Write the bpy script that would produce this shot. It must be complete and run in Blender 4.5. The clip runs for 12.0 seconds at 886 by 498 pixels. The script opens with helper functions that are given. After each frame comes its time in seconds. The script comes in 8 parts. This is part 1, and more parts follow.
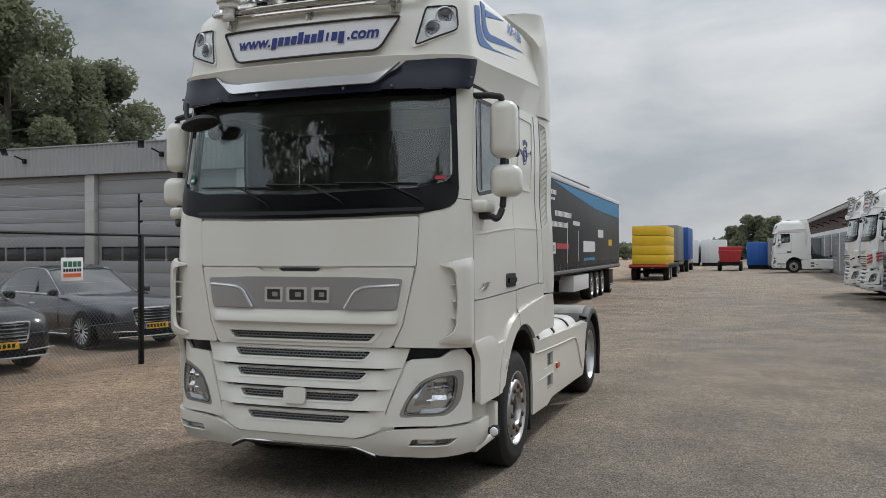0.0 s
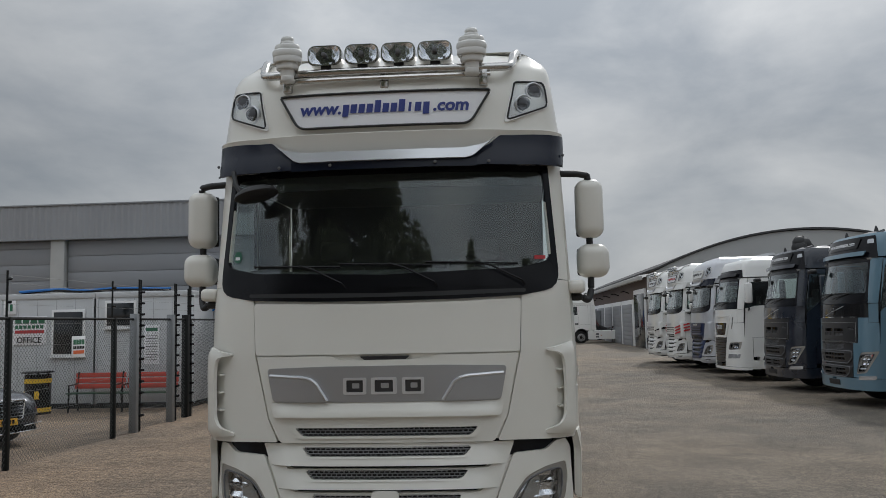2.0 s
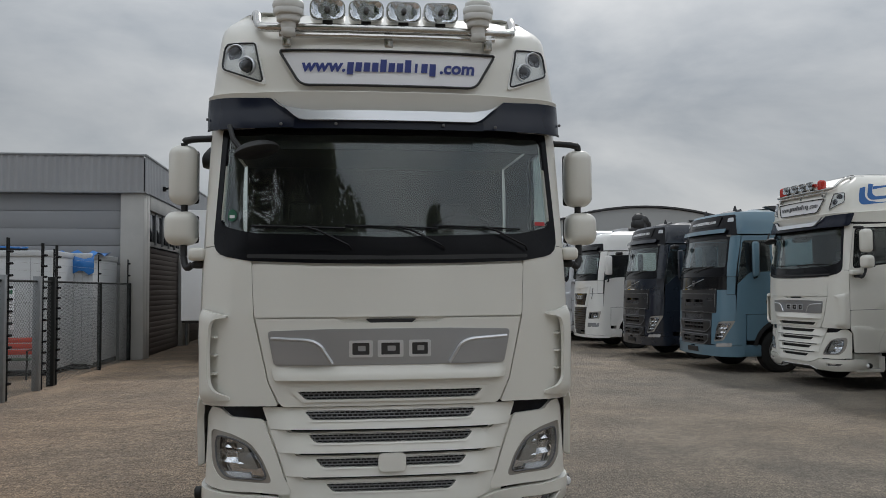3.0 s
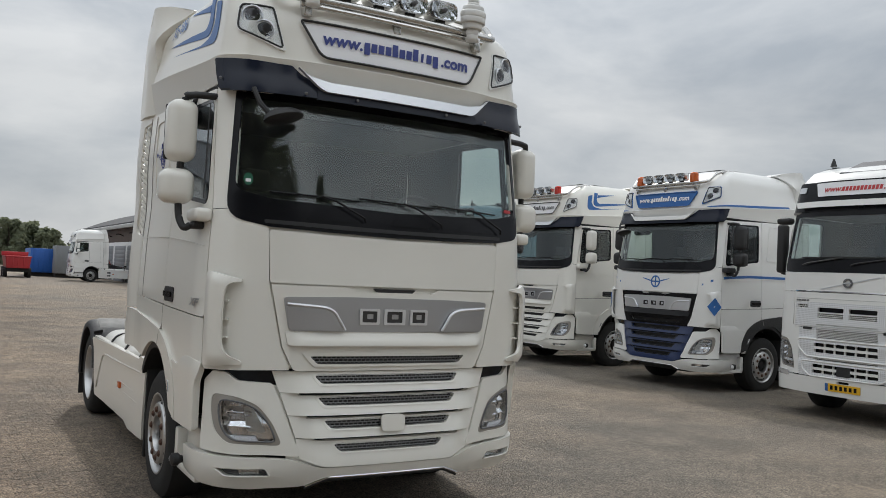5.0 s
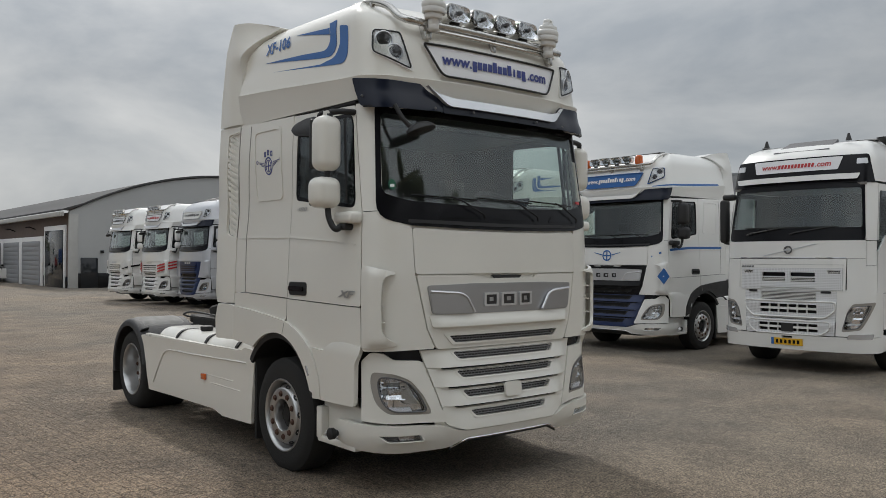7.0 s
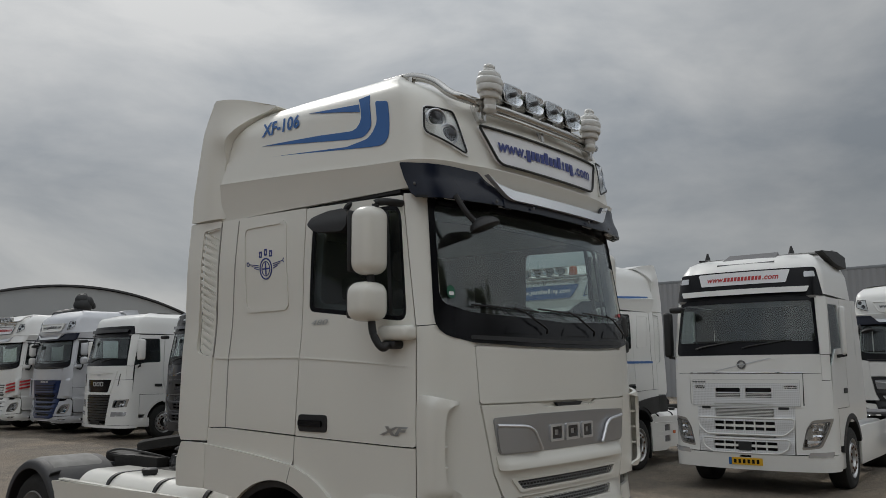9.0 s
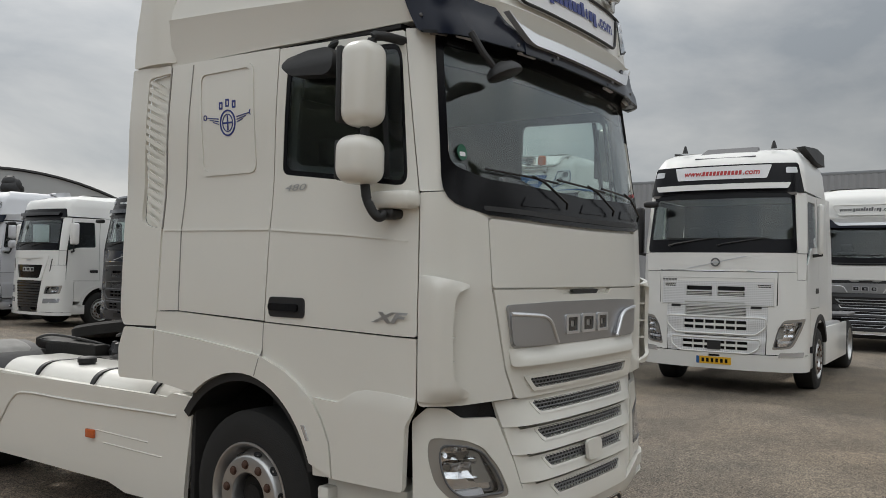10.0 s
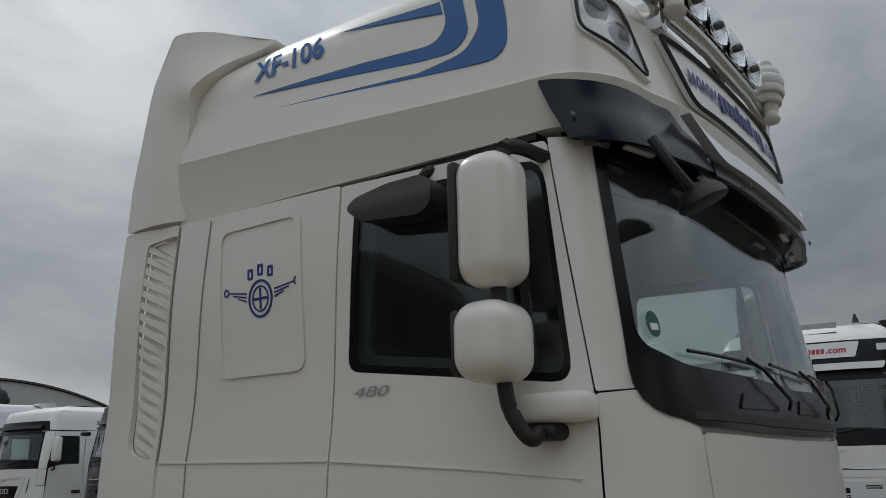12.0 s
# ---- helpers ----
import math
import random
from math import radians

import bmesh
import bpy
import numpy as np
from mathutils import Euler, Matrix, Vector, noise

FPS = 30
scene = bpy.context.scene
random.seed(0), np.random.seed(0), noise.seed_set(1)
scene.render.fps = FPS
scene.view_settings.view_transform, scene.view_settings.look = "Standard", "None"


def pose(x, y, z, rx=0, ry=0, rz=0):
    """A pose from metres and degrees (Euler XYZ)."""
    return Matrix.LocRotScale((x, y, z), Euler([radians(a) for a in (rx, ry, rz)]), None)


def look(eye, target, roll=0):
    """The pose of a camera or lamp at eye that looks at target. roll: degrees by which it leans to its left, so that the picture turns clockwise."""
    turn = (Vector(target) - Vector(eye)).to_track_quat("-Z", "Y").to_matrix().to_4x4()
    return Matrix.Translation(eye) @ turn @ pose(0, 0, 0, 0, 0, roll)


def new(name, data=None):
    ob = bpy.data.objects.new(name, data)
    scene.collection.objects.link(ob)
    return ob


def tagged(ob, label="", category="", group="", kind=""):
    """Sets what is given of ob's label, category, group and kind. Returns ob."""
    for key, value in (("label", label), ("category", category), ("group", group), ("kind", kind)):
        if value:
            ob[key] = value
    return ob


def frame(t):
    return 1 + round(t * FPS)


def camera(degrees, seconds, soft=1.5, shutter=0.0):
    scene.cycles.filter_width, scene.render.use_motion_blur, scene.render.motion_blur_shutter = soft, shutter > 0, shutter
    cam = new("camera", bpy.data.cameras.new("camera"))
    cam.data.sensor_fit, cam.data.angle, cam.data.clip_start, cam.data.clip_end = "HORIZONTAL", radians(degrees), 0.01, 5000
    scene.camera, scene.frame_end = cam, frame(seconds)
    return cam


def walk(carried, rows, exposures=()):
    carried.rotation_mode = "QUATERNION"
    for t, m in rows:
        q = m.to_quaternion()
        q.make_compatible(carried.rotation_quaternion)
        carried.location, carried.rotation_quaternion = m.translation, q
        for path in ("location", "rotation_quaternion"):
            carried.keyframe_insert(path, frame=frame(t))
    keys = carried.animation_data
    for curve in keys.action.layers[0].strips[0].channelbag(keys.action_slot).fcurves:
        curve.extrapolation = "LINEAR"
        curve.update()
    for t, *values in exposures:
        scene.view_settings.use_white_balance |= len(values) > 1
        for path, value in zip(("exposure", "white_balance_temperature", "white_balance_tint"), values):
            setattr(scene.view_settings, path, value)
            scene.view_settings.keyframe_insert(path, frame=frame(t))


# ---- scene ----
cam = camera(56.2, 12.0, soft=0.5)
PATH = [
    (0, (3.077, -5.375, 1.823), (2.4, -3.493, 1.827), -0.3),
    (0.5, (2.479, -5.491, 1.838), (1.849, -3.594, 1.784), -0.3),
    (1, (1.878, -5.513, 1.832), (1.35, -3.584, 1.802), -0.2),
    (1.5, (1.336, -5.515, 1.828), (0.977, -3.549, 1.893), -0.7),
    (2, (0.82, -5.498, 1.913), (0.671, -3.511, 2.09), -1.2),
    (2.5, (0.254, -5.495, 1.92), (0.306, -3.504, 2.1), -1.1),
    (3, (-0.324, -5.499, 1.893), (-0.082, -3.516, 1.99), -0.4),
    (3.2, (-0.551, -5.487, 1.842), (-0.233, -3.513, 1.896), 0.0),
    (4.8, (-2.534, -5.216, 1.777), (-1.579, -3.459, 1.795), 3.1),
    (5, (-2.756, -5.215, 1.82), (-1.731, -3.5, 1.883), 2.8),
    (5.5, (-3.348, -5.226, 1.874), (-2.198, -3.597, 2.02), 1.5),
    (6, (-3.94, -5.158, 1.845), (-2.755, -3.551, 1.961), 1.0),
    (6.5, (-4.448, -5.071, 1.801), (-3.218, -3.494, 1.844), 0.4),
    (6.7, (-4.604, -5.031, 1.815), (-3.357, -3.468, 1.833), 0.4),
    (8.3, (-5.128, -3.816, 1.86), (-3.694, -2.435, 2.054), -0.7),
    (8.5, (-5.104, -3.593, 1.872), (-3.651, -2.238, 2.106), -0.5),
    (9, (-4.989, -3.074, 1.915), (-3.481, -1.793, 2.206), -0.4),
    (9.5, (-4.827, -2.617, 1.924), (-3.26, -1.395, 2.147), 0.1),
    (10, (-4.486, -2.206, 1.807), (-2.874, -1.022, 1.855), 1.0),
    (10.5, (-4.175, -1.8, 1.704), (-2.544, -0.644, 1.661), 1.8),
    (11, (-3.906, -1.427, 1.778), (-2.262, -0.295, 1.89), 1.7),
    (11.5, (-3.63, -1.116, 1.958), (-2.03, 0.016, 2.359), 0.7),
    (12, (-3.508, -0.774, 1.984), (-1.942, 0.362, 2.491), -1.2),
]
walk(cam, [(t, look(eye, target, roll)) for t, eye, target, roll in PATH],
     exposures=[(0, 0.14, 6250, 10), (1, 0.34, 6250, 10), (1.5, 0.16, 6200, 10), (2, -0.24, 6200, 10), (2.5, -0.28, 6200, 10), (3, -0.16, 6250, 10), (4.8, 0.22, 6300, 10), (5, 0.16, 6300, 10), (5.5, -0.24, 6300, 10), (6, -0.4, 6250, 10), (6.5, 0.03, 6400, 10), (8.3, -0.38, 6350, 10), (9, -0.42, 6400, 10), (9.5, -0.47, 6350, 10), (10, 0.12, 6500, 10), (10.5, 0.53, 6450, 10), (11, 0.64, 6350, 10), (11.5, -0.18, 6250, 10), (12, -0.52, 6200, 10)])


# ---- world, sun ----
SUN_DIR = Vector((0.36, 0.95, 1.0)).normalized()
world = bpy.data.worlds.new("sky")
scene.world = world
world.use_nodes = True
wn, wl = world.node_tree.nodes, world.node_tree.links
wn.clear()
w_out = wn.new("ShaderNodeOutputWorld")
w_bg = wn.new("ShaderNodeBackground")
w_sky = wn.new("ShaderNodeTexSky")
w_sky.sky_type, w_sky.sun_disc = "NISHITA", False
w_sky.sun_elevation = math.asin(SUN_DIR.z)
w_sky.sun_rotation = math.atan2(SUN_DIR.x, SUN_DIR.y)
w_sky.dust_density, w_sky.air_density = 3.0, 1.0
w_co = wn.new("ShaderNodeTexCoord")
w_map = wn.new("ShaderNodeMapping")
w_map.inputs["Scale"].default_value = (1.0, 1.0, 2.4)
w_noise = wn.new("ShaderNodeTexNoise")
w_noise.inputs["Scale"].default_value = 2.9
w_noise.inputs["Detail"].default_value = 10.0
w_noise.inputs["Roughness"].default_value = 0.54
w_noise.inputs["Distortion"].default_value = 0.25
w_ramp = wn.new("ShaderNodeValToRGB")
w_ramp.color_ramp.elements[0].position, w_ramp.color_ramp.elements[0].color = 0.36, (0.47, 0.51, 0.545, 1)
w_ramp.color_ramp.elements[1].position, w_ramp.color_ramp.elements[1].color = 0.62, (0.82, 0.83, 0.82, 1)
w_sep = wn.new("ShaderNodeSeparateXYZ")
w_zen = wn.new("ShaderNodeMapRange")
w_zen.inputs["From Min"].default_value, w_zen.inputs["From Max"].default_value = 0.20, 0.95
w_zen.inputs["To Min"].default_value, w_zen.inputs["To Max"].default_value = 1.48, 4.0
w_mul = wn.new("ShaderNodeVectorMath")
w_mul.operation = "SCALE"
w_mix = wn.new("ShaderNodeMixRGB")
w_mix.inputs[0].default_value = 0.94
w_skyk = wn.new("ShaderNodeVectorMath")
w_skyk.operation = "SCALE"
w_skyk.inputs["Scale"].default_value = 0.12
wl.new(w_co.outputs["Generated"], w_map.inputs["Vector"])
wl.new(w_map.outputs["Vector"], w_noise.inputs["Vector"])
wl.new(w_noise.outputs["Fac"], w_ramp.inputs["Fac"])
wl.new(w_co.outputs["Generated"], w_sep.inputs[0])
wl.new(w_sep.outputs["Z"], w_zen.inputs["Value"])
wl.new(w_ramp.outputs["Color"], w_mul.inputs[0])
w_dot = wn.new("ShaderNodeVectorMath")
w_dot.operation = "DOT_PRODUCT"
w_dot.inputs[1].default_value = (0.36, 0.93, 0.0)
w_east = wn.new("ShaderNodeFloatCurve")
w_half = wn.new("ShaderNodeMath")
w_half.operation = "MULTIPLY_ADD"
w_half.inputs[1].default_value, w_half.inputs[2].default_value = 0.5, 0.5
w_pts = w_east.mapping.curves[0].points
w_pts[0].location, w_pts[1].location = (0.0, 0.56), (1.0, 0.50)
w_pts.new(0.42, 0.50)
w_pts.new(0.62, 0.34)
w_pts.new(0.75, 0.335)
w_pts.new(0.88, 0.445)
w_east.mapping.update()
w_both = wn.new("ShaderNodeMath")
w_both.operation = "MULTIPLY"
wl.new(w_co.outputs["Generated"], w_dot.inputs[0])
wl.new(w_dot.outputs["Value"], w_half.inputs[0])
wl.new(w_half.outputs[0], w_east.inputs["Value"])
wl.new(w_zen.outputs["Result"], w_both.inputs[0])
wl.new(w_east.outputs["Value"], w_both.inputs[1])
wl.new(w_both.outputs[0], w_mul.inputs["Scale"])
wl.new(w_sky.outputs["Color"], w_skyk.inputs[0])
wl.new(w_skyk.outputs[0], w_mix.inputs[1])
wl.new(w_mul.outputs[0], w_mix.inputs[2])
wl.new(w_mix.outputs["Color"], w_bg.inputs["Color"])
w_bg.inputs["Strength"].default_value = 1.0
wl.new(w_bg.outputs[0], w_out.inputs[0])

sun = new("sun", bpy.data.lights.new("sun", "SUN"))
sun.data.energy, sun.data.angle, sun.data.color = 1.7, radians(5), (1.0, 0.96, 0.90)
sun.matrix_world = look(SUN_DIR * 60, (0, 0, 0))


# ---- materials ----
def mat(name, col, rough=0.5, metal=0.0, coat=0.0, var=0.06, scale=2.5, bump=0.0, bscale=120.0, rvar=0.05, spec=0.5, emit=0.0):
    m = bpy.data.materials.new(name)
    m.use_nodes = True
    n, l = m.node_tree.nodes, m.node_tree.links
    b = n["Principled BSDF"]
    co = n.new("ShaderNodeTexCoord")
    no = n.new("ShaderNodeTexNoise")
    no.inputs["Scale"].default_value, no.inputs["Detail"].default_value = scale, 6.0
    mix = n.new("ShaderNodeMixRGB")
    mix.inputs[1].default_value = (*[c * (1 - var) for c in col], 1)
    mix.inputs[2].default_value = (*[min(1, c * (1 + var)) for c in col], 1)
    l.new(co.outputs["Object"], no.inputs["Vector"])
    l.new(no.outputs["Fac"], mix.inputs[0])
    l.new(mix.outputs[0], b.inputs["Base Color"])
    mr = n.new("ShaderNodeMapRange")
    mr.inputs["To Min"].default_value, mr.inputs["To Max"].default_value = max(0, rough - rvar), min(1, rough + rvar)
    l.new(no.outputs["Fac"], mr.inputs["Value"])
    l.new(mr.outputs[0], b.inputs["Roughness"])
    b.inputs["Metallic"].default_value = metal
    b.inputs["Coat Weight"].default_value = coat
    b.inputs["Coat Roughness"].default_value = 0.06
    b.inputs["Specular IOR Level"].default_value = spec
    if bump:
        nb = n.new("ShaderNodeTexNoise")
        nb.inputs["Scale"].default_value, nb.inputs["Detail"].default_value = bscale, 3.0
        bp = n.new("ShaderNodeBump")
        bp.inputs["Strength"].default_value, bp.inputs["Distance"].default_value = bump, 0.01
        l.new(co.outputs["Object"], nb.inputs["Vector"])
        l.new(nb.outputs["Fac"], bp.inputs["Height"])
        l.new(bp.outputs[0], b.inputs["Normal"])
    return m


def glass(name, tint, gloss_ior=1.5, haze=0.0):
    m = bpy.data.materials.new(name)
    m.use_nodes = True
    n, l = m.node_tree.nodes, m.node_tree.links
    n.clear()
    out = n.new("ShaderNodeOutputMaterial")
    mix = n.new("ShaderNodeMixShader")
    tr = n.new("ShaderNodeBsdfTransparent")
    gl = n.new("ShaderNodeBsdfGlossy")
    fa = n.new("ShaderNodeLayerWeight")
    fa.inputs["Blend"].default_value = 0.5
    po = n.new("ShaderNodeMath")
    po.operation = "POWER"
    po.inputs[1].default_value = 4.5
    fr = n.new("ShaderNodeMath")
    fr.operation = "MULTIPLY_ADD"
    fr.inputs[1].default_value, fr.inputs[2].default_value = 0.9, ((gloss_ior - 1) / (gloss_ior + 1)) ** 2 * 1.3
    l.new(fa.outputs["Facing"], po.inputs[0])
    l.new(po.outputs[0], fr.inputs[0])
    tr.inputs["Color"].default_value = (*tint, 1)
    gl.inputs["Roughness"].default_value = 0.015
    gl.inputs["Color"].default_value = (0.95, 0.97, 1.0, 1)
    l.new(fr.outputs[0], mix.inputs[0])
    l.new(tr.outputs[0], mix.inputs[1])
    l.new(gl.outputs[0], mix.inputs[2])
    # even diffuse haze mixed into the pane to lift its darkest reflections
    film = n.new("ShaderNodeBsdfDiffuse")
    film.inputs["Color"].default_value = (0.5, 0.5, 0.5, 1)
    hazed = n.new("ShaderNodeMixShader")
    hazed.inputs[0].default_value = haze
    l.new(mix.outputs[0], hazed.inputs[1])
    l.new(film.outputs[0], hazed.inputs[2])
    l.new(hazed.outputs[0], out.inputs[0])
    return m


CREAM = mat("cream_white_paint", (0.765, 0.748, 0.69), 0.32, coat=0.55, var=0.025, scale=1.7)
WHITE = mat("white_paint", (0.78, 0.777, 0.755), 0.32, coat=0.5, var=0.025, scale=1.7)
SKYBLUE = mat("light_blue_paint", (0.115, 0.205, 0.27), 0.3, coat=0.6, var=0.04)
NAVY = mat("dark_navy_paint", (0.013, 0.017, 0.028), 0.28, coat=0.6, var=0.1)
VISOR = mat("smoked_navy_plastic", (0.007, 0.010, 0.022), 0.25, var=0.1, spec=0.3)
BLUE = mat("blue_vinyl", (0.025, 0.12, 0.36), 0.4, var=0.06)
TEXTBLUE = mat("dark_blue_vinyl", (0.02, 0.035, 0.20), 0.5, var=0.05)
RED = mat("red_vinyl", (0.45, 0.03, 0.035), 0.45, var=0.06)
PLASTIC = mat("black_plastic", (0.016, 0.016, 0.017), 0.55, var=0.15, bump=0.15, bscale=300)
GLOSSBLACK = mat("gloss_black", (0.008, 0.008, 0.009), 0.16, var=0.1, spec=0.28)
BAND = mat("black_glazing_band", (0.006, 0.006, 0.008), 0.22, var=0.1, spec=0.22)
STRIP = mat("silver_white_trim", (0.74, 0.76, 0.79), 0.2, metal=0.45, var=0.03)
PALESEAM = mat("pale_seam", (0.40, 0.40, 0.40), 0.6, var=0.05)
SEAM = mat("grey_body_seam", (0.33, 0.32, 0.30), 0.7, var=0.1)
DARKCHROME = mat("dark_chrome", (0.06, 0.06, 0.064), 0.1, metal=0.4, var=0.1)
LAMPBED = mat("pale_lamp_bed", (0.62, 0.64, 0.67), 0.18, metal=0.7, var=0.05)
RUBBER = mat("tyre_rubber", (0.015, 0.0145, 0.014), 0.85, var=0.25, scale=9, bump=0.35, bscale=140)
GREYPL = mat("grey_plastic", (0.12, 0.12, 0.125), 0.6, var=0.2, scale=4, bump=0.12, bscale=220)
SILVEREDGE = mat("polished_silver_edge", (0.72, 0.73, 0.75), 0.3, metal=0.8, var=0.03)
BADGESILVER = mat("metallic_silver_panel", (0.44, 0.445, 0.46), 0.34, metal=0.85, var=0.05)
NETGREY = mat("grey_grille_net", (0.20, 0.20, 0.205), 0.4, metal=0.3, var=0.1)
GUARD = mat("dark_grey_guard_plastic", (0.038, 0.038, 0.040), 0.62, var=0.35, scale=5, bump=0.25, bscale=160)
GUARDTOP = mat("faded_guard_plastic", (0.23, 0.225, 0.215), 0.8, var=0.55, scale=7, bump=0.2, bscale=120)
SILVER = mat("silver_paint", (0.60, 0.61, 0.63), 0.38, metal=0.7, var=0.05)
CHROME = mat("chrome", (0.82, 0.82, 0.83), 0.08, metal=1.0, var=0.03)
STEEL = mat("stainless_steel", (0.55, 0.54, 0.52), 0.2, metal=1.0, var=0.08, scale=8)
ALU = mat("brushed_aluminium", (0.50, 0.50, 0.50), 0.36, metal=0.9, var=0.12, scale=10, bump=0.08)
BEZEL = mat("champagne_bezel", (0.36, 0.34, 0.31), 0.4, metal=0.6, var=0.05)
GREASE = mat("dirty_chassis_steel", (0.016, 0.015, 0.014), 0.7, spec=0.3, var=0.4, scale=6, bump=0.4, bscale=60)
RUSTNUT = mat("rusty_wheel_nut", (0.10, 0.055, 0.04), 0.6, metal=0.4, var=0.3, scale=40)
LENS = glass("clear_lens", (0.93, 0.94, 0.95))
GLASS = glass("tinted_windscreen_glass", (0.88, 0.92, 0.90), 1.5, 0.008)
SIDEGLASS = glass("tinted_side_glass", (0.80, 0.86, 0.85), 1.5, 0.010)
AMBER = mat("amber_lens", (0.55, 0.11, 0.02), 0.2, coat=0.5)
REDLENS = mat("red_lens", (0.5, 0.03, 0.02), 0.2, coat=0.5)
INTERIOR = mat("dark_cab_trim", (0.05, 0.05, 0.053), 0.75, var=0.2, bump=0.2)
SEATM = mat("dark_seat_cloth", (0.05, 0.049, 0.052), 0.9, var=0.2, bump=0.3)
HEADLINER = mat("beige_headliner", (0.22, 0.21, 0.20), 0.85, var=0.1)
SIGNWHITE = mat("white_sign_panel", (0.80, 0.80, 0.82), 0.35, var=0.02)
GRILLEBLUE = mat("metallic_blue_paint", (0.009, 0.022, 0.080), 0.32, coat=0.15, var=0.06)
YELLOW = mat("yellow_plate", (0.75, 0.43, 0.02), 0.4, var=0.05)
GOLD = mat("yellow_paint", (0.72, 0.46, 0.02), 0.5, var=0.08)


# ---- mesh helpers ----
from mathutils.geometry import delaunay_2d_cdt


def soft_edges(me, angle=38):
    me.polygons.foreach_set("use_smooth", [True] * len(me.polygons))
    me.set_sharp_from_angle(angle=radians(angle))


def part(name, bm, material, parent, label="", kind="", angle=38):
    if isinstance(bm, bmesh.types.BMesh):
        bmesh.ops.recalc_face_normals(bm, faces=bm.faces)
        me = bpy.data.meshes.new(name)
        bm.to_mesh(me)
        bm.free()
    else:
        me = bm
        me.name = name
    me.materials.append(material)
    soft_edges(me, angle)
    ob = new(name, me)
    ob.parent = parent
    return tagged(ob, label, "", "", kind)


def thing(name, label, category, group="", kind="", at=(0, 0, 0), turn=0.0):
    ob = new(name)
    ob.empty_display_size = 0.3
    ob.matrix_world = pose(*at, 0, 0, turn)
    return tagged(ob, label, category, group, kind)


def raw(verts, faces):
    bm = bmesh.new()
    vs = [bm.verts.new(v) for v in verts]
    for f in faces:
        try:
            bm.faces.new([vs[i] for i in f])
        except ValueError:
            pass
    return bm


def box(x0, y0, z0, x1, y1, z1, bevel=0.0, seg=2, bm=None, m=None):
    out = bm or bmesh.new()
    r = bmesh.ops.create_cube(out, size=1.0)
    bmesh.ops.scale(out, vec=(x1 - x0, y1 - y0, z1 - z0), verts=r["verts"])
    bmesh.ops.translate(out, vec=((x0 + x1) / 2, (y0 + y1) / 2, (z0 + z1) / 2), verts=r["verts"])
    vs = r["verts"]
    if bevel:
        es = list({e for v in vs for e in v.link_edges})
        q = bmesh.ops.bevel(out, geom=es, offset=bevel, segments=seg, profile=0.5, affect="EDGES")
        vs = list({v for f in q["faces"] for v in f.verts} | {v for v in vs if v.is_valid})
    if m is not None:
        bmesh.ops.transform(out, matrix=m, verts=vs)
    return out


def lathe(profile, n=40, axis="x", at=(0, 0, 0), bm=None, closed=False, lid=True):
    """Turns (along, radius) pairs round an axis."""
    out = bm or bmesh.new()
    rings = []
    for s, r in profile:
        ring = []
        for i in range(n):
            c, d = math.cos(2 * math.pi * i / n) * r, math.sin(2 * math.pi * i / n) * r
            p = {"x": (s, c, d), "y": (c, s, d), "z": (c, d, s)}[axis]
            ring.append(out.verts.new(Vector(p) + Vector(at)))
        rings.append(ring)
    pairs = list(zip(rings, rings[1:])) + ([(rings[-1], rings[0])] if closed else [])
    for a, b in pairs:
        for i in range(n):
            out.faces.new((a[i], a[(i + 1) % n], b[(i + 1) % n], b[i]))
    if not closed:
        for ring in (rings[0], rings[-1])[0 if lid else 1:]:
            out.faces.new(ring)
    return out


def tube(points, r, n=8, bm=None, caps=True):
    out = bm or bmesh.new()
    pts = [Vector(p) for p in points]
    rings, up = [], Vector((0, 0, 1))
    for i, p in enumerate(pts):
        d = (pts[min(i + 1, len(pts) - 1)] - pts[max(i - 1, 0)]).normalized()
        side = d.cross(up) if abs(d.dot(up)) < 0.95 else d.cross(Vector((1, 0, 0)))
        side.normalize()
        v = side.cross(d)
        rings.append([out.verts.new(p + (side * math.cos(2 * math.pi * k / n) + v * math.sin(2 * math.pi * k / n)) * r) for k in range(n)])
    for a, b in zip(rings, rings[1:]):
        for k in range(n):
            out.faces.new((a[k], a[(k + 1) % n], b[(k + 1) % n], b[k]))
    if caps:
        out.faces.new(rings[0]), out.faces.new(rings[-1])
    return out


def curve_pts(points, n=6):
    """A smooth line through the points."""
    p = [Vector(q) for q in points]
    p = [p[0] * 2 - p[1]] + p + [p[-1] * 2 - p[-2]]
    out = []
    for i in range(1, len(p) - 2):
        for k in range(n):
            t = k / n
            a, b, c, d = p[i - 1:i + 3]
            out.append(0.5 * (2 * b + (c - a) * t + (2 * a - 5 * b + 4 * c - d) * t * t + (3 * b - a - 3 * c + d) * t ** 3))
    return out + [p[-2]]


def fillet(pts, r=0.04, n=4):
    """Rounds the corners of a flat outline; a point may carry its own radius."""
    out, m = [], len(pts)
    for i in range(m):
        p, rr = Vector(pts[i][:2]), (pts[i][2] if len(pts[i]) > 2 else r)
        a, b = Vector(pts[i - 1][:2]) - p, Vector(pts[(i + 1) % m][:2]) - p
        if rr <= 0.001:
            out.append(tuple(p))
            continue
        q, s = p + a.normalized() * min(rr, a.length * 0.48), p + b.normalized() * min(rr, b.length * 0.48)
        for k in range(n + 1):
            t = k / n
            out.append(tuple(q * (1 - t) ** 2 + p * 2 * t * (1 - t) + s * t * t))
    return out


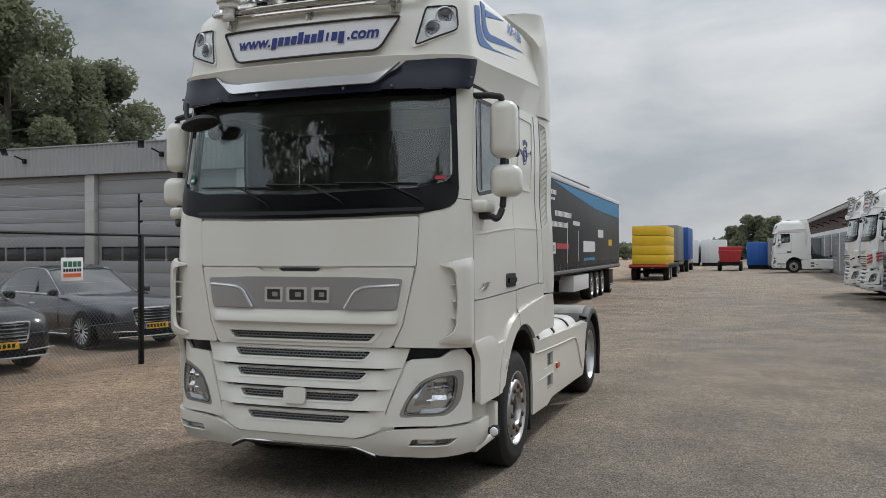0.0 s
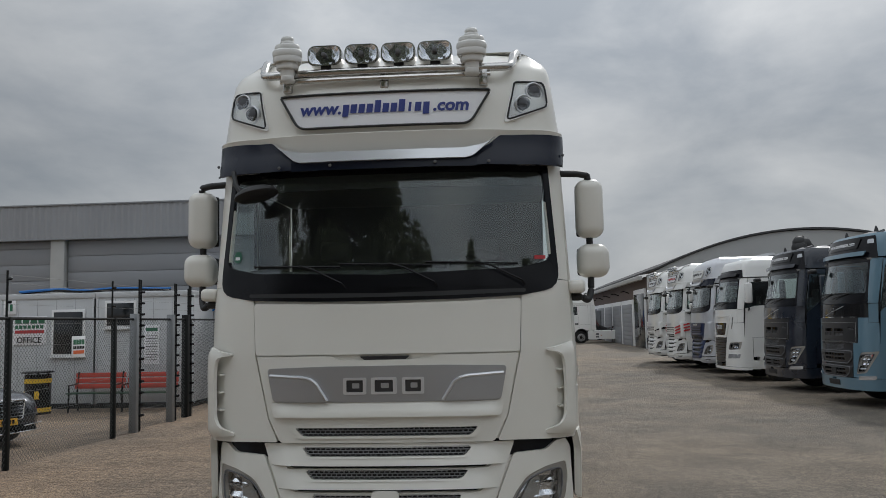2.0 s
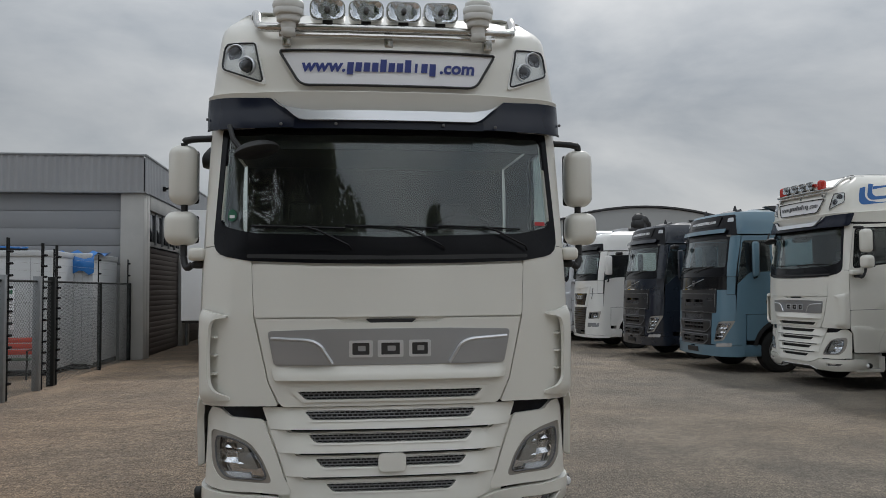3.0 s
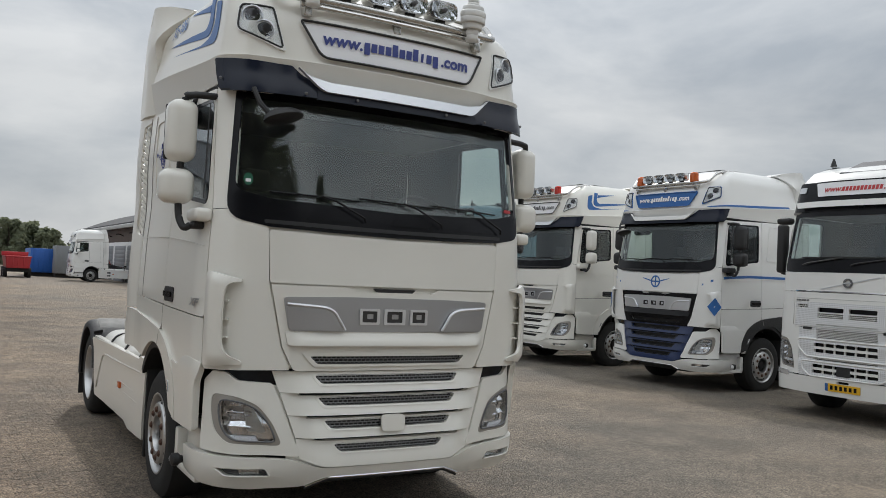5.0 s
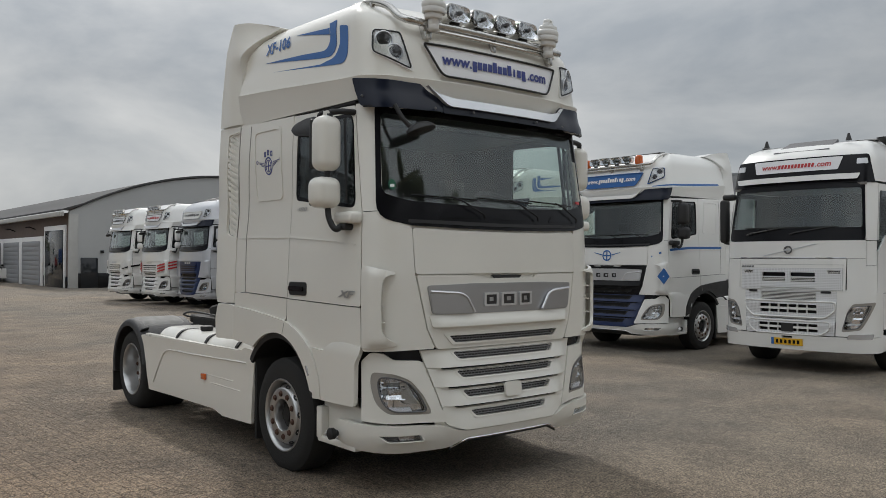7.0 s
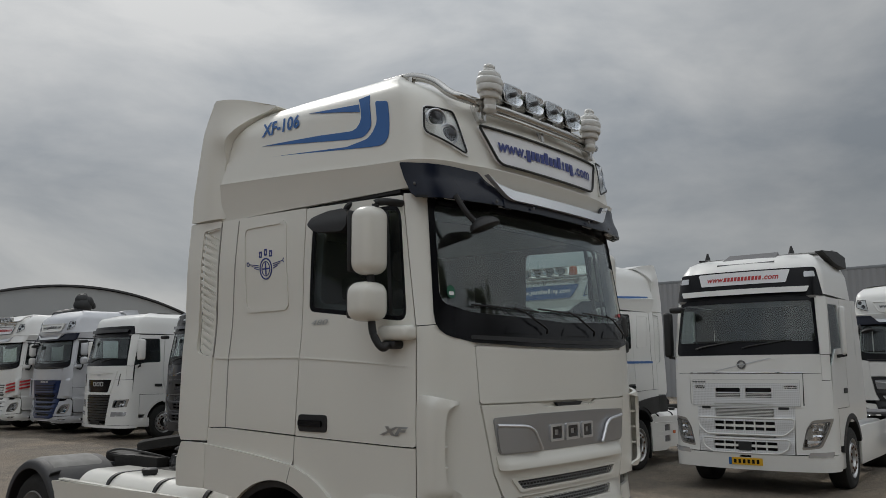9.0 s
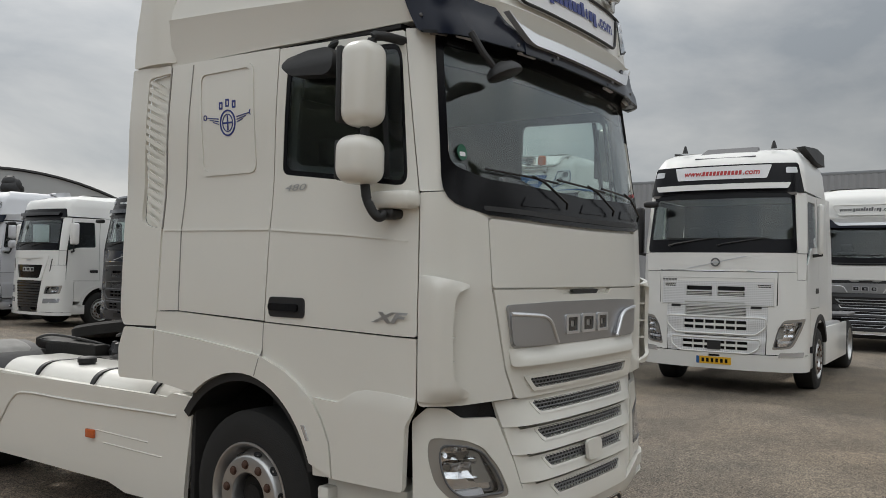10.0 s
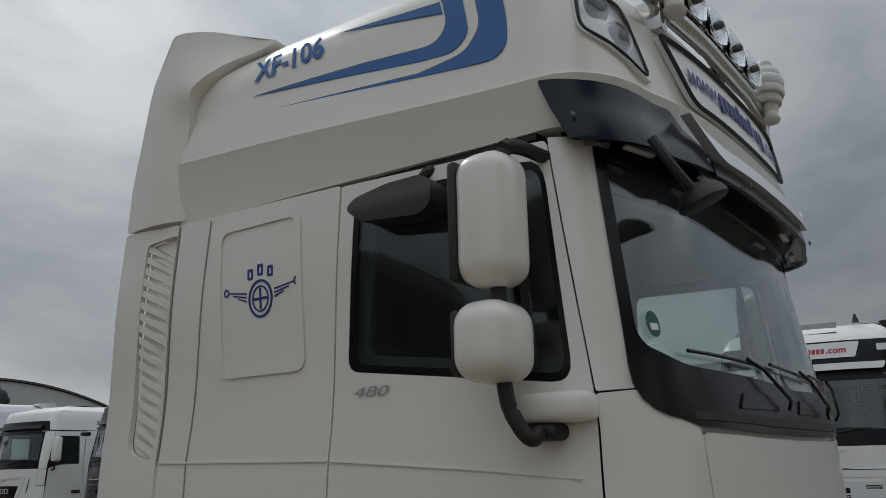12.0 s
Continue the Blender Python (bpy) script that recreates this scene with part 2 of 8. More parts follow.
def rect(x0, z0, x1, z1, r=0.04, n=4):
    return fillet([(x0, z0), (x1, z0), (x1, z1), (x0, z1)], r, n)


def ellipse(cx, cz, rx, rz, n=28):
    return [(cx + rx * math.cos(2 * math.pi * i / n), cz + rz * math.sin(2 * math.pi * i / n)) for i in range(n)]


def inside(p, loop):
    hit = False
    for i in range(len(loop)):
        (x0, y0), (x1, y1) = loop[i - 1], loop[i]
        if (y0 > p[1]) != (y1 > p[1]) and p[0] < (x1 - x0) * (p[1] - y0) / (y1 - y0) + x0:
            hit = not hit
    return hit


def near_edge(p, loop, d):
    for i in range(len(loop)):
        (x0, y0), (x1, y1) = loop[i - 1], loop[i]
        dx, dy = x1 - x0, y1 - y0
        t = max(0.0, min(1.0, ((p[0] - x0) * dx + (p[1] - y0) * dy) / (dx * dx + dy * dy + 1e-12)))
        if (p[0] - x0 - t * dx) ** 2 + (p[1] - y0 - t * dy) ** 2 < d * d:
            return True
    return False


def dense(loop, step):
    out = []
    for i in range(len(loop)):
        (x0, y0), (x1, y1) = loop[i], loop[(i + 1) % len(loop)]
        d = math.hypot(x1 - x0, y1 - y0)
        if d < 1e-5:
            continue
        k = max(1, int(d / step + 0.5))
        out += [(x0 + (x1 - x0) * j / k, y0 + (y1 - y0) * j / k) for j in range(k)]
    return out


def sheet(fmap, outer, holes=(), thick=0.02, off=0.0, step=0.12):
    """A plate that follows a curved skin: fmap(a, z, out) gives the place; the outline and the holes are flat."""
    loops = [dense([tuple(p[:2]) for p in lp], step) for lp in (outer, *holes)]
    pts, edges = [], []
    for lp in loops:
        k = len(pts)
        pts += lp
        edges += [(k + i, k + (i + 1) % len(lp)) for i in range(len(lp))]
    la, lz = [p[0] for p in loops[0]], [p[1] for p in loops[0]]
    na, nz = int((max(la) - min(la)) / step), int((max(lz) - min(lz)) / step)
    for i in range(1, na + 1):
        for j in range(1, nz + 1):
            p = (min(la) + (max(la) - min(la)) * i / (na + 1), min(lz) + (max(lz) - min(lz)) * j / (nz + 1))
            if inside(p, loops[0]) and not any(inside(p, h) for h in loops[1:]) and not any(near_edge(p, lp, step * 0.4) for lp in loops):
                pts.append(p)
    vs, _, tris, *_ = delaunay_2d_cdt([Vector(p) for p in pts], edges, [], 0, 1e-5)
    keep = []
    for t in tris:
        c = (sum(vs[i].x for i in t) / 3, sum(vs[i].y for i in t) / 3)
        if inside(c, loops[0]) and not any(inside(c, h) for h in loops[1:]):
            keep.append(list(t))
    offs = off if callable(off) else (lambda a, z: off)
    n = len(vs)
    verts = [fmap(v.x, v.y, offs(v.x, v.y)) for v in vs] + [fmap(v.x, v.y, offs(v.x, v.y) - thick) for v in vs]
    faces, rim = [], {}
    for t in keep:
        faces += [t, [i + n for i in reversed(t)]]
        for i in range(3):
            e = (t[i - 1], t[i])
            key = (min(e), max(e))
            rim[key] = None if key in rim else e
    faces += [[e[0], e[1], e[1] + n, e[0] + n] for e in rim.values() if e]
    return raw(verts, faces)


def loft(rings, caps=True):
    out = bmesh.new()
    rs = [[out.verts.new(p) for p in ring] for ring in rings]
    n = len(rs[0])
    for a, b in zip(rs, rs[1:]):
        for k in range(n):
            out.faces.new((a[k], a[(k + 1) % n], b[(k + 1) % n], b[k]))
    if caps:
        out.faces.new(rs[0]), out.faces.new(rs[-1])
    return out


def text_mesh(body, size, fmap, a0, z0, off, shear=0.0, bold=0.0, align="LEFT", mirror=1, wide=1.0):
    cu = bpy.data.curves.new("writing", "FONT")
    cu.body, cu.size, cu.shear, cu.offset, cu.align_x, cu.resolution_u = body, size, shear, bold, align, 3
    ob = new("writing", cu)
    me = bpy.data.meshes.new_from_object(ob.evaluated_get(bpy.context.evaluated_depsgraph_get()))
    bpy.data.objects.remove(ob)
    for v in me.vertices:
        v.co = fmap(a0 + mirror * wide * v.co.x, z0 + v.co.y, off)
    return me


def lerp(table, z):
    if z <= table[0][0]:
        return table[0][1]
    for (a, u), (b, v) in zip(table, table[1:]):
        if z <= b:
            t = (z - a) / (b - a)
            return u + (v - u) * t
    return table[-1][1]


def smooth(t):
    t = min(1.0, max(0.0, t))
    return t * t * (3 - 2 * t)


class Skin:
    """The outer surface of a cab: a runs from the middle of the front round the corner and back along the side."""

    def __init__(self, front, width, bow=0.095, xc=0.95, yc=0.42, arc=0.5, flare=0.0):
        self.front, self.width, self.bow, self.xc, self.yc, self.arc, self.flare = front, width, bow, xc, yc, arc, flare

    def __call__(self, a, z, o=0.0):
        s, a = (1 if a >= 0 else -1), abs(a)
        yf, w = lerp(self.front, z), lerp(self.width, z)
        if a <= self.xc:
            x, y = a, yf + self.bow * (0.35 * (a / self.xc) ** 2 + 0.65 * (a / self.xc) ** 4)
            nx, ny = 0.18 * (a / self.xc) ** 2, -1.0
        elif a < self.xc + self.arc:
            th = (a - self.xc) / self.arc * math.pi / 2
            yk = yf + self.bow
            x, y = self.xc + (w - self.xc) * math.sin(th), self.yc + (yf - self.front[0][1]) * 0.5 - (self.yc + (yf - self.front[0][1]) * 0.5 - yk) * math.cos(th)
            nx, ny = 0.18 + 0.82 * math.sin(th), -math.cos(th)
        else:
            y = self.yc + (yf - self.front[0][1]) * 0.5 + a - self.xc - self.arc
            x = w + self.flare * smooth((y - 0.5) / 1.4) * smooth((z - 2.2) / 0.6)
            nx, ny = 1.0, 0.0
        k = math.hypot(nx, ny)
        return Vector((s * (x + o * nx / k), y + o * ny / k, z))

    def side(self, y, z):
        """The a of a place on the side."""
        return y - self.yc - (lerp(self.front, z) - self.front[0][1]) * 0.5 + self.xc + self.arc


def mirror_x(pts):
    return [(-p[0], *p[1:]) for p in pts]


# ---- trucks of the make with the wide slatted front ----
CAB = Skin([(0.3, 0.03), (1.1, 0.03), (1.7, 0.03), (2.09, 0.045), (2.2, 0.06), (3.05, 0.20), (3.3, 0.24)],
           [(0.3, 1.262), (0.6, 1.277), (1.1, 1.290), (1.6, 1.298), (2.0, 1.285), (2.25, 1.270), (3.1, 1.230)], flare=0.035)
ROOF = Skin([(3.0, 0.10), (3.1, 0.125), (3.3, 0.15), (3.55, 0.19), (3.7, 0.26), (3.8, 0.36), (3.9, 0.6)],
            [(3.0, 1.235), (3.1, 1.240), (3.25, 1.235), (3.45, 1.205), (3.7, 1.176), (3.8, 1.15), (3.9, 1.06)], bow=0.09, xc=0.9, yc=0.45, arc=0.55, flare=0.045)
BUMP = Skin([(0.3, 0.02), (0.45, -0.01), (0.6, -0.015), (0.8, 0.0), (1.1, 0.03), (1.3, 0.03)],
            [(0.3, 1.24), (0.45, 1.265), (0.8, 1.255), (1.1, 1.245)], bow=0.11, xc=0.9, yc=0.46, arc=0.55)
A = CAB.side


def half(fn, *sides):
    for s in sides or (1, -1):
        fn(s)


def sided(pts, s):
    return pts if s > 0 else mirror_x(pts)


NUT = []
HOLE_DISC = []


def wheel(parent, x, y, s, r=0.495, w=0.32, rear=False, rim=None):
    """One wheel whose outer face lies at x; s is the side."""
    rim = rim or ALU
    i = -s * w
    sag = 0.022
    tb_ = lathe([(x + i, r * 0.60), (x + i, r * 0.88), (x + i * 0.88, r * 0.985), (x + i * 0.8, r), (x + i * 0.2, r), (x + i * 0.12, r * 0.985),
                             (x + i * 0.03, r * 0.90), (x, r * 0.80), (x + i * 0.02, r * 0.64), (x + i * 0.1, r * 0.60)], 48, "x", (0, y, r - sag), closed=True)
    for v in tb_.verts:
        v.co.z = max(v.co.z, 0.0)
    ty = part("tyre", tb_, RUBBER, parent)
    hz = r - sag
    d = -0.10 if rear else 0.045
    hubx = x + s * (d - 0.05)
    prof = [(x + i * 0.08, r * 0.645), (x + i * 0.015, r * 0.635), (x + i * 0.010, r * 0.615), (x + i * 0.03, r * 0.598), (x + i * 0.10, r * 0.575), (x + i * 0.22, r * 0.555), (x + i * 0.30, r * 0.545),
            (hubx - s * 0.050, r * 0.515), (hubx - s * 0.018, r * 0.490), (hubx - s * 0.003, r * 0.470), (hubx, r * 0.455), (hubx, r * 0.285), (hubx - s * 0.006, r * 0.275), (hubx - s * 0.05, r * 0.270), (hubx - s * 0.09, r * 0.262), (hubx - s * 0.095, 0.01)]
    rm = part("rim", lathe(prof, 48, "x", (0, y, hz), lid=False), rim, ty, "grey metal rim with wheel nuts")
    if not NUT:
        q = lathe([(-0.004, 0.027), (0.003, 0.027), (0.003, 0.021), (0.014, 0.019), (0.018, 0.008)], 10, "x")
        NUT.append(bpy.data.meshes.new("wheel_nut"))
        q.to_mesh(NUT[0])
        q.free()
        NUT[0].materials.append(RUSTNUT)
        # dark disc laid on the rim in place of a shaded hand hole
        q = lathe([(-0.004, 0.020), (0.003, 0.020), (0.003, 0.015), (-0.003, 0.001)], 10, "x")
        HOLE_DISC.append(bpy.data.meshes.new("rim_hole_disc"))
        q.to_mesh(HOLE_DISC[0])
        q.free()
        HOLE_DISC[0].materials.append(PLASTIC)
    for k in range(10):
        t = 2 * math.pi * (k + 0.3) / 10
        nut = new("wheel_nut", NUT[0])
        nut.parent = ty
        nut.matrix_local = pose(hubx, y + math.cos(t) * r * 0.372, hz + math.sin(t) * r * 0.372, 0, 0, 0 if s > 0 else 180)
        t += math.pi / 10
        hole = new("rim_hole_disc", HOLE_DISC[0])
        hole.parent = ty
        place = Vector((hubx - s * 0.030, y + math.cos(t) * r * 0.502, hz + math.sin(t) * r * 0.502))
        hole.matrix_local = Matrix.Translation(place) @ Matrix.Rotation(t, 4, "X") @ Matrix.Rotation(math.radians(58 if s > 0 else 122), 4, "Z") @ Matrix.Diagonal((1, 1, 1.5, 1))
    part("hub", lathe([(hubx - s * 0.094, r * 0.26), (hubx - s * 0.075, r * 0.25), (hubx - s * 0.065, r * 0.14), (hubx - s * 0.035, r * 0.13), (hubx - s * 0.03, 0.005)], 28, "x", (0, y, hz)), GREASE, ty)
    return ty


def lamp_cluster(parent, skin, s, outline, chrome_box, o):
    """A headlamp: bezel, reflector bowl, two projectors and a clear cover."""
    pts = sided(outline, s)
    cx = sum(p[0] for p in outline) / len(outline)
    cz = sum(p[1] for p in outline) / len(outline)
    inner = [(cx + (p[0] - cx) * 0.80 - 0.022, cz + (p[1] - cz) * 0.82 - 0.010) for p in outline]
    lamp = part("headlamp", sheet(skin, fillet(pts, 0.05), [fillet(sided(inner, s), 0.05)], 0.03, o, 0.08), BEZEL, parent, "headlamp with grey bezel under clear cover")
    part("reflector", sheet(skin, fillet(sided(inner, s), 0.05), (), 0.01, o - 0.05, 0.05), CHROME, lamp)
    for k, dz in enumerate((0.075, -0.02)):
        bowl = [(cx - 0.13, cz + dz - 0.042), (cx + 0.13, cz + dz - 0.03), (cx + 0.12, cz + dz + 0.05), (cx - 0.08 - 0.03 * k, cz + dz + 0.045)]
        part("reflector_bowl", sheet(skin, fillet(sided(bowl, s), 0.03), (), 0.006, lambda a, z, q=cz + dz: o - 0.012 - 0.030 * smooth(1 - abs(z - q) / 0.05) - 0.008 * math.sin(abs(a) * 55), 0.02), CHROME, lamp)
    tri_ = [(cx - 0.19, cz - 0.10), (cx - 0.055, cz - 0.085), (cx - 0.03, cz + 0.085), (cx - 0.10, cz + 0.06)]
    part("lamp_divider", sheet(skin, fillet(sided(tri_, s), 0.03), (), 0.008, o - 0.016, 0.04), BEZEL, lamp, "taupe inner divider")
    edge_ = fillet(sided(inner, s), 0.05)
    part("lamp_seal", tube([skin(a, z, o + 0.003) for a, z in dense(edge_, 0.05) + edge_[:1]], 0.006, 6, caps=False), GREYPL, lamp, "dark seal round the cover")
    part("indicator", sheet(skin, sided([(cx - 0.14, cz - 0.155), (cx + 0.12, cz - 0.14), (cx + 0.14, cz - 0.115), (cx - 0.12, cz - 0.12)], s), (), 0.015, o - 0.025, 0.06), SIGNWHITE, lamp)
    cover = part("cover", sheet(skin, fillet(sided(inner, s), 0.05), (), 0.006, o + 0.004, 0.08), LENS, lamp)
    cover.visible_shadow = False
    return lamp


def slat_offset(z0, z1, lip, w=0.8):
    """A louvre whose lower edge stands proud and runs out towards its ends."""
    return lambda a, z: -0.012 + (0.004 + lip * smooth((z1 - z) / (z1 - z0))) * (1 - smooth((abs(a) - w + 0.20) / 0.17)) + 0.008 * smooth((abs(a) - w + 0.1) / 0.1)


def mesh_bars(skin, x0, x1, z0, z1, o, cell=0.034):
    """Hexagon-like grille net between two heights."""
    bm = bmesh.new()
    rows = max(2, round((z1 - z0) / 0.022))
    dz = (z1 - z0) / rows
    for r in range(rows + 1):
        z = z0 + r * dz
        n = 12
        for i in range(n):
            a, b = x0 + (x1 - x0) * i / n, x0 + (x1 - x0) * (i + 1) / n
            p, q = skin(a, z, o), skin(b, z, o)
            tube([p, q], 0.0042, 4, bm, False)
    for r in range(rows):
        k = int((x1 - x0) / cell)
        for i in range(k):
            a = x0 + (i + (0.5 if r % 2 else 0.0) + 0.2) * cell
            tube([skin(a, z0 + r * dz, o), skin(a, z0 + (r + 1) * dz, o)], 0.0042, 4, bm, False)
    return bm


def ring_outline(skin, z, shrink, yr, n_side=14):
    pts = []
    total = skin.xc + skin.arc
    aa = [total * i / 16 for i in range(17)]
    left = []
    for a in aa:
        p = skin(a, z, -shrink)
        left.append((p.x, p.y))
    x, y0 = left[-1]
    side = [(skin(total + (yr - y0) * i / n_side, z, -shrink).x, y0 + (yr - y0) * i / n_side) for i in range(1, n_side + 1)]
    left += side
    pts = [Vector((-x, y, z)) for x, y in reversed(left)] + [Vector((x, y, z)) for x, y in left[1:]]
    return pts


def slatted_truck(name, label, at, turn, opt):
    """A two-axle tractor unit with a high roof cab. opt holds its colours and fittings."""
    body, fine = opt.get("body", CREAM), opt.get("fine", False)
    st = 0.12 if fine else 0.22
    tr = thing(name, label, "truck", opt.get("group", "parked trucks"), at=at, turn=turn)
    slat_mat, sil = opt.get("slats", body), opt.get("silver", BADGESILVER)
    low_mat, trim_mat = opt.get("lowflap", body), opt.get("trim", body)

    # upper front flap and side corners
    hood = [(-0.9, 1.715, 0.02), (0.9, 1.715, 0.02), (0.918, 2.07, 0.03), (0.5, 2.055, 0), (0, 2.05, 0), (-0.5, 2.055, 0), (-0.918, 2.07, 0.03)]
    flap = part("front_flap", sheet(CAB, fillet(hood), (), 0.03, 0.004, st), body, tr)
    low = [(-0.72, 1.13, 0.03), (0.72, 1.13, 0.03), (0.80, 1.29, 0.02), (0.89, 1.705, 0.01), (0.36, 1.705, 0.008), (0.31, 1.676, 0.015), (-0.31, 1.676, 0.015), (-0.36, 1.705, 0.008), (-0.89, 1.705, 0.01), (-0.80, 1.29, 0.02)]
    slot1 = fillet([(-0.56, 1.176), (0.56, 1.176), (0.615, 1.230), (-0.615, 1.230)], 0.02)
    silo = fillet([(-0.765, 1.40), (0.765, 1.40), (0.81, 1.625), (0.4, 1.637, 0), (-0.4, 1.637, 0), (-0.81, 1.625)], 0.03)
    part("lower_front_flap", sheet(CAB, fillet(low), [slot1], 0.03, 0.004, st), low_mat, tr)
    part("flap_ridge", sheet(CAB, fillet([(-0.765, 1.302, 0.02), (0.765, 1.302, 0.02), (0.79, 1.395, 0.02), (0.47, 1.398, 0.0), (-0.47, 1.398, 0.0), (-0.79, 1.395, 0.02)]), (), 0.05, lambda a, z: 0.010 + 0.030 * smooth((1.40 - z) / 0.085) * smooth((0.79 - abs(a)) / 0.10), 0.03 if fine else st), low_mat, tr)
    part("slot_trim", sheet(CAB, fillet([(-0.585, 1.160), (0.585, 1.160), (0.665, 1.246), (-0.665, 1.246)], 0.015), [slot1], 0.012, lambda a, z: 0.014 - 0.004 * smooth((z - 1.16) / 0.08), 0.1), trim_mat, tr)
    part("pull_grip", sheet(CAB, fillet([(-0.13, 1.670), (0.13, 1.670), (0.17, 1.700), (-0.17, 1.700)], 0.01), (), 0.02, 0.002, 0.2), PLASTIC, tr, "black pull grip")
    if opt.get("oldface"):
        face = part("upper_grille", sheet(CAB, fillet([(-0.60, 1.25, 0.02), (0.60, 1.25, 0.02), (0.69, 1.70, 0.03), (-0.69, 1.70, 0.03)]), (), 0.02, 0.016, st), slat_mat, tr, "slatted upper grille")
        for k in range(4):
            # black strips on a closed panel, for the shade between the slats
            part("grille_gap_strip", sheet(CAB, rect(-0.56 - 0.02 * k, 1.265 + 0.085 * k, 0.56 + 0.02 * k, 1.300 + 0.085 * k, 0.01), (), 0.01, 0.022, 0.2), PLASTIC, face)
            part("grille_lip", sheet(CAB, rect(-0.58 - 0.02 * k, 1.300 + 0.085 * k, 0.58 + 0.02 * k, 1.335 + 0.085 * k, 0.01), (), 0.03, 0.045, 0.2), slat_mat, face)
        for x in (-0.17, 0.0, 0.17):
            part("badge_block", sheet(CAB, rect(x - 0.06, 1.625, x + 0.06, 1.685, 0.01), (), 0.012, 0.03, 0.3), SILVER, face)
    else:
        pan = part("badge_panel", sheet(CAB, silo, (), 0.02, 0.016, st), sil, tr, "silver badge panel")
        for s in (1, -1):
            wing = fillet(sided([(0.385, 1.405), (0.765, 1.41), (0.79, 1.575), (0.52, 1.558), (0.46, 1.53)], s), 0.03)
            part("badge_wing", sheet(CAB, wing, (), 0.02, lambda a, z: 0.022 + 0.016 * smooth((0.8 - abs(a)) / 0.3), 0.08), sil, pan)
            part("wing_edge", tube(curve_pts([CAB(s * a, z, o) for a, z, o in ((0.385, 1.41, 0.036), (0.43, 1.48, 0.037), (0.465, 1.53, 0.036), (0.53, 1.56, 0.034), (0.65, 1.57, 0.028), (0.785, 1.578, 0.020))], 4), 0.011, 8), SILVEREDGE, pan)
        for cx, w in ((-0.20, 0.155), (-0.005, 0.17), (0.19, 0.145)):
            blk = part("badge_block", sheet(CAB, fillet([(cx - w / 2, 1.45), (cx + w / 2, 1.45), (cx + w / 2, 1.56), (cx - w / 2, 1.56)], 0.012), [rect(cx - w * 0.36, 1.466, cx + w * 0.36, 1.544, 0.006)], 0.012, 0.027, 0.3), SILVEREDGE if fine else SILVER, pan, "chrome-edged badge")
            part("badge_fill", sheet(CAB, rect(cx - w * 0.36, 1.466, cx + w * 0.36, 1.544, 0.006), [rect(cx - w * 0.12, 1.490, cx + w * 0.20, 1.524, 0.006)], 0.008, 0.021, 0.3), DARKCHROME, blk)

    # slatted grille in the bumper
    slots = [(1.044, 1.098, 0.57), (0.898, 0.950, 0.545), (0.744, 0.796, 0.50), (0.588, 0.638, 0.43)]
    edge = lambda z: 0.845 - (1.12 - z) * 0.36 - 0.16 * smooth((0.68 - z) / 0.20)
    panels = [(z0, z1, edge(z0), edge(z1)) for z0, z1 in ((0.985, 1.125), (0.835, 0.978), (0.685, 0.828), (0.50, 0.678))]
    for (z0, z1, w), (p0, p1, w0, w1) in zip(slots, panels):
        g = w1 - 0.12
        notch = [(w1, p1 + 0.004, 0.005), (g + 0.02, p1 + 0.004, 0.01), (g, p1 - 0.016, 0.01), (-g, p1 - 0.016, 0.01), (-g - 0.02, p1 + 0.004, 0.01), (-w1, p1 + 0.004, 0.005)] if p1 < 1.1 else [(w1, p1, 0.01), (-w1, p1, 0.01)]
        out = fillet([(-w0, p0, 0.008), (w0, p0, 0.008)] + notch)
        if p0 < 0.55:
            out = fillet([(-0.50, 0.490, 0.05), (0.50, 0.490, 0.05), (0.665, 0.552, 0.04)] + notch + [(-0.665, 0.552, 0.04)])
        hole = fillet([(-w + 0.05, z0), (w - 0.05, z0), (w, z1), (-w, z1)], 0.02)
        part("grille_slat", sheet(BUMP, out, [hole], 0.035, slat_offset(p0, p1, 0.034, w1), min(st, 0.06)), slat_mat, tr)
        part("slot_trim", sheet(BUMP, fillet([(-w + 0.03, z0 - 0.012), (w - 0.03, z0 - 0.012), (w + 0.025, z1 + 0.008), (-w - 0.025, z1 + 0.008)], 0.02), [hole], 0.012, lambda a, z, p0=p0, p1=p1, w1=w1: slat_offset(p0, p1, 0.034, w1)(a, z) + 0.004, st), trim_mat, tr)
    if fine:
        for z0, z1, w, sk in [(1.176, 1.230, 0.60, CAB)] + [(a, b, c - 0.02, BUMP) for a, b, c in slots]:
            part("grille_net", mesh_bars(sk, -w, w, z0 - 0.004, z1 + 0.004, -0.004), NETGREY, tr, "grey grille net", "stuff")
        part("grille_cap", sheet(BUMP, rect(-0.09, 0.715, 0.09, 0.83, 0.035), (), 0.02, 0.045, 0.2), body, tr)
    part("grille_backing", sheet(BUMP, fillet([(-0.45, 0.48), (0.45, 0.48), (0.86, 1.3), (-0.86, 1.3)], 0.05), (), 0.02, -0.055, 0.25), PLASTIC, tr)

    part("inner_front", sheet(CAB, fillet([(-1.30, 1.145), (1.30, 1.145), (1.30, 2.10), (-1.30, 2.10)], 0.02), [slot1], 0.01, -0.022 if fine else -0.03, st), body, tr)
    fill = [fillet([(-w + 0.04, z0 - 0.006), (w - 0.04, z0 - 0.006), (w + 0.01, z1 + 0.006), (-w - 0.01, z1 + 0.006)], 0.02) for z0, z1, w in slots]
    fill += [rect(-w1 + 0.13, p1 - 0.014, w1 - 0.13, p1 + 0.005) for p0, p1, w0, w1 in panels[1:]]
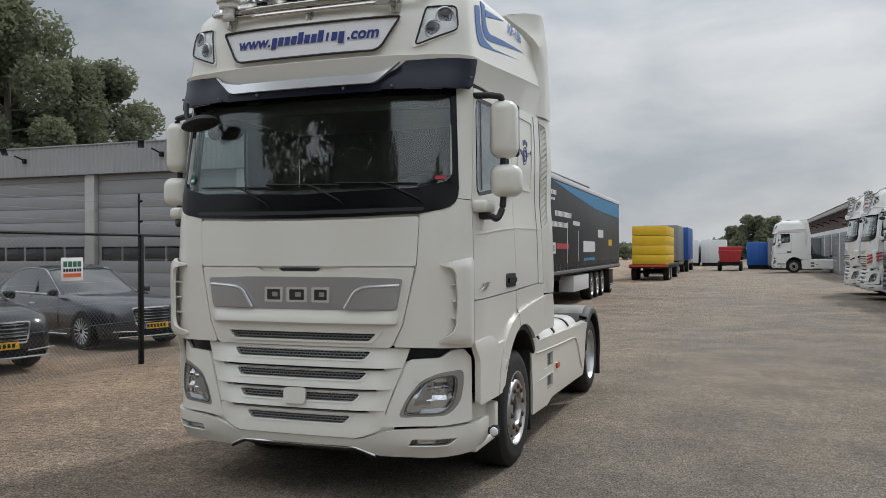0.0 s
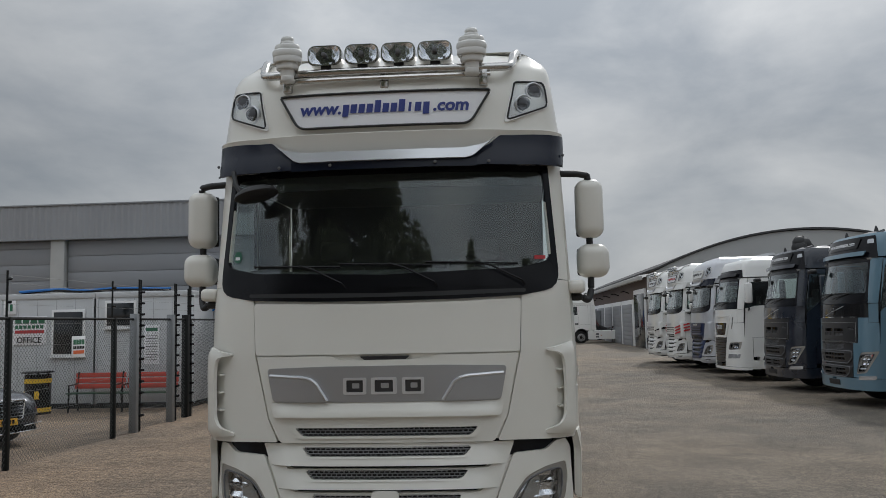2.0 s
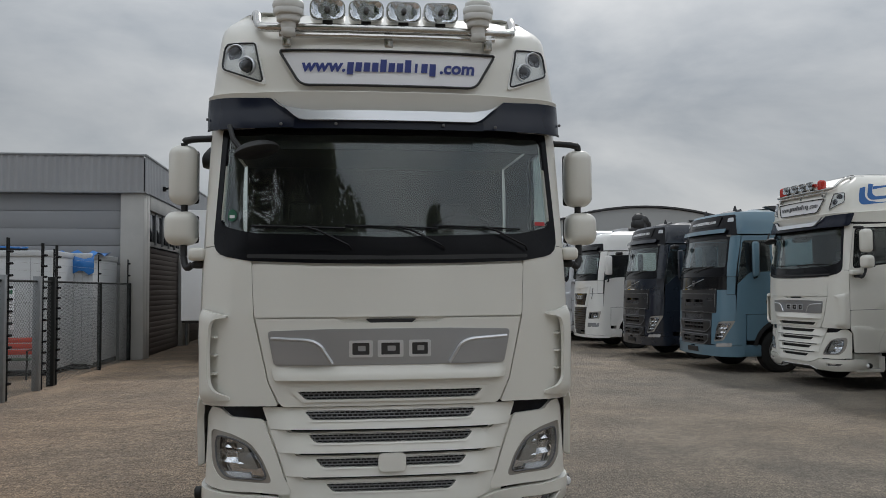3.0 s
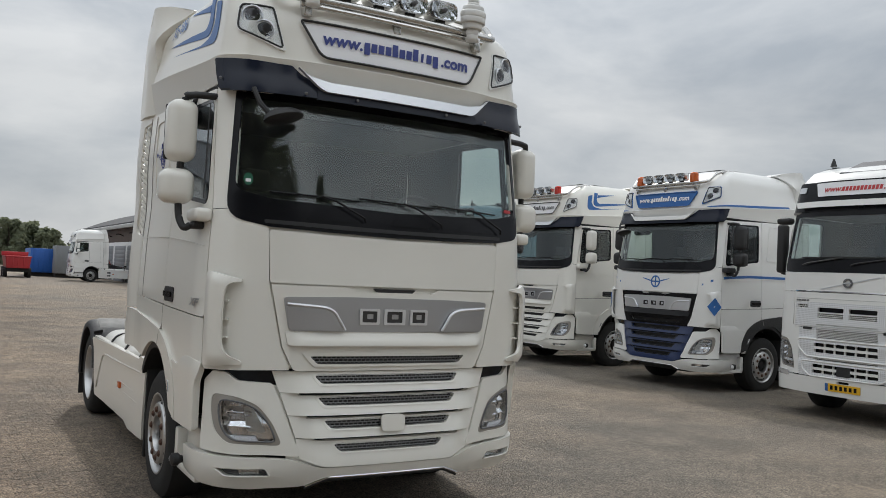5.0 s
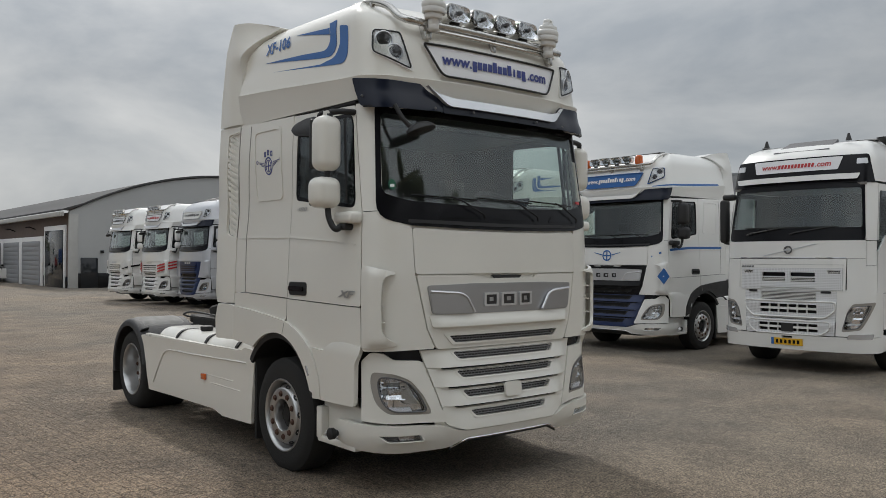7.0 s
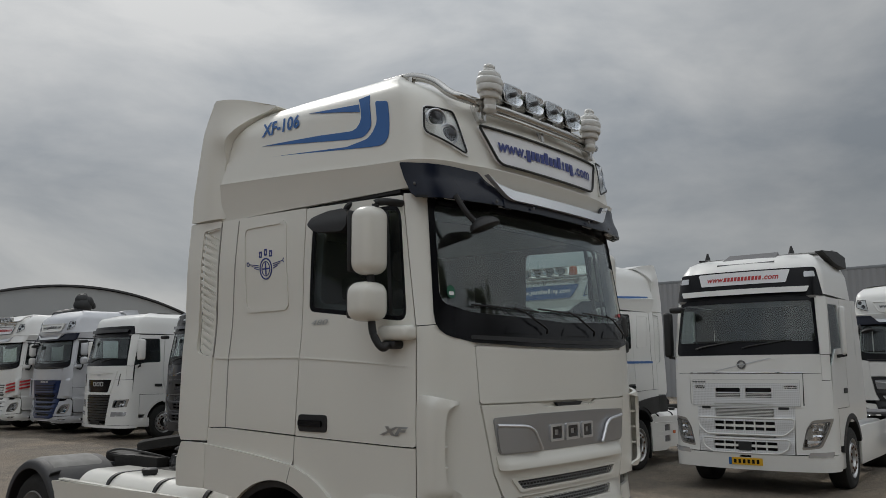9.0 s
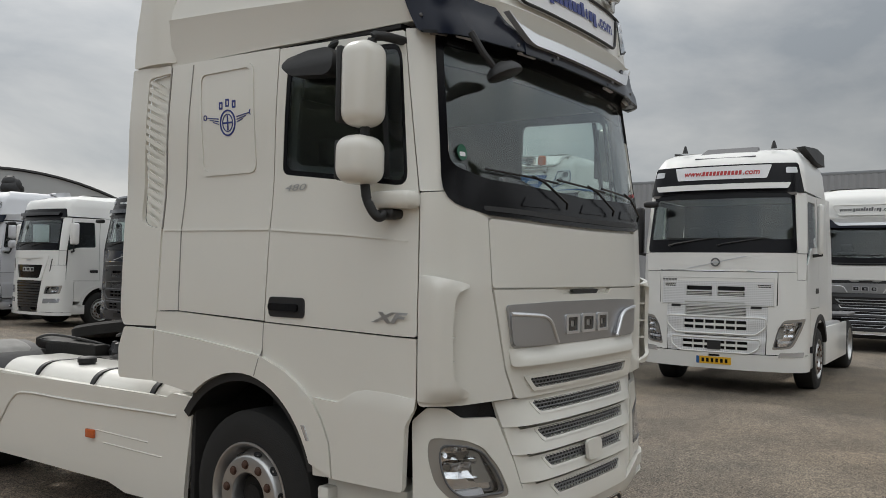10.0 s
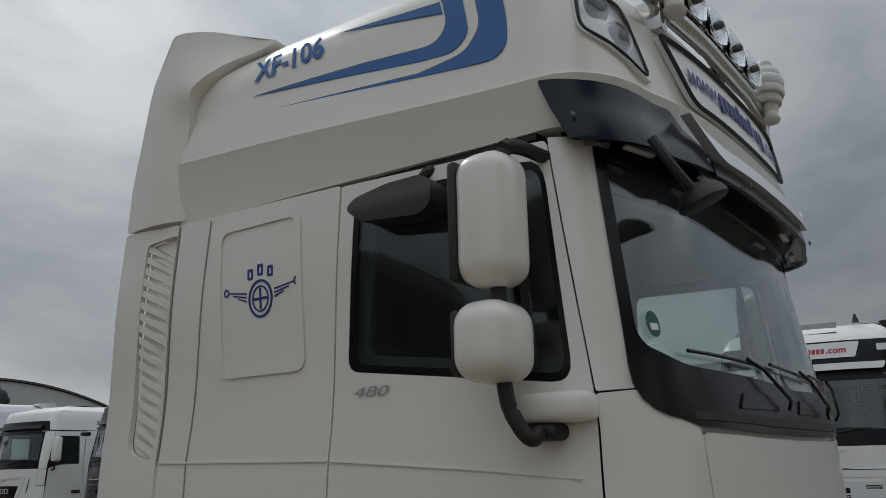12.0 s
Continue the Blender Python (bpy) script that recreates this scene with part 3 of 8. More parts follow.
    part("inner_grille", sheet(BUMP, fillet([(-0.56, 0.465), (0.56, 0.465), (0.74, 0.53), (0.74, 0.62), (0.875, 1.12), (-0.875, 1.12), (-0.74, 0.62), (-0.74, 0.53)], 0.02), fill, 0.01, -0.030, st), opt.get("lowflap", slat_mat), tr)

    # bumper
    hl_out = [(0.77, 0.635), (0.84, 0.79), (0.93, 0.90), (1.06, 0.955), (1.25, 0.975), (1.262, 0.88), (1.225, 0.74), (1.13, 0.655)]
    fog = [(0.84, 0.435), (1.12, 0.445), (1.20, 0.50), (0.87, 0.492)]
    for s in (1, -1):
        corner = sided([(0.66, 0.565, 0.03), (0.80, 0.575, 0), (1.10, 0.585, 0), (1.338, 0.60, 0.01), (1.338, 1.05, 0.02), (1.255, 1.118, 0.02), (1.15, 1.112, 0.02), (1.07, 1.06, 0.02), (0.842, 1.045, 0.02), (0.742, 0.80, 0), (0.70, 0.68, 0), (0.655, 0.60, 0.03)], s)
        part("bumper_corner", sheet(BUMP, fillet(corner, 0.03), [fillet(sided(hl_out, s), 0.05)], 0.04, lambda a, z: 0.0 - 0.0 * a, min(st, 0.1)), body, tr)
        lamp_cluster(tr, BUMP, s, hl_out, None, -0.006)
        gap = sided([(0.66, 1.03), (1.09, 1.035), (1.17, 1.14), (0.70, 1.15)], s)
        part("bumper_gap", sheet(BUMP, fillet(gap, 0.02), (), 0.02, -0.024, 0.2), BAND, tr)
        fl = part("fog_lamp", sheet(BUMP, fillet(sided(fog, s), 0.02), (), 0.01, -0.04, 0.1), GREYPL, tr, "fog lamp behind clear cover")
        part("fog_bowl", sheet(BUMP, sided(fillet([(0.90, 0.445), (1.03, 0.448), (1.05, 0.488), (0.905, 0.482)], 0.015), s), (), 0.008, lambda a, z: -0.020 - 0.014 * math.cos((abs(a) - 0.97) * 22), 0.02), CHROME, fl)
        part("fog_edge", tube([BUMP(a, z, 0.012) for a, z in dense(fillet(sided(fog, s), 0.02), 0.06) + [fillet(sided(fog, s), 0.02)[0]]], 0.006, 6, caps=False), body, fl)
        part("cover", sheet(BUMP, fillet(sided(fog, s), 0.02), (), 0.006, -0.006, 0.1), LENS, fl).visible_shadow = False
    lip = [(0.0, 0.425, 0), (0.46, 0.425, 0.04), (0.62, 0.355, 0.04), (0.95, 0.345, 0), (1.45, 0.37, 0.03), (1.62, 0.40, 0.05), (1.62, 0.585, 0.02), (1.10, 0.57, 0), (0.80, 0.555, 0), (0.70, 0.545, 0.04), (0.52, 0.485, 0.05), (0.0, 0.485, 0)]
    full = lip + [(-p[0], *p[1:]) for p in reversed(lip[1:-1])]
    part("bumper", sheet(BUMP, fillet(full, 0.0), [fillet(sided(fog, s), 0.02) for s in (1, -1)], 0.05, lambda a, z: 0.02 * smooth((z - 0.36) / 0.14) - 0.03 * smooth((0.42 - z) / 0.1), min(st, 0.09)), body, tr)
    pts = [BUMP(-0.60, 0.358, -0.014), BUMP(-0.53, 0.388, -0.008), BUMP(-0.46, 0.416, 0.0)] + [BUMP(-0.46 + 0.92 * i / 8, 0.416, 0.0) for i in range(1, 9)] + [BUMP(0.53, 0.388, -0.008), BUMP(0.60, 0.358, -0.014)]
    part("lip_seal", tube([p + Vector((0, 0.012, -0.014)) for p in pts], 0.012, 8), PLASTIC, tr)
    part("lip_strip", tube(pts, 0.009, 8), CHROME, tr, "bright strip under the bumper")
    part("underpan", box(-0.6, 0.3, 0.30, 0.6, 0.9, 0.40, 0.03), PLASTIC, tr)
    for s in (1, -1):
        c = BUMP(s * 1.60, 0.47, 0.0)
        ml = part("side_marker_lamp", lathe([(0, 0.02), (0.03, 0.028), (0.05, 0.045), (0.085, 0.045), (0.095, 0.03)], 16, "x"), PLASTIC, tr, "small round black marker lamp")
        ml.matrix_local = pose(c.x, c.y + 0.02, c.z, 0, 0, 0 if s > 0 else 180)
        part("marker_lens", lathe([(-0.052, 0.0), (-0.05, 0.018), (-0.043, 0.03), (-0.03, 0.034)], 16, "y", (0.066, 0, 0)), SIGNWHITE, ml, "clear lens")

    # windscreen, its black border and the wipers
    wso = [(-1.205, 2.14, 0.13), (-0.92, 2.088, 0), (-0.5, 2.072, 0), (0, 2.066, 0), (0.5, 2.072, 0), (0.92, 2.088, 0), (1.205, 2.14, 0.13), (1.165, 3.04, 0.06), (-1.165, 3.04, 0.06)]
    wsi = [(-1.15, 2.33, 0.07), (-0.9, 2.275, 0.05), (0, 2.245, 0), (0.9, 2.275, 0.05), (1.15, 2.33, 0.07), (1.12, 2.96, 0.05), (-1.12, 2.96, 0.05)]
    ws = part("windscreen_border", sheet(CAB, fillet(wso), [fillet(wsi)], 0.03, 0.008, st), BAND, tr, "black cowl and border")
    gl = part("windscreen", sheet(CAB, fillet(wsi), (), 0.008, -0.006, st), GLASS, tr, "dark tinted windscreen")
    gl.visible_shadow = False
    part("cowl_rib", sheet(CAB, fillet([(-0.95, 2.11), (-0.4, 2.095), (0.4, 2.095), (0.95, 2.11), (0.95, 2.135), (0, 2.12), (-0.95, 2.135)], 0.01), (), 0.02, 0.012, st), PLASTIC, tr)
    for x0 in (-0.68, -0.06, 0.52):
        part("cowl_vent", sheet(CAB, fillet([(x0, 2.15), (x0 + 0.36, 2.155), (x0 + 0.34, 2.205), (x0 + 0.05, 2.205)], 0.015), (), 0.02, 0.014, st), BAND, tr)
        arm = [CAB(x0 + 0.42, 2.16, 0.03), CAB(x0 + 0.40, 2.19, 0.05), CAB(x0 + 0.20, 2.29, 0.045), CAB(x0 + 0.10, 2.32, 0.035)]
        wp = part("wiper", tube(arm, 0.007, 6), BAND, tr, "black wiper")
        part("blade", tube([CAB(x0 - 0.24 + 0.62 * i / 6, 2.325 - 0.02 * i / 6, 0.016) for i in range(7)], 0.0065, 6), BAND, wp)

    # A-pillars, doors, side walls
    for s in (1, -1):
        n = lambda q: fillet(sided(q, s), 0.02)
        ap = [(1.15, 2.20, 0.0), (1.318, 2.19, 0.01), (1.366, 3.03, 0.01), (1.12, 3.03, 0.03)]
        part("pillar", sheet(CAB, n(ap), (), 0.03, 0.002, st), body, tr)
        cp = [(0.925, 2.15, 0), (1.0, 2.17, 0), (1.10, 2.19, 0), (1.15, 2.195, 0), (1.318, 2.183, 0.01), (1.318, 1.13, 0.03), (0.74, 1.135, 0.02), (0.81, 1.29, 0), (0.905, 1.71, 0)]
        part("front_corner", sheet(CAB, n(cp), (), 0.03, 0.002, min(st, 0.1)), body, tr)
        # air vane on the corner
        van = [(1.318, 1.155, 0.01), (1.318, 1.775, 0.04), (1.24, 1.772, 0.03), (1.15, 1.752, 0.02), (1.065, 1.730, 0.008), (1.065, 1.715, 0.008), (1.125, 1.705, 0.03), (1.150, 1.665, 0.04), (1.160, 1.5, 0), (1.156, 1.29, 0.04), (1.125, 1.235, 0.04), (1.05, 1.190, 0.008), (1.05, 1.172, 0.008), (1.13, 1.168, 0.02), (1.22, 1.152, 0.03)]
        crown = lambda a, z: 0.007 + 0.062 * smooth((1.325 - abs(a)) / 0.11) * smooth((abs(a) - 1.03) / 0.10) * smooth((z - 1.10) / 0.12) * smooth((1.84 - z) / 0.13)
        vane = part("air_vane", sheet(CAB, n(van), (), 0.026, crown, min(st, 0.03)), body, tr)
        for z in ((1.34, 1.46, 1.58) if fine else ()):
            part("vane_rib", sheet(CAB, sided([(1.135, z), (1.20, z), (1.20, z + 0.012), (1.135, z + 0.012)], s), (), 0.04, 0.036, 0.03), body, vane)
        # door with window
        f = 1.325
        door = [(f, 1.468, 0.02), (A(1.373, 1.5), 1.493, 0.01), (A(1.357, 2.0), 2.01, 0), (A(1.334, 3.0), 3.045, 0.02), (1.373, 3.02, 0.02), (f, 2.2, 0.0)]
        win = [(1.385, 2.215, 0.08), (A(1.275, 2.2), 2.322, 0.05), (A(1.268, 2.97), 2.985, 0.05), (1.40, 2.96, 0.10)]
        win_in = [(1.41, 2.245, 0.06), (A(1.25, 2.2), 2.348, 0.04), (A(1.243, 2.97), 2.962, 0.04), (1.425, 2.935, 0.08)]
        dr = part("door", sheet(CAB, n(door), [n(win)], 0.03, 0.003, st), body, tr)
        part("window_seal", sheet(CAB, n(win), [n(win_in)], 0.02, 0.0, st), BAND, dr, "black window border")
        g = part("side_window", sheet(CAB, n(win_in), (), 0.006, -0.004, st), SIDEGLASS, dr, "dark side window")
        g.visible_shadow = False
        div = A(0.62, 2.6)
        part("window_bar", sheet(CAB, n([(div - 0.09, 2.27, 0), (div - 0.06, 2.27, 0), (div - 0.04, 2.96, 0), (div - 0.07, 2.96, 0)]), (), 0.015, -0.003, 0.3), PLASTIC, dr)
        hd = rect(A(1.055, 1.58), 1.525, A(1.337, 1.58), 1.636, 0.03)
        hn = part("door_handle", sheet(CAB, sided(hd, s), (), 0.02, 0.010, 0.2), PLASTIC, dr, "black recessed door handle")
        part("grip", sheet(CAB, sided(rect(A(1.10, 1.58), 1.56, A(1.33, 1.58), 1.60, 0.015), s), (), 0.02, 0.022, 0.3), GLOSSBLACK, hn)
        for z0, y1 in ((2.005, 2.30),):
            part("crease", sheet(CAB, n([(f + 0.06, z0 - 0.066, 0), (A(0.75, 2), z0 - 0.034, 0), (A(1.35, 2), z0 + 0.002, 0), (A(1.35, 2), z0 + 0.009, 0), (A(0.75, 2), z0 - 0.028, 0), (f + 0.06, z0 - 0.064, 0)]), (), 0.012, 0.009 if z0 > 2 else 0.0075, 0.12), body, dr)
        # side of the sleeper
        sw = [(A(1.381, 1.5), 1.497, 0.01), (A(2.165, 1.5), 1.522, 0), (A(2.372, 1.5), 1.512, 0.01), (A(2.357, 2), 2.02, 0), (A(2.312, 3.0), 3.07, 0.01), (A(1.342, 3.0), 3.05, 0.01), (A(1.365, 2), 2.01, 0)]
        side = part("sleeper_side", sheet(CAB, n(sw), (), 0.03, 0.003, st), body, tr)
        part("side_joint", sheet(CAB, n([(A(2.163, 2), 1.522, 0), (A(2.168, 2), 1.522, 0), (A(2.170, 2), 2.02, 0), (A(2.104, 3), 3.05, 0), (A(2.098, 3), 3.05, 0), (A(2.165, 2), 2.02, 0)]), (), 0.01, 0.008, 0.12), SEAM, side)
        pb = rect(A(1.515, 2.6), 2.345, A(2.012, 2.6), 2.995, 0.06)
        hole = rect(A(1.540, 2.6), 2.37, A(1.987, 2.6), 2.97, 0.05)
        part("panel_bead", sheet(CAB, sided(pb, s), [sided(hole, s)], 0.01, 0.012, st), body, side)
        part("crease", sheet(CAB, n([(A(1.37, 2), 2.008, 0), (A(2.345, 2), 2.018, 0), (A(2.345, 2), 2.026, 0), (A(1.37, 2), 2.016, 0)]), (), 0.012, 0.009, 0.12), body, side)
        # lower side with the wheel arch
        def oval(grow, t0, t1):
            """The wheel arch: fuller behind the wheel than before it."""
            return [(A(1.55 + ((0.68 if t < 90 else 0.60) + grow) * math.cos(radians(t)), 1.0), 0.50 + (0.69 + grow) * math.sin(radians(t)), 0) for t in range(t0, t1, 6)]

        brow = [(A(y, 1), z, 0) for y, z in ((0.832, 0.702), (0.852, 0.88), (0.908, 1.0), (0.985, 1.10), (1.09, 1.178), (1.20, 1.237), (1.384, 1.299), (1.70, 1.335), (2.02, 1.365), (2.39, 1.388))]
        arch = oval(0.006, 50, 164)
        lowp = [(f, 1.460, 0.01), (f, 1.172, 0.0), (A(0.30, 1), 1.115, 0), (A(0.346, 1), 1.03, 0.02), (A(0.362, 1), 0.715, 0.02), (A(0.60, 1), 0.712, 0), (arch[-1][0] - 0.004, 0.692, 0)] + arch[::-1] + [(A(2.39, 1), 1.066, 0), (A(2.383, 1.4), 1.505, 0.01), (A(2.165, 1.4), 1.514, 0), (A(1.375, 1.4), 1.486, 0)]
        fend = part("fender", sheet(CAB, n(lowp), (), 0.03, 0.006, st), body, tr)
        flare = brow + [(A(2.40, 1), 1.066, 0), (A(2.0, 1), 1.035, 0)] + oval(0.0, 50, 164)
        part("arch_flare", sheet(CAB, n(flare), (), 0.05, lambda a, z: 0.028 - 0.010 * smooth((abs(a) - A(2.0, 1)) / 0.3), 0.08), opt.get("flare", body), fend)
        part("flare_seam", sheet(CAB, n([(A(1.376, 1), 1.488, 0), (A(1.381, 1), 1.488, 0), (A(1.392, 1), 1.302, 0), (A(1.436, 1), 1.182, 0), (A(1.430, 1), 1.182, 0), (A(1.386, 1), 1.302, 0)]), (), 0.03, lambda a, z: 0.008 + 0.022 * smooth((1.31 - z) / 0.012), 0.02), SEAM, fend)
        step_p = [(A(0.362, 1), 0.705, 0.02), (A(0.348, 1), 1.03, 0.02), (A(0.30, 1), 1.115, 0), (f, 1.165, 0), (A(0.44, 1), 1.183, 0), (A(0.60, 1), 1.185, 0.04), (A(0.68, 1), 1.170, 0.03), (A(0.785, 1), 1.103, 0.02), (A(0.975, 1), 1.112, 0), (A(0.90, 1), 1.0, 0), (A(0.845, 1), 0.88, 0), (A(0.826, 1), 0.70, 0)]
        part("fender_step", sheet(CAB, n(step_p), (), 0.03, lambda a, z: 0.008 + 0.014 * smooth((1.185 - z) / 0.07), 0.05), body, fend)
        arc1, arc2 = oval(0.004, 36, 166), oval(-0.05, 36, 166)
        part("arch_lip", sheet(CAB, n(arc1 + arc2[::-1]), (), 0.30, 0.0, 0.2), PLASTIC, tr, "black wheel arch")
        if fine:
            part("fairing_gap", sheet(CAB, n([(A(2.362, 2), 2.03, 0), (A(2.370, 2), 2.03, 0), (A(2.323, 3), 3.06, 0), (A(2.316, 3), 3.06, 0)]), (), 0.02, 0.008, 0.12), SEAM, tr)
        part("reflector", sheet(CAB, n([(A(1.05, 1), 0.955, 0.008), (A(1.008, 1), 0.875, 0.008), (A(0.992, 1), 0.875, 0.008), (A(1.025, 1), 0.955, 0.008)]), (), 0.02, 0.036, 0.3), LAMPBED, fend, "clear side marker")
        # step well
        xs = 1.20
        stp = box(s * (xs - 0.25), 0.42, 0.345, s * (xs + 0.045), 0.97, 0.40, 0.012)
        stp = part("step", stp, body, tr)
        part("tread", box(s * (xs - 0.22), 0.47, 0.40, s * (xs + 0.035), 0.95, 0.408, 0.003), ALU, stp, "ribbed metal tread")
        part("step_wall", box(s * (xs - 0.27), 0.42, 0.36, s * (xs - 0.02), 0.98, 0.68, 0.02), body, tr)
        part("step_post", box(s * (xs - 0.03), 0.90, 0.37, s * (xs + 0.05), 0.985, 0.63, 0.015), body, tr)
        # rear side fairing with louvres
        fr = [(A(2.385, 1.5), 1.525, 0.01), (A(2.40, 1.4), 1.412, 0.01), (A(2.70, 1.4), 1.408, 0.01), (A(2.745, 1.45), 1.455, 0.03), (A(2.748, 2), 2.1, 0), (A(2.70, 3), 3.082, 0.02), (A(2.330, 3), 3.078, 0.02), (A(2.378, 2), 2.02, 0)]
        lv = [(A(2.404, 2), 2.035, 0.03), (A(2.56, 2.1), 2.06, 0.07), (A(2.53, 3), 3.01, 0.03), (A(2.335, 3), 3.03, 0.02)]
        bulge = lambda a, z: 0.004 + 0.03 * smooth((abs(a) - A(2.40, z)) / 0.2) - 0.008 * smooth((abs(a) - A(2.68, z)) / 0.06)
        fa = part("side_fairing", sheet(CAB, n(fr), [n(lv)], 0.025, bulge, min(st, 0.1)), body, tr)
        part("louvre_bed", sheet(CAB, n(lv), (), 0.01, lambda a, z: bulge(a, z) - 0.030, 0.2), body, fa)
        for k in range(18):
            z = 2.02 + k * 0.0555
            lo, hi = lambda q: 2.412 - 0.070 * (q - 2.05), lambda q: 2.555 - 0.028 * (q - 2.05)
            q = [(A(hi(z + 0.085), 2.6), z + 0.085), (A(lo(z), 2.6), z - 0.005), (A(lo(z), 2.6), z + 0.027), (A(hi(z + 0.085), 2.6), z + 0.117)]
            if k == 17:
                continue
            part("louvre", sheet(CAB, sided(q, s), (), 0.010, lambda a, z, b=z: bulge(a, z) - 0.020 + 0.016 * smooth((abs(a) - A(2.42, 2.6)) / 0.1), 0.06), body, fa)
        rl_ = [(A(2.41, 1), 1.066, 0.01), (A(2.40, 1), 1.392, 0.02), (A(2.70, 1), 1.396, 0.02), (A(2.765, 1), 1.26, 0.03), (A(2.762, 1), 1.06, 0.03)]
        part("lower_fairing", sheet(CAB, n(rl_), (), 0.03, lambda a, z: 0.016 + 0.012 * smooth((abs(a) - A(2.40, 1)) / 0.2), 0.1), opt.get("flare", body), tr)
    # roof shell
    lv = [(3.07, 0.030), (3.14, 0.012), (3.215, -0.012), (3.240, -0.020), (3.244, -0.019), (3.252, 0.004), (3.32, 0.003), (3.42, 0), (3.55, 0), (3.65, 0), (3.70, 0.0), (3.76, 0.0), (3.81, 0.01), (3.865, 0.035), (3.92, 0.10), (3.965, 0.21), (3.99, 0.40), (4.0, 0.68)]
    rings = []
    for z, sh in lv:
        r = ring_outline(ROOF, min(z, 3.84), sh, 2.34 - 0.02 * sh)
        lift = 0.065 * smooth((z - 3.07) / 0.12) * smooth((3.60 - z) / 0.3)
        rings.append([Vector((p.x, p.y + sh * 0.4, z + lift * min(1.9, max(0, p.y - 0.5)))) for p in r])
    roof = part("roof", loft(rings), body, tr, angle=24)
    part("roof_joint", box(-1.2, 0.5, 3.045, 1.2, 2.3, 3.08, 0.01), PLASTIC, tr)
    RA = ROOF.side
    for s in (1, -1):
        sp = [(RA(2.30, 3.3), 3.095, 0.01), (RA(2.68, 3.3), 3.088, 0.02), (RA(2.665, 3.3), 3.30, 0.0), (RA(2.55, 3.3), 3.84, 0.03), (RA(2.45, 3.3), 4.06, 0.03), (RA(2.22, 3.3), 4.05, 0.08), (RA(1.95, 3.3), 3.975, 0.03), (RA(2.13, 3.3), 3.90, 0.06), (RA(2.30, 3.3), 3.70, 0.06), (RA(2.335, 3.3), 3.40, 0.03)]
        wid = lambda a, z, o=0.0, s=s: Vector((math.copysign(1.310 - 0.020 * smooth((z - 3.75) / 0.25) - 0.23 * smooth((2.42 - abs(a) + RA(0, 3.3)) / 0.46) * smooth((z - 3.62) / 0.34) - 0.05 * smooth((2.45 - abs(a) + RA(0, 3.3)) / 0.14) * smooth((3.75 - z) / 0.2) + o, a), abs(a) - RA(0, 3.3), z))
        fg = part("roof_fairing", sheet(wid, fillet(sided(sp, s)), (), 0.36, 0.0, 0.08), body, tr)
    # sun visor
    for s in (1, -1):
        vs = [(0.80, 3.20, 0.01), (1.27, 3.215, 0), (1.435, 3.228, 0.02), (1.335, 3.0, 0.03), (1.20, 2.985, 0.0), (0.54, 2.985, 0.0), (0.54, 3.04, 0.02), (0.74, 3.145, 0.02)]
        part("visor_side", sheet(ROOF, fillet(sided(vs, s), 0.02), (), 0.02, lambda a, z: 0.02 + 0.025 * smooth((3.15 - z) / 0.12) * smooth((1.45 - abs(a)) / 0.3), 0.08), opt.get("visor", VISOR), tr, "dark smoked sun visor")
    under = [(-0.64, 2.975), (0.64, 2.975), (0.64, 3.035), (-0.64, 3.035)]
    part("visor_middle", sheet(ROOF, under, (), 0.02, 0.05, 0.1), opt.get("visor", VISOR), tr, "dark smoked sun visor")
    verts, faces = [], []
    for i in range(29):
        a = -1.30 + 2.60 * i / 28
        p, q = ROOF(a, 3.0, 0.04), CAB(a, 3.02, -0.01)
        verts += [(p.x, p.y, 2.985), (q.x, q.y, 3.03), (p.x, p.y, 3.0), (q.x, q.y, 3.05)]
    for i in range(28):
        k = i * 4
        faces += [[k, k + 4, k + 5, k + 1], [k + 2, k + 3, k + 7, k + 6], [k, k + 2, k + 6, k + 4], [k + 1, k + 5, k + 7, k + 3]]
    und = part("visor_underside", raw(verts, faces), GLOSSBLACK, tr)
    if fine:
        for a in (-0.98, -0.52, 0.52, 0.98):
            p, q = ROOF(a, 3.0, 0.04), CAB(a, 3.02, -0.01)
            part("marker_lamp", box(-0.075, -0.014, -0.006, 0.075, 0.014, 0.006, 0.004, m=pose(p.x * 0.5 + q.x * 0.5, p.y * 0.5 + q.y * 0.5, 3.001, 0, 0, math.copysign(14, a) * abs(a))), SIGNWHITE, und, "pale marker lamp")
        for a in (-1.30, -0.72, -0.36, 0.36, 0.72, 1.30):
            p = ROOF(a, 3.075 if abs(a) > 1 else 3.005, 0.062 if abs(a) < 1 else 0.04)
            part("visor_bolt", lathe([(0.0, 0.011), (-0.006, 0.010), (-0.009, 0.003)], 10, "y", tuple(p)), GREYPL, tr)
    strip = [(-0.60, 3.03, 0.05), (0.60, 3.03, 0.05), (0.77, 3.185, 0.01), (0.70, 3.13, 0.04), (0.55, 3.10, 0.03), (-0.55, 3.10, 0.03), (-0.70, 3.13, 0.04), (-0.77, 3.185, 0.01)]
    part("visor_strip", sheet(ROOF, fillet(strip), (), 0.04, 0.078, 0.08), opt.get("strip", STRIP), tr, "bright strip along the visor")
    # sign and roof lamps
    sg = [(-0.60, 3.285, 0.06), (0.60, 3.285, 0.06), (0.745, 3.535, 0.02), (-0.745, 3.535, 0.02)]
    sgn = part("sign_panel", sheet(ROOF, fillet(sg), (), 0.02, 0.022, 0.1), opt.get("sign", SIGNWHITE), tr, "sign panel with web address")
    edge = fillet(sg)
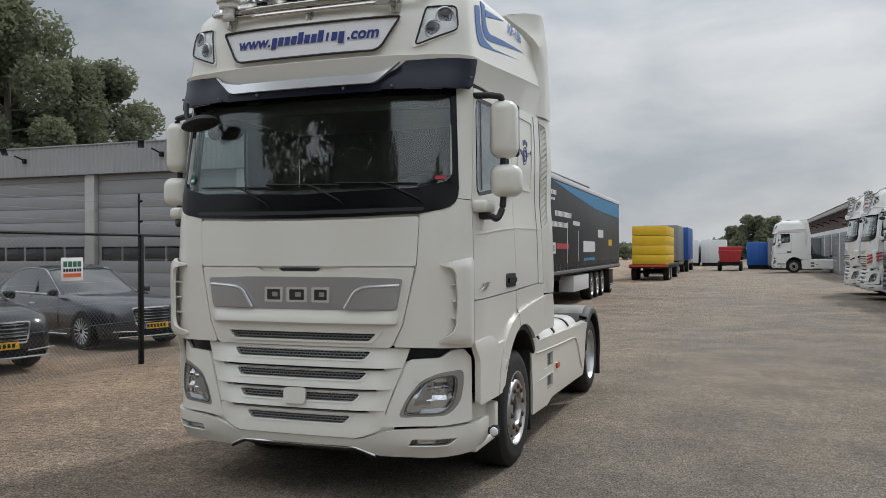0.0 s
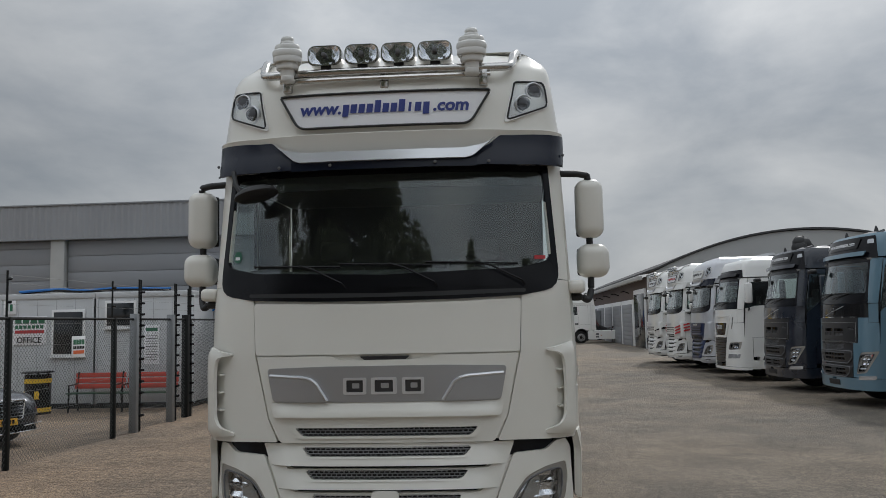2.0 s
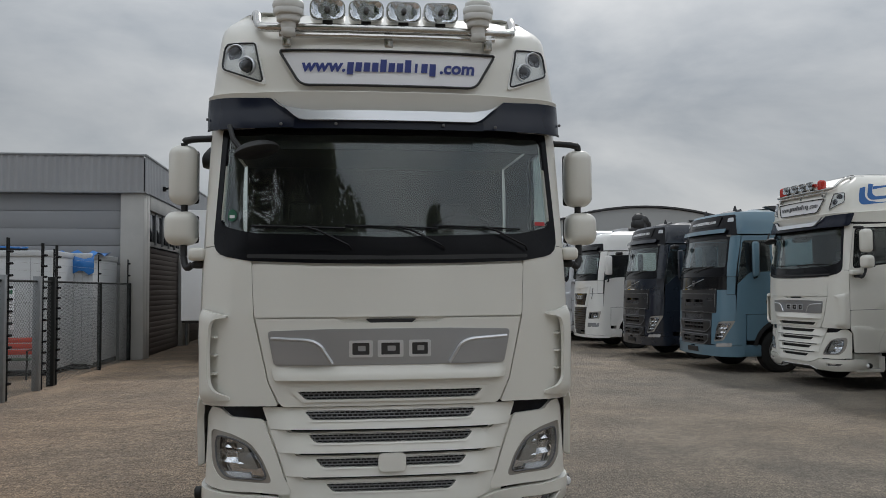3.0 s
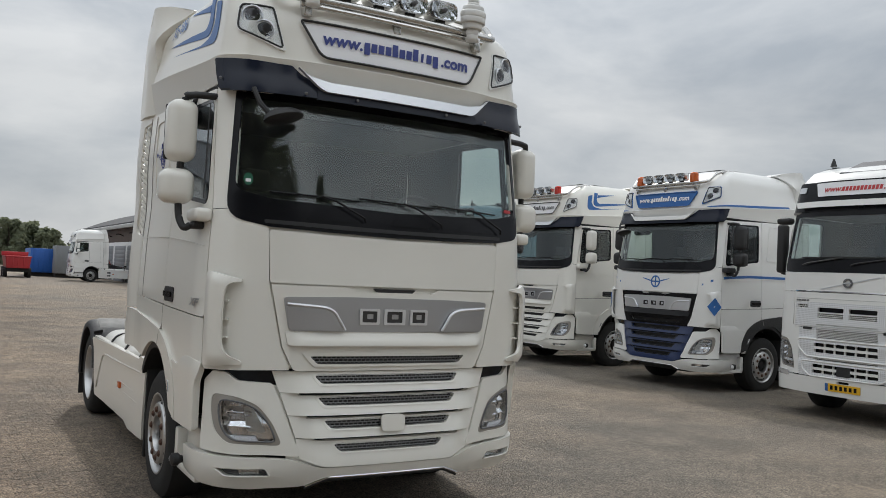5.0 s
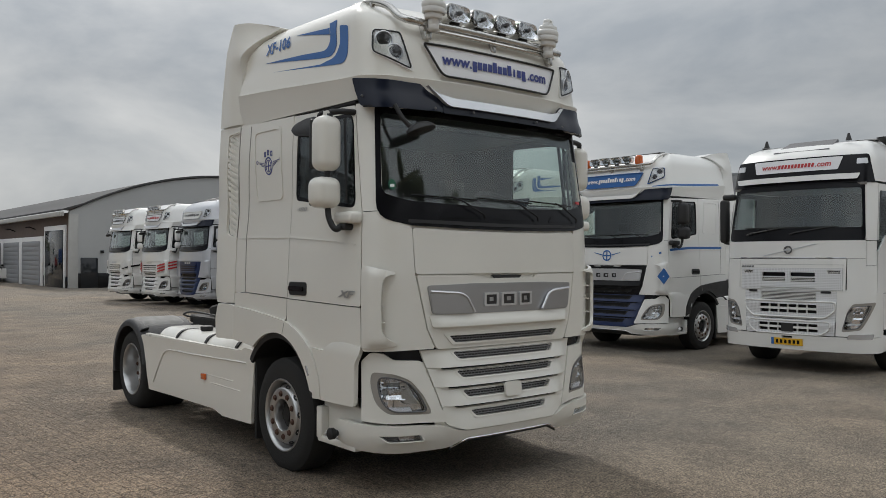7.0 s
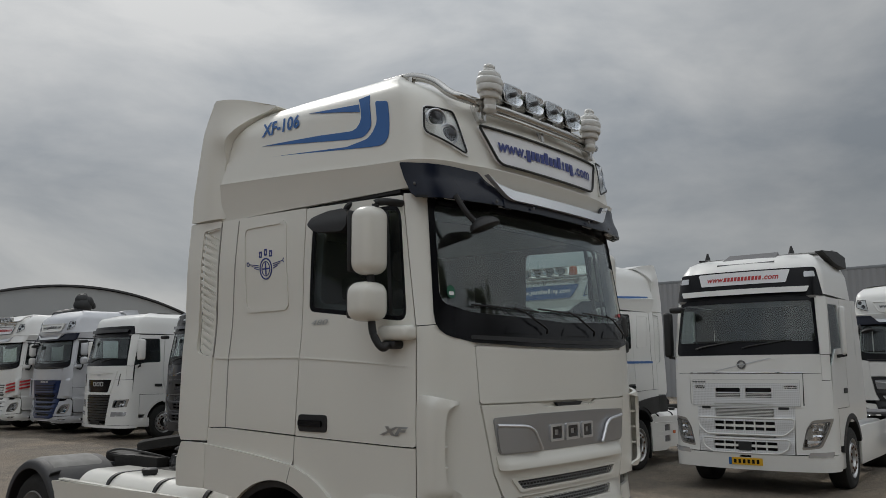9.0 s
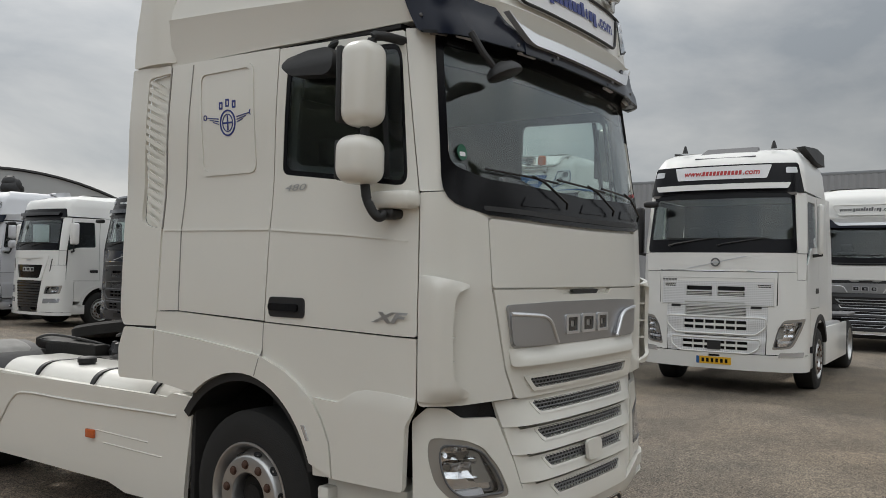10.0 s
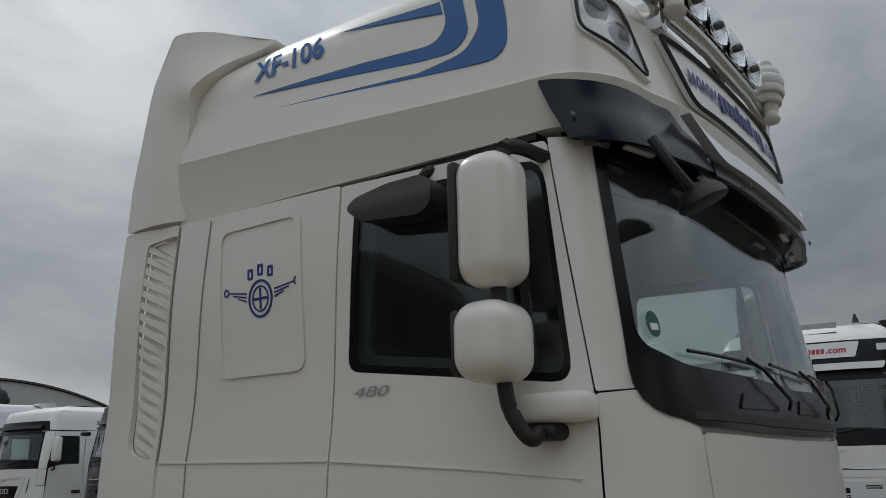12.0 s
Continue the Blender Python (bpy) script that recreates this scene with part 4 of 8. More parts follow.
    part("sign_frame", tube([ROOF(a, z, 0.03) for a, z in dense(edge, 0.06) + edge[:1]], 0.009, 6, caps=False), opt.get("frame", PLASTIC), sgn, "black rubber frame")
    tc = opt.get("text", TEXTBLUE)
    part("writing", text_mesh("www.", 0.125, ROOF, -0.595, 3.385, 0.030, 0.15, 0.004), tc, sgn, "web address in bold letters")
    part("writing", text_mesh(".com", 0.125, ROOF, 0.345, 3.385, 0.030, 0.15, 0.004), tc, sgn)
    for k in range(11):
        a = -0.29 + k * 0.0565 + (0.012 if k == 8 else 0)
        tall, foot, wide = 0.090 if k in (4, 7) else 0.066, 3.362 if k in (0, 10) else 3.385, 0.018 if k == 8 else 0.043
        part("writing_bar", sheet(ROOF, [(a, foot), (a + wide, foot), (a + wide + 0.007, 3.385 + tall), (a + 0.007, 3.385 + tall)], (), 0.003, 0.031, 0.5), tc, sgn)
    for s in (1, -1):
        rl = [(0.835, 3.295, 0.03), (1.23, 3.425, 0.05), (1.22, 3.62, 0.05), (0.91, 3.615, 0.02)]
        rin = [(0.856, 3.318, 0.03), (1.215, 3.434, 0.05), (1.205, 3.61, 0.05), (0.92, 3.605, 0.02)]
        lm = part("roof_lamp", sheet(ROOF, fillet(sided(rl, s)), [fillet(sided(rin, s))], 0.02, 0.012, 0.1), opt.get("lampframe", WHITE), tr, "roof spot lamp behind clear cover")
        part("lamp_bed", sheet(ROOF, fillet(sided(rin, s)), (), 0.01, -0.03, 0.1), LAMPBED, lm)
        bead = fillet(sided(rin, s))
        part("lamp_seal", tube([ROOF(a, z, 0.012) for a, z in dense(bead, 0.06) + bead[:1]], 0.007, 6, caps=False), PLASTIC, lm, "dark seal round the cover")
        for a, z in ((1.10, 3.53), (1.00, 3.435)):
            c = ROOF(s * a, z, -0.004)
            sp_ = part("spot", lathe([(-0.04, 0.072), (0.0, 0.074), (0.006, 0.066), (-0.012, 0.052), (-0.02, 0.004)], 22, "y"), SILVER, lm)
            part("spot_eye", lathe([(-0.012, 0.060), (0.006, 0.050), (0.018, 0.004)], 16, "y"), DARKCHROME, sp_)
            sp_.matrix_local = pose(c.x, c.y, c.z, 0, 0, 180 + s * 25)
        part("cover", sheet(ROOF, fillet(sided(rin, s)), (), 0.005, 0.014, 0.1), LENS, lm).visible_shadow = False

    # mirrors
    mm = opt.get("mirror", body)
    for s in (1, -1):
        x0, x1 = s * 1.335, s * 1.535
        mb = part("mirror_housing", box(min(x0, x1), 0.44, 2.50, max(x0, x1), 0.64, 2.925, 0.075, 5), mm, tr, "main mirror with painted shell", angle=60)
        part("mirror_back", box(min(x0, x1) + 0.01, 0.615, 2.52, max(x0, x1) - 0.01, 0.652, 2.905, 0.016), PLASTIC, mb)
        part("mirror_glass", box(min(x0, x1) + 0.03, 0.652, 2.54, max(x0, x1) - 0.03, 0.656, 2.885, 0.0015), CHROME, mb, "mirror glass")
        m2 = part("mirror_housing", box(min(x0, x1) - (0.03 if s < 0 else 0), 0.44, 2.215, max(x0, x1) + (0.03 if s > 0 else 0), 0.64, 2.455, 0.075, 5), mm, tr, "wide-angle mirror with painted shell", angle=60)
        part("mirror_back", box(min(x0, x1) + 0.01, 0.615, 2.235, max(x0, x1) - 0.01, 0.652, 2.435, 0.016), PLASTIC, m2)
        arm = part("mirror_arm", tube(curve_pts([(s * 1.36, 0.45, 2.075), (s * 1.395, 0.46, 2.055), (s * 1.42, 0.49, 2.10), (s * 1.43, 0.52, 2.20), (s * 1.43, 0.53, 2.5), (s * 1.43, 0.50, 2.90), (s * 1.39, 0.48, 2.955), (s * 1.22, 0.46, 2.965)], 5), 0.024, 10), PLASTIC, tr, "black tubular mirror arm")
        part("arm_socket", box(min(s * 1.25, s * 1.37), 0.30, 2.10, max(s * 1.25, s * 1.37), 0.55, 2.19, 0.03, 3), mm, arm)
        part("arm_socket_base", box(min(s * 1.25, s * 1.36), 0.40, 2.05, max(s * 1.25, s * 1.36), 0.52, 2.10, 0.02, 3), PLASTIC, arm)
    s = -1
    # kerb mirror and front mirror on the co-driver's side
    shell = [(0.0, 0.02), (0.02, 0.085), (0.045, 0.115), (0.07, 0.122), (0.078, 0.112)]
    fm = part("front_mirror", lathe(shell, 28, "z"), PLASTIC, tr, "black front mirror", angle=60)
    fm.data.transform(pose(-0.90, 0.085, 2.875, 158, -12, 14) @ Matrix.Diagonal((1.25, 0.72, 1.0, 1.0)))
    part("mirror_stem", tube([(-0.98, 0.06, 2.82), (-1.04, 0.10, 2.90), (-1.07, 0.15, 3.0)], 0.018, 8), PLASTIC, fm)
    wedge = [(0.78, 2.855), (0.83, 2.820), (1.10, 2.845), (1.18, 2.905), (1.165, 2.955), (1.02, 2.985), (0.86, 2.985), (0.79, 2.930)]
    km = part("kerb_mirror", sheet(lambda a, z, o=0.0: Vector((-1.235 - o, a + 0.05, z)), fillet(wedge, 0.03), (), 0.10, lambda a, z: 0.125 - 0.05 * smooth((z - 2.88) / 0.12), 0.03), PLASTIC, tr, "black kerb mirror over the door", angle=60)
    part("kerb_arm", tube(curve_pts([(-1.24, 0.98, 2.95), (-1.25, 0.93, 3.01), (-1.20, 0.90, 3.03)], 4), 0.022, 8), PLASTIC, km)

    # cab interior
    it = part("interior", box(-1.17, 2.10, 1.2, 1.17, 2.26, 3.03, 0.02), INTERIOR, tr, "dark cab interior with seats and dashboard")
    part("dashboard", box(-1.02, 0.30, 1.85, 1.02, 0.75, 2.30, 0.06, 3), INTERIOR, it)
    part("cab_floor", box(-1.17, 0.2, 1.16, 1.17, 2.2, 1.24), INTERIOR, it)
    part("headliner", box(-1.15, 0.3, 3.0, 1.15, 2.2, 3.04), HEADLINER, it)
    for x in (-0.62, 0.62):
        part("seat_base", box(x - 0.26, 0.95, 1.5, x + 0.26, 1.45, 1.75, 0.06, 3), SEATM, it)
        part("seat_back", box(x - 0.25, 1.40, 1.72, x + 0.25, 1.55, 2.42, 0.06, 3), SEATM, it)
        part("head_rest", box(x - 0.14, 1.42, 2.44, x + 0.14, 1.54, 2.62, 0.04, 3), SEATM, it)
    sw = part("steering_wheel", lathe([(-0.016, 0.225), (0.016, 0.225), (0.02, 0.245), (0.0, 0.258), (-0.02, 0.245)], 32, "z", closed=True), PLASTIC, it)
    sw.matrix_local = pose(0.62, 0.78, 2.33, 35, 0, 0)
    part("wheel_boss", box(-0.22, -0.03, -0.02, 0.22, 0.03, 0.01, 0.008), PLASTIC, sw)
    for s in (1, -1):
        trim = [(1.40, 1.25, 0.02), (A(2.2, 2), 1.25, 0.02), (A(2.2, 3), 3.02, 0.02), (1.43, 3.0, 0.02)]
        part("side_trim", sheet(CAB, fillet(sided(trim, s)), [fillet(sided([(1.43, 2.29, 0.06), (A(1.215, 2.2), 2.38, 0.05), (A(1.20, 2.97), 2.95, 0.05), (1.455, 2.925, 0.06)], s))], 0.02, -0.045, 0.2), INTERIOR, it)
    part("windscreen_header", sheet(CAB, [(-1.14, 2.86), (1.14, 2.86), (1.12, 3.02), (-1.12, 3.02)], (), 0.02, -0.03, 0.3), INTERIOR, it)
    part("lower_bulkhead", box(-0.95, 0.20, 1.15, 0.95, 0.26, 2.1), INTERIOR, it)

    # chassis
    fy, ry = 1.53, 5.38
    for s in (1, -1):
        part("frame_rail", box(s * 0.33, 0.9, 0.72, s * 0.42, 6.05, 0.98, 0.006), GREASE, tr)
        wheel(tr, s * 1.265, fy, s, rim=opt.get("rim"))
        wheel(tr, s * 1.235, ry, s, w=0.64, rear=True, rim=opt.get("rim"))
        # side skirt over the tanks
        flat = lambda a, z, o=0.0, s=s: Vector((s * (1.262 + o - 0.02 * smooth((0.5 - z) / 0.2)), a, z))
        sk = [(2.13, 0.30, 0.02), (2.75, 0.285, 0.02), (2.95, 0.33, 0.02), (4.10, 0.32, 0.02), (4.72, 0.31, 0.03), (4.80, 0.62, 0.03), (4.92, 0.93, 0.03), (3.6, 0.955, 0), (2.30, 0.97, 0.01), (2.24, 1.00, 0.02), (2.04, 0.99, 0.02)]
        holes = [rect(2.71, 0.445, 2.965, 0.575, 0.01), rect(2.71, 0.655, 2.965, 0.795, 0.01)] if s > 0 else []
        sks = part("side_skirt", sheet(flat, fillet(sk), holes, 0.03, lambda a, z: 0.010 * smooth((0.44 - z) / 0.05) + 0.012 * smooth((z - 0.88) / 0.03), 0.09), body, tr, "painted side skirt")
        for z in ((0.42, 0.63) if s > 0 else ()):
            part("step_plate", box(1.226, 2.69, z, 1.236, 2.99, z + 0.18, 0.002), GREYPL, sks, "grey step opening")
            part("step_tread", box(1.226, 2.71, z + 0.03, 1.262, 2.965, z + 0.038, 0.002), ALU, sks)
        cr = [Vector((s * 1.266, y, z)) for y, z in ((4.55, 0.42), (4.40, 0.60), (4.25, 0.76), (4.05, 0.82), (3.4, 0.83), (2.2, 0.86))]
        part("skirt_crease", tube(curve_pts(cr, 4), 0.009, 6), body, sks)
        for y0, y1, z in ((3.0, 2.35, 0.585), (3.1, 2.5, 0.66)):
            part("skirt_crease", tube([(s * 1.260, y0, z), (s * 1.260, y1, z - 0.005)], 0.006, 6), body, sks)
        part("side_marker", box(s * 1.26, 3.10, 0.60, s * 1.285, 3.20, 0.66, 0.008), AMBER, sks, "amber side marker lamp")
        tank = part("fuel_tank", box(s * 0.60, 2.12, 0.36, s * 1.235, 4.62, 1.05, 0.17, 6), body, tr, "painted fuel tank with black straps", angle=60)
        for y in (2.50, 3.20, 3.95):
            band_ = rect(0.596, 0.356, 1.239, 1.054, 0.172, 8)
            part("tank_strap", sheet(lambda a, z, o=0.0, y=y: Vector((s * a, y + o, z)), band_, [rect(0.61, 0.37, 1.225, 1.04, 0.16, 8)], 0.045, 0.045, 0.3), PLASTIC, tank)
        for y in (2.32, 3.62):
            cap = part("filler_cap", lathe([(1.02, 0.06), (1.06, 0.06), (1.065, 0.068), (1.095, 0.068), (1.105, 0.055), (1.107, 0.01)], 20, "z", (s * 1.03, y, 0)), PLASTIC, tank)
        part("skirt_ledge", box(s * 1.205, 2.15, 0.940, s * 1.265, 4.80, 0.956, 0.004), body, sks)
        # rear mudguard
        R = 0.585
        prof = [(ry + R * math.cos(radians(t)), 0.51 + R * math.sin(radians(t))) for t in range(-12, 176, 8)]
        verts, faces = [], []
        xa, xb = s * 0.60, s * 1.27
        shape = ((xa, 1.0), (xb - s * 0.09, 1.0), (xb - s * 0.03, 0.985), (xb, 0.94), (xb, 0.845), (xb - s * 0.02, 0.845), (xb - s * 0.03, 0.93), (xa, 0.965))
        for y, z in prof:
            verts += [(x, ry + (y - ry) * q, 0.51 + (z - 0.51) * q) for x, q in shape]
        m = len(prof)
        for i in range(m - 1):
            for k in range(8):
                a, b = i * 8 + k, i * 8 + (k + 1) % 8
                faces.append([a, b, b + 8, a + 8])
        faces += [list(range(8)), list(range(m * 8 - 8, m * 8))]
        gd = part("mudguard", raw(verts, faces), GUARD, tr, "dark grey plastic mudguard", angle=60)
        verts, faces = [], []
        for i in range(13):
            t = radians(62 + 58 * i / 12)
            for x in (0.66, 0.70, 1.14, 1.18):
                r_ = R + (0.012 if 0.68 < x < 1.16 and 0 < i < 12 else -0.004)
                verts.append((s * x, ry + r_ * math.cos(t), 0.51 + r_ * math.sin(t)))
        for i in range(12):
            faces += [[i * 4 + k, i * 4 + k + 1, i * 4 + k + 5, i * 4 + k + 4] for k in range(3)]
        part("mudguard_top", raw(verts, faces), GUARDTOP, gd, "faded pale grey top of the mudguard", angle=50)
        for y in (4.86, 5.02):
            t = math.acos((y - ry) / R)
            part("guard_clip", box(-0.05, -0.05, -0.004, 0.05, 0.05, 0.008, 0.004, m=pose(s * 1.20, y, 0.51 + R * math.sin(t) * 0.985, 90 - t * 57.3, s * 12, 0)), PLASTIC, gd)
        part("mud_flap", box(s * 0.64, ry + 0.585, 0.14, s * 1.25, ry + 0.615, 0.56, 0.006), RUBBER, tr)
        part("front_mud_flap", box(s * 0.62, 2.03, 0.18, s * 1.25, 2.07, 1.04, 0.008), RUBBER, tr)
    part("front_axle", tube([(-0.95, fy, 0.5), (0.95, fy, 0.5)], 0.07, 10), GREASE, tr)
    part("rear_axle", tube([(-0.7, ry, 0.51), (0.7, ry, 0.51)], 0.10, 10), GREASE, tr)
    part("engine_pan", box(-0.6, 0.5, 0.45, 0.6, 2.2, 1.15, 0.05), GREASE, tr)
    fw = part("fifth_wheel", lathe([(-0.06, 0.50), (0.02, 0.50), (0.045, 0.47), (0.05, 0.02)], 32, "z"), GREASE, tr, "greasy black coupling plate")
    fw.data.transform(pose(0, 4.65, 1.22, -9))
    part("coupling_ramp", box(-0.42, 5.0, 1.0, 0.42, 5.55, 1.10, 0.02), GREASE, fw)
    part("catwalk", box(-0.62, 2.85, 0.98, 0.62, 3.65, 1.03, 0.01), GREASE, tr)
    part("air_tank", lathe([(-0.5, 0.02), (-0.46, 0.13), (0.46, 0.13), (0.5, 0.02)], 18, "x", (0, 3.1, 1.17)), GREASE, tr)
    part("exhaust_box", box(-0.55, 2.45, 0.95, 0.55, 2.82, 1.35, 0.05), GREASE, tr)
    part("hose_post", box(-0.30, 2.84, 1.0, 0.30, 2.90, 2.05, 0.02), GREASE, tr)
    for k, x in enumerate((-0.25, -0.15, 0.1)):
        part("air_hose", tube(curve_pts([(x, 2.9, 1.85), (x - 0.05, 3.2, 1.35), (x - 0.1, 3.7, 1.18), (x + 0.1, 4.3, 1.22)], 6), 0.014, 6), (RUBBER, REDLENS, RUBBER)[k], tr)
    sag = []
    for i in range(15):
        y = 2.88 + 1.25 * i / 14
        top_ = 1.36 - 0.26 * smooth((i - 3) / 11) + 0.03 * math.sin(i * 1.7)
        sag.append([Vector((0.60 * math.cos(u) * (1 + 0.05 * math.sin(3 * u + i)), y, 0.96 + (top_ - 0.96) * abs(math.sin(u)) ** 0.6 + 0.02 * math.sin(5 * u + i * 0.9) * math.sin(u))) for u in (math.pi * q / 12 for q in range(13))])
    part("hose_cover", loft(sag), RUBBER, tr, "sagging black rubber cover over the hoses", angle=60)
    part("deck_plate", box(-0.64, 2.85, 0.985, -0.44, 4.30, 1.03, 0.008), GREASE, tr)
    part("deck_plate", box(0.44, 2.85, 0.985, 0.64, 4.30, 1.03, 0.008), GREASE, tr)
    for x, y in ((-0.5, 4.05), (-0.42, 4.22), (0.5, 4.12)):
        part("air_valve", lathe([(1.03, 0.05), (1.07, 0.055), (1.10, 0.035), (1.14, 0.03), (1.15, 0.01)], 12, "z", (x, y, 0)), PLASTIC, tr)
    part("release_lever", tube(curve_pts([(-0.45, 4.25, 1.10), (-0.62, 4.40, 1.16), (-0.80, 4.55, 1.20), (-0.88, 4.62, 1.17), (-0.80, 4.62, 1.14), (-0.68, 4.50, 1.13)], 5), 0.011, 8), PLASTIC, fw)
    for k, x in enumerate((-0.45, -0.38, 0.22, 0.34)):
        part("cable", tube(curve_pts([(x, 2.86, 1.25 + 0.1 * k), (x * 1.3, 3.25, 1.42 - 0.05 * k), (x * 1.5, 3.75, 1.24), (x * 0.8, 4.25, 1.20)], 6), 0.012, 6), RUBBER, tr, "black coiled cable")
    for x in (-0.52, 0.52):
        part("coupling_bracket", box(x - 0.07, 4.25, 0.96, x + 0.07, 5.05, 1.12, 0.02), GREASE, fw)
    part("rear_beam", box(-0.5, 5.98, 0.70, 0.5, 6.06, 0.95, 0.01), GREASE, tr)
    part("tail_lamp", box(0.55, 6.0, 0.70, 0.95, 6.06, 0.84, 0.015), REDLENS, tr)
    part("tail_lamp", box(-0.95, 6.0, 0.70, -0.55, 6.06, 0.84, 0.015), REDLENS, tr)

    # roof bar with lamps
    if opt.get("bar"):
        hi = opt.get("orange")
        line = curve_pts([(-0.98, 0.85, 3.915), (-0.95, 0.62, 3.915), (-0.92, 0.45, 3.850), (-0.90, 0.33, 3.750), (-0.82, 0.24, 3.705), (-0.4, 0.195, 3.700), (0, 0.19, 3.700), (0.4, 0.195, 3.700), (0.82, 0.24, 3.705), (0.90, 0.33, 3.750), (0.92, 0.45, 3.850), (0.95, 0.62, 3.915), (0.98, 0.85, 3.915)], 5)
        br = part("roof_bar", tube(line, 0.03, 10), STEEL, tr, "polished steel roof bar")
        part("bar_rail", tube([(-0.75, 0.22, 3.650), (-0.3, 0.185, 3.645), (0.3, 0.185, 3.645), (0.75, 0.22, 3.650)], 0.018, 8), STEEL, br)
        for x in (-0.7, 0.0, 0.7):
            part("bar_bracket", box(x - 0.03, 0.20, 3.570, x + 0.03, 0.30, 3.700, 0.008), STEEL, br)
        for x in (-0.96, 0.96):
            part("bar_foot", box(x - 0.02, 0.60, 3.790, x + 0.02, 0.66, 3.910, 0.008), STEEL, br)
        for x in (-0.42, -0.155, 0.105, 0.365):
            lm = part("spot_lamp", sheet(lambda a, z, o=0.0: Vector((a, 0.20 - o + 0.0 * z, z)), rect(x - 0.122, 3.746, x + 0.122, 3.892, 0.06, 6), (), 0.10, 0.03, 0.3), STEEL, br, "oval roof spot lamp", angle=60)
            part("reflector", sheet(lambda a, z, o=0.0: Vector((a, 0.215 - o - 2.4 * ((a - x) ** 2 + (z - 3.818) ** 2) + 0.004 * math.sin(90 * (a - x)) * math.cos(70 * (z - 3.818)), z)), rect(x - 0.111, 3.756, x + 0.111, 3.882, 0.055, 6), (), 0.006, 0.036, 0.018), CHROME, lm)
            part("bulb_cap", lathe([(0.0, 0.02), (-0.035, 0.016), (-0.04, 0.004)], 12, "y", (x, 0.165, 3.818)), GREYPL, lm)
            part("cover", sheet(lambda a, z, o=0.0: Vector((a, 0.20 - o, z)), rect(x - 0.116, 3.752, x + 0.116, 3.886, 0.057, 6), (), 0.006, 0.05, 0.3), LENS, lm).visible_shadow = False
            part("lamp_foot", box(x - 0.035, 0.19, 3.720, x + 0.035, 0.25, 3.760, 0.008), PLASTIC, lm)
        if hi:
            for x in (-0.66, 0.62):
                part("beacon", lathe([(3.720, 0.075), (3.750, 0.08), (3.870, 0.075), (3.895, 0.05), (3.900, 0.01)], 18, "z", (x, 0.25, 0)), AMBER if hi != "red" else REDLENS, br, "orange beacon")
    return tr


# ---- the truck in the middle of the yard ----
hero = slatted_truck("tractor_unit", "cream-white tractor unit with high roof standing alone on worn paving", (0, 0, 0), 0, {"fine": True, "bar": True, "group": ""})
RSIDE = ROOF.side


def swoosh(parent, s, skin, material):
    """Blue angular bands on the side of the roof."""
    y = lambda v: RSIDE(v, 3.6)
    q = lambda pts: fillet(sided([(y(p[0]), *p[1:]) for p in pts], s), 0.0)
    part("roof_band", sheet(skin, q([(1.755, 3.492, 0), (0.80, 3.392, 0.0), (0.665, 3.380, 0.05), (0.612, 3.43, 0.04), (0.612, 3.69, 0.02), (0.722, 3.715, 0.02), (0.722, 3.55, 0.05), (0.79, 3.455, 0.05), (1.0, 3.43, 0)]), (), 0.003, 0.006, 0.05), material, parent, "blue decal bands")
    part("roof_band", sheet(skin, q([(1.90, 3.600, 0), (1.0, 3.482, 0.0), (0.84, 3.470, 0.05), (0.775, 3.53, 0.05), (0.775, 3.70, 0), (0.755, 3.775, 0), (0.86, 3.765, 0.0), (0.86, 3.60, 0.05), (0.93, 3.535, 0.05), (1.27, 3.565, 0)]), (), 0.003, 0.006, 0.05), material, parent)
    part("roof_band", sheet(skin, q([(1.36, 3.765, 0), (0.87, 3.665, 0), (0.87, 3.725, 0)]), (), 0.003, 0.006, 0.05), material, parent)


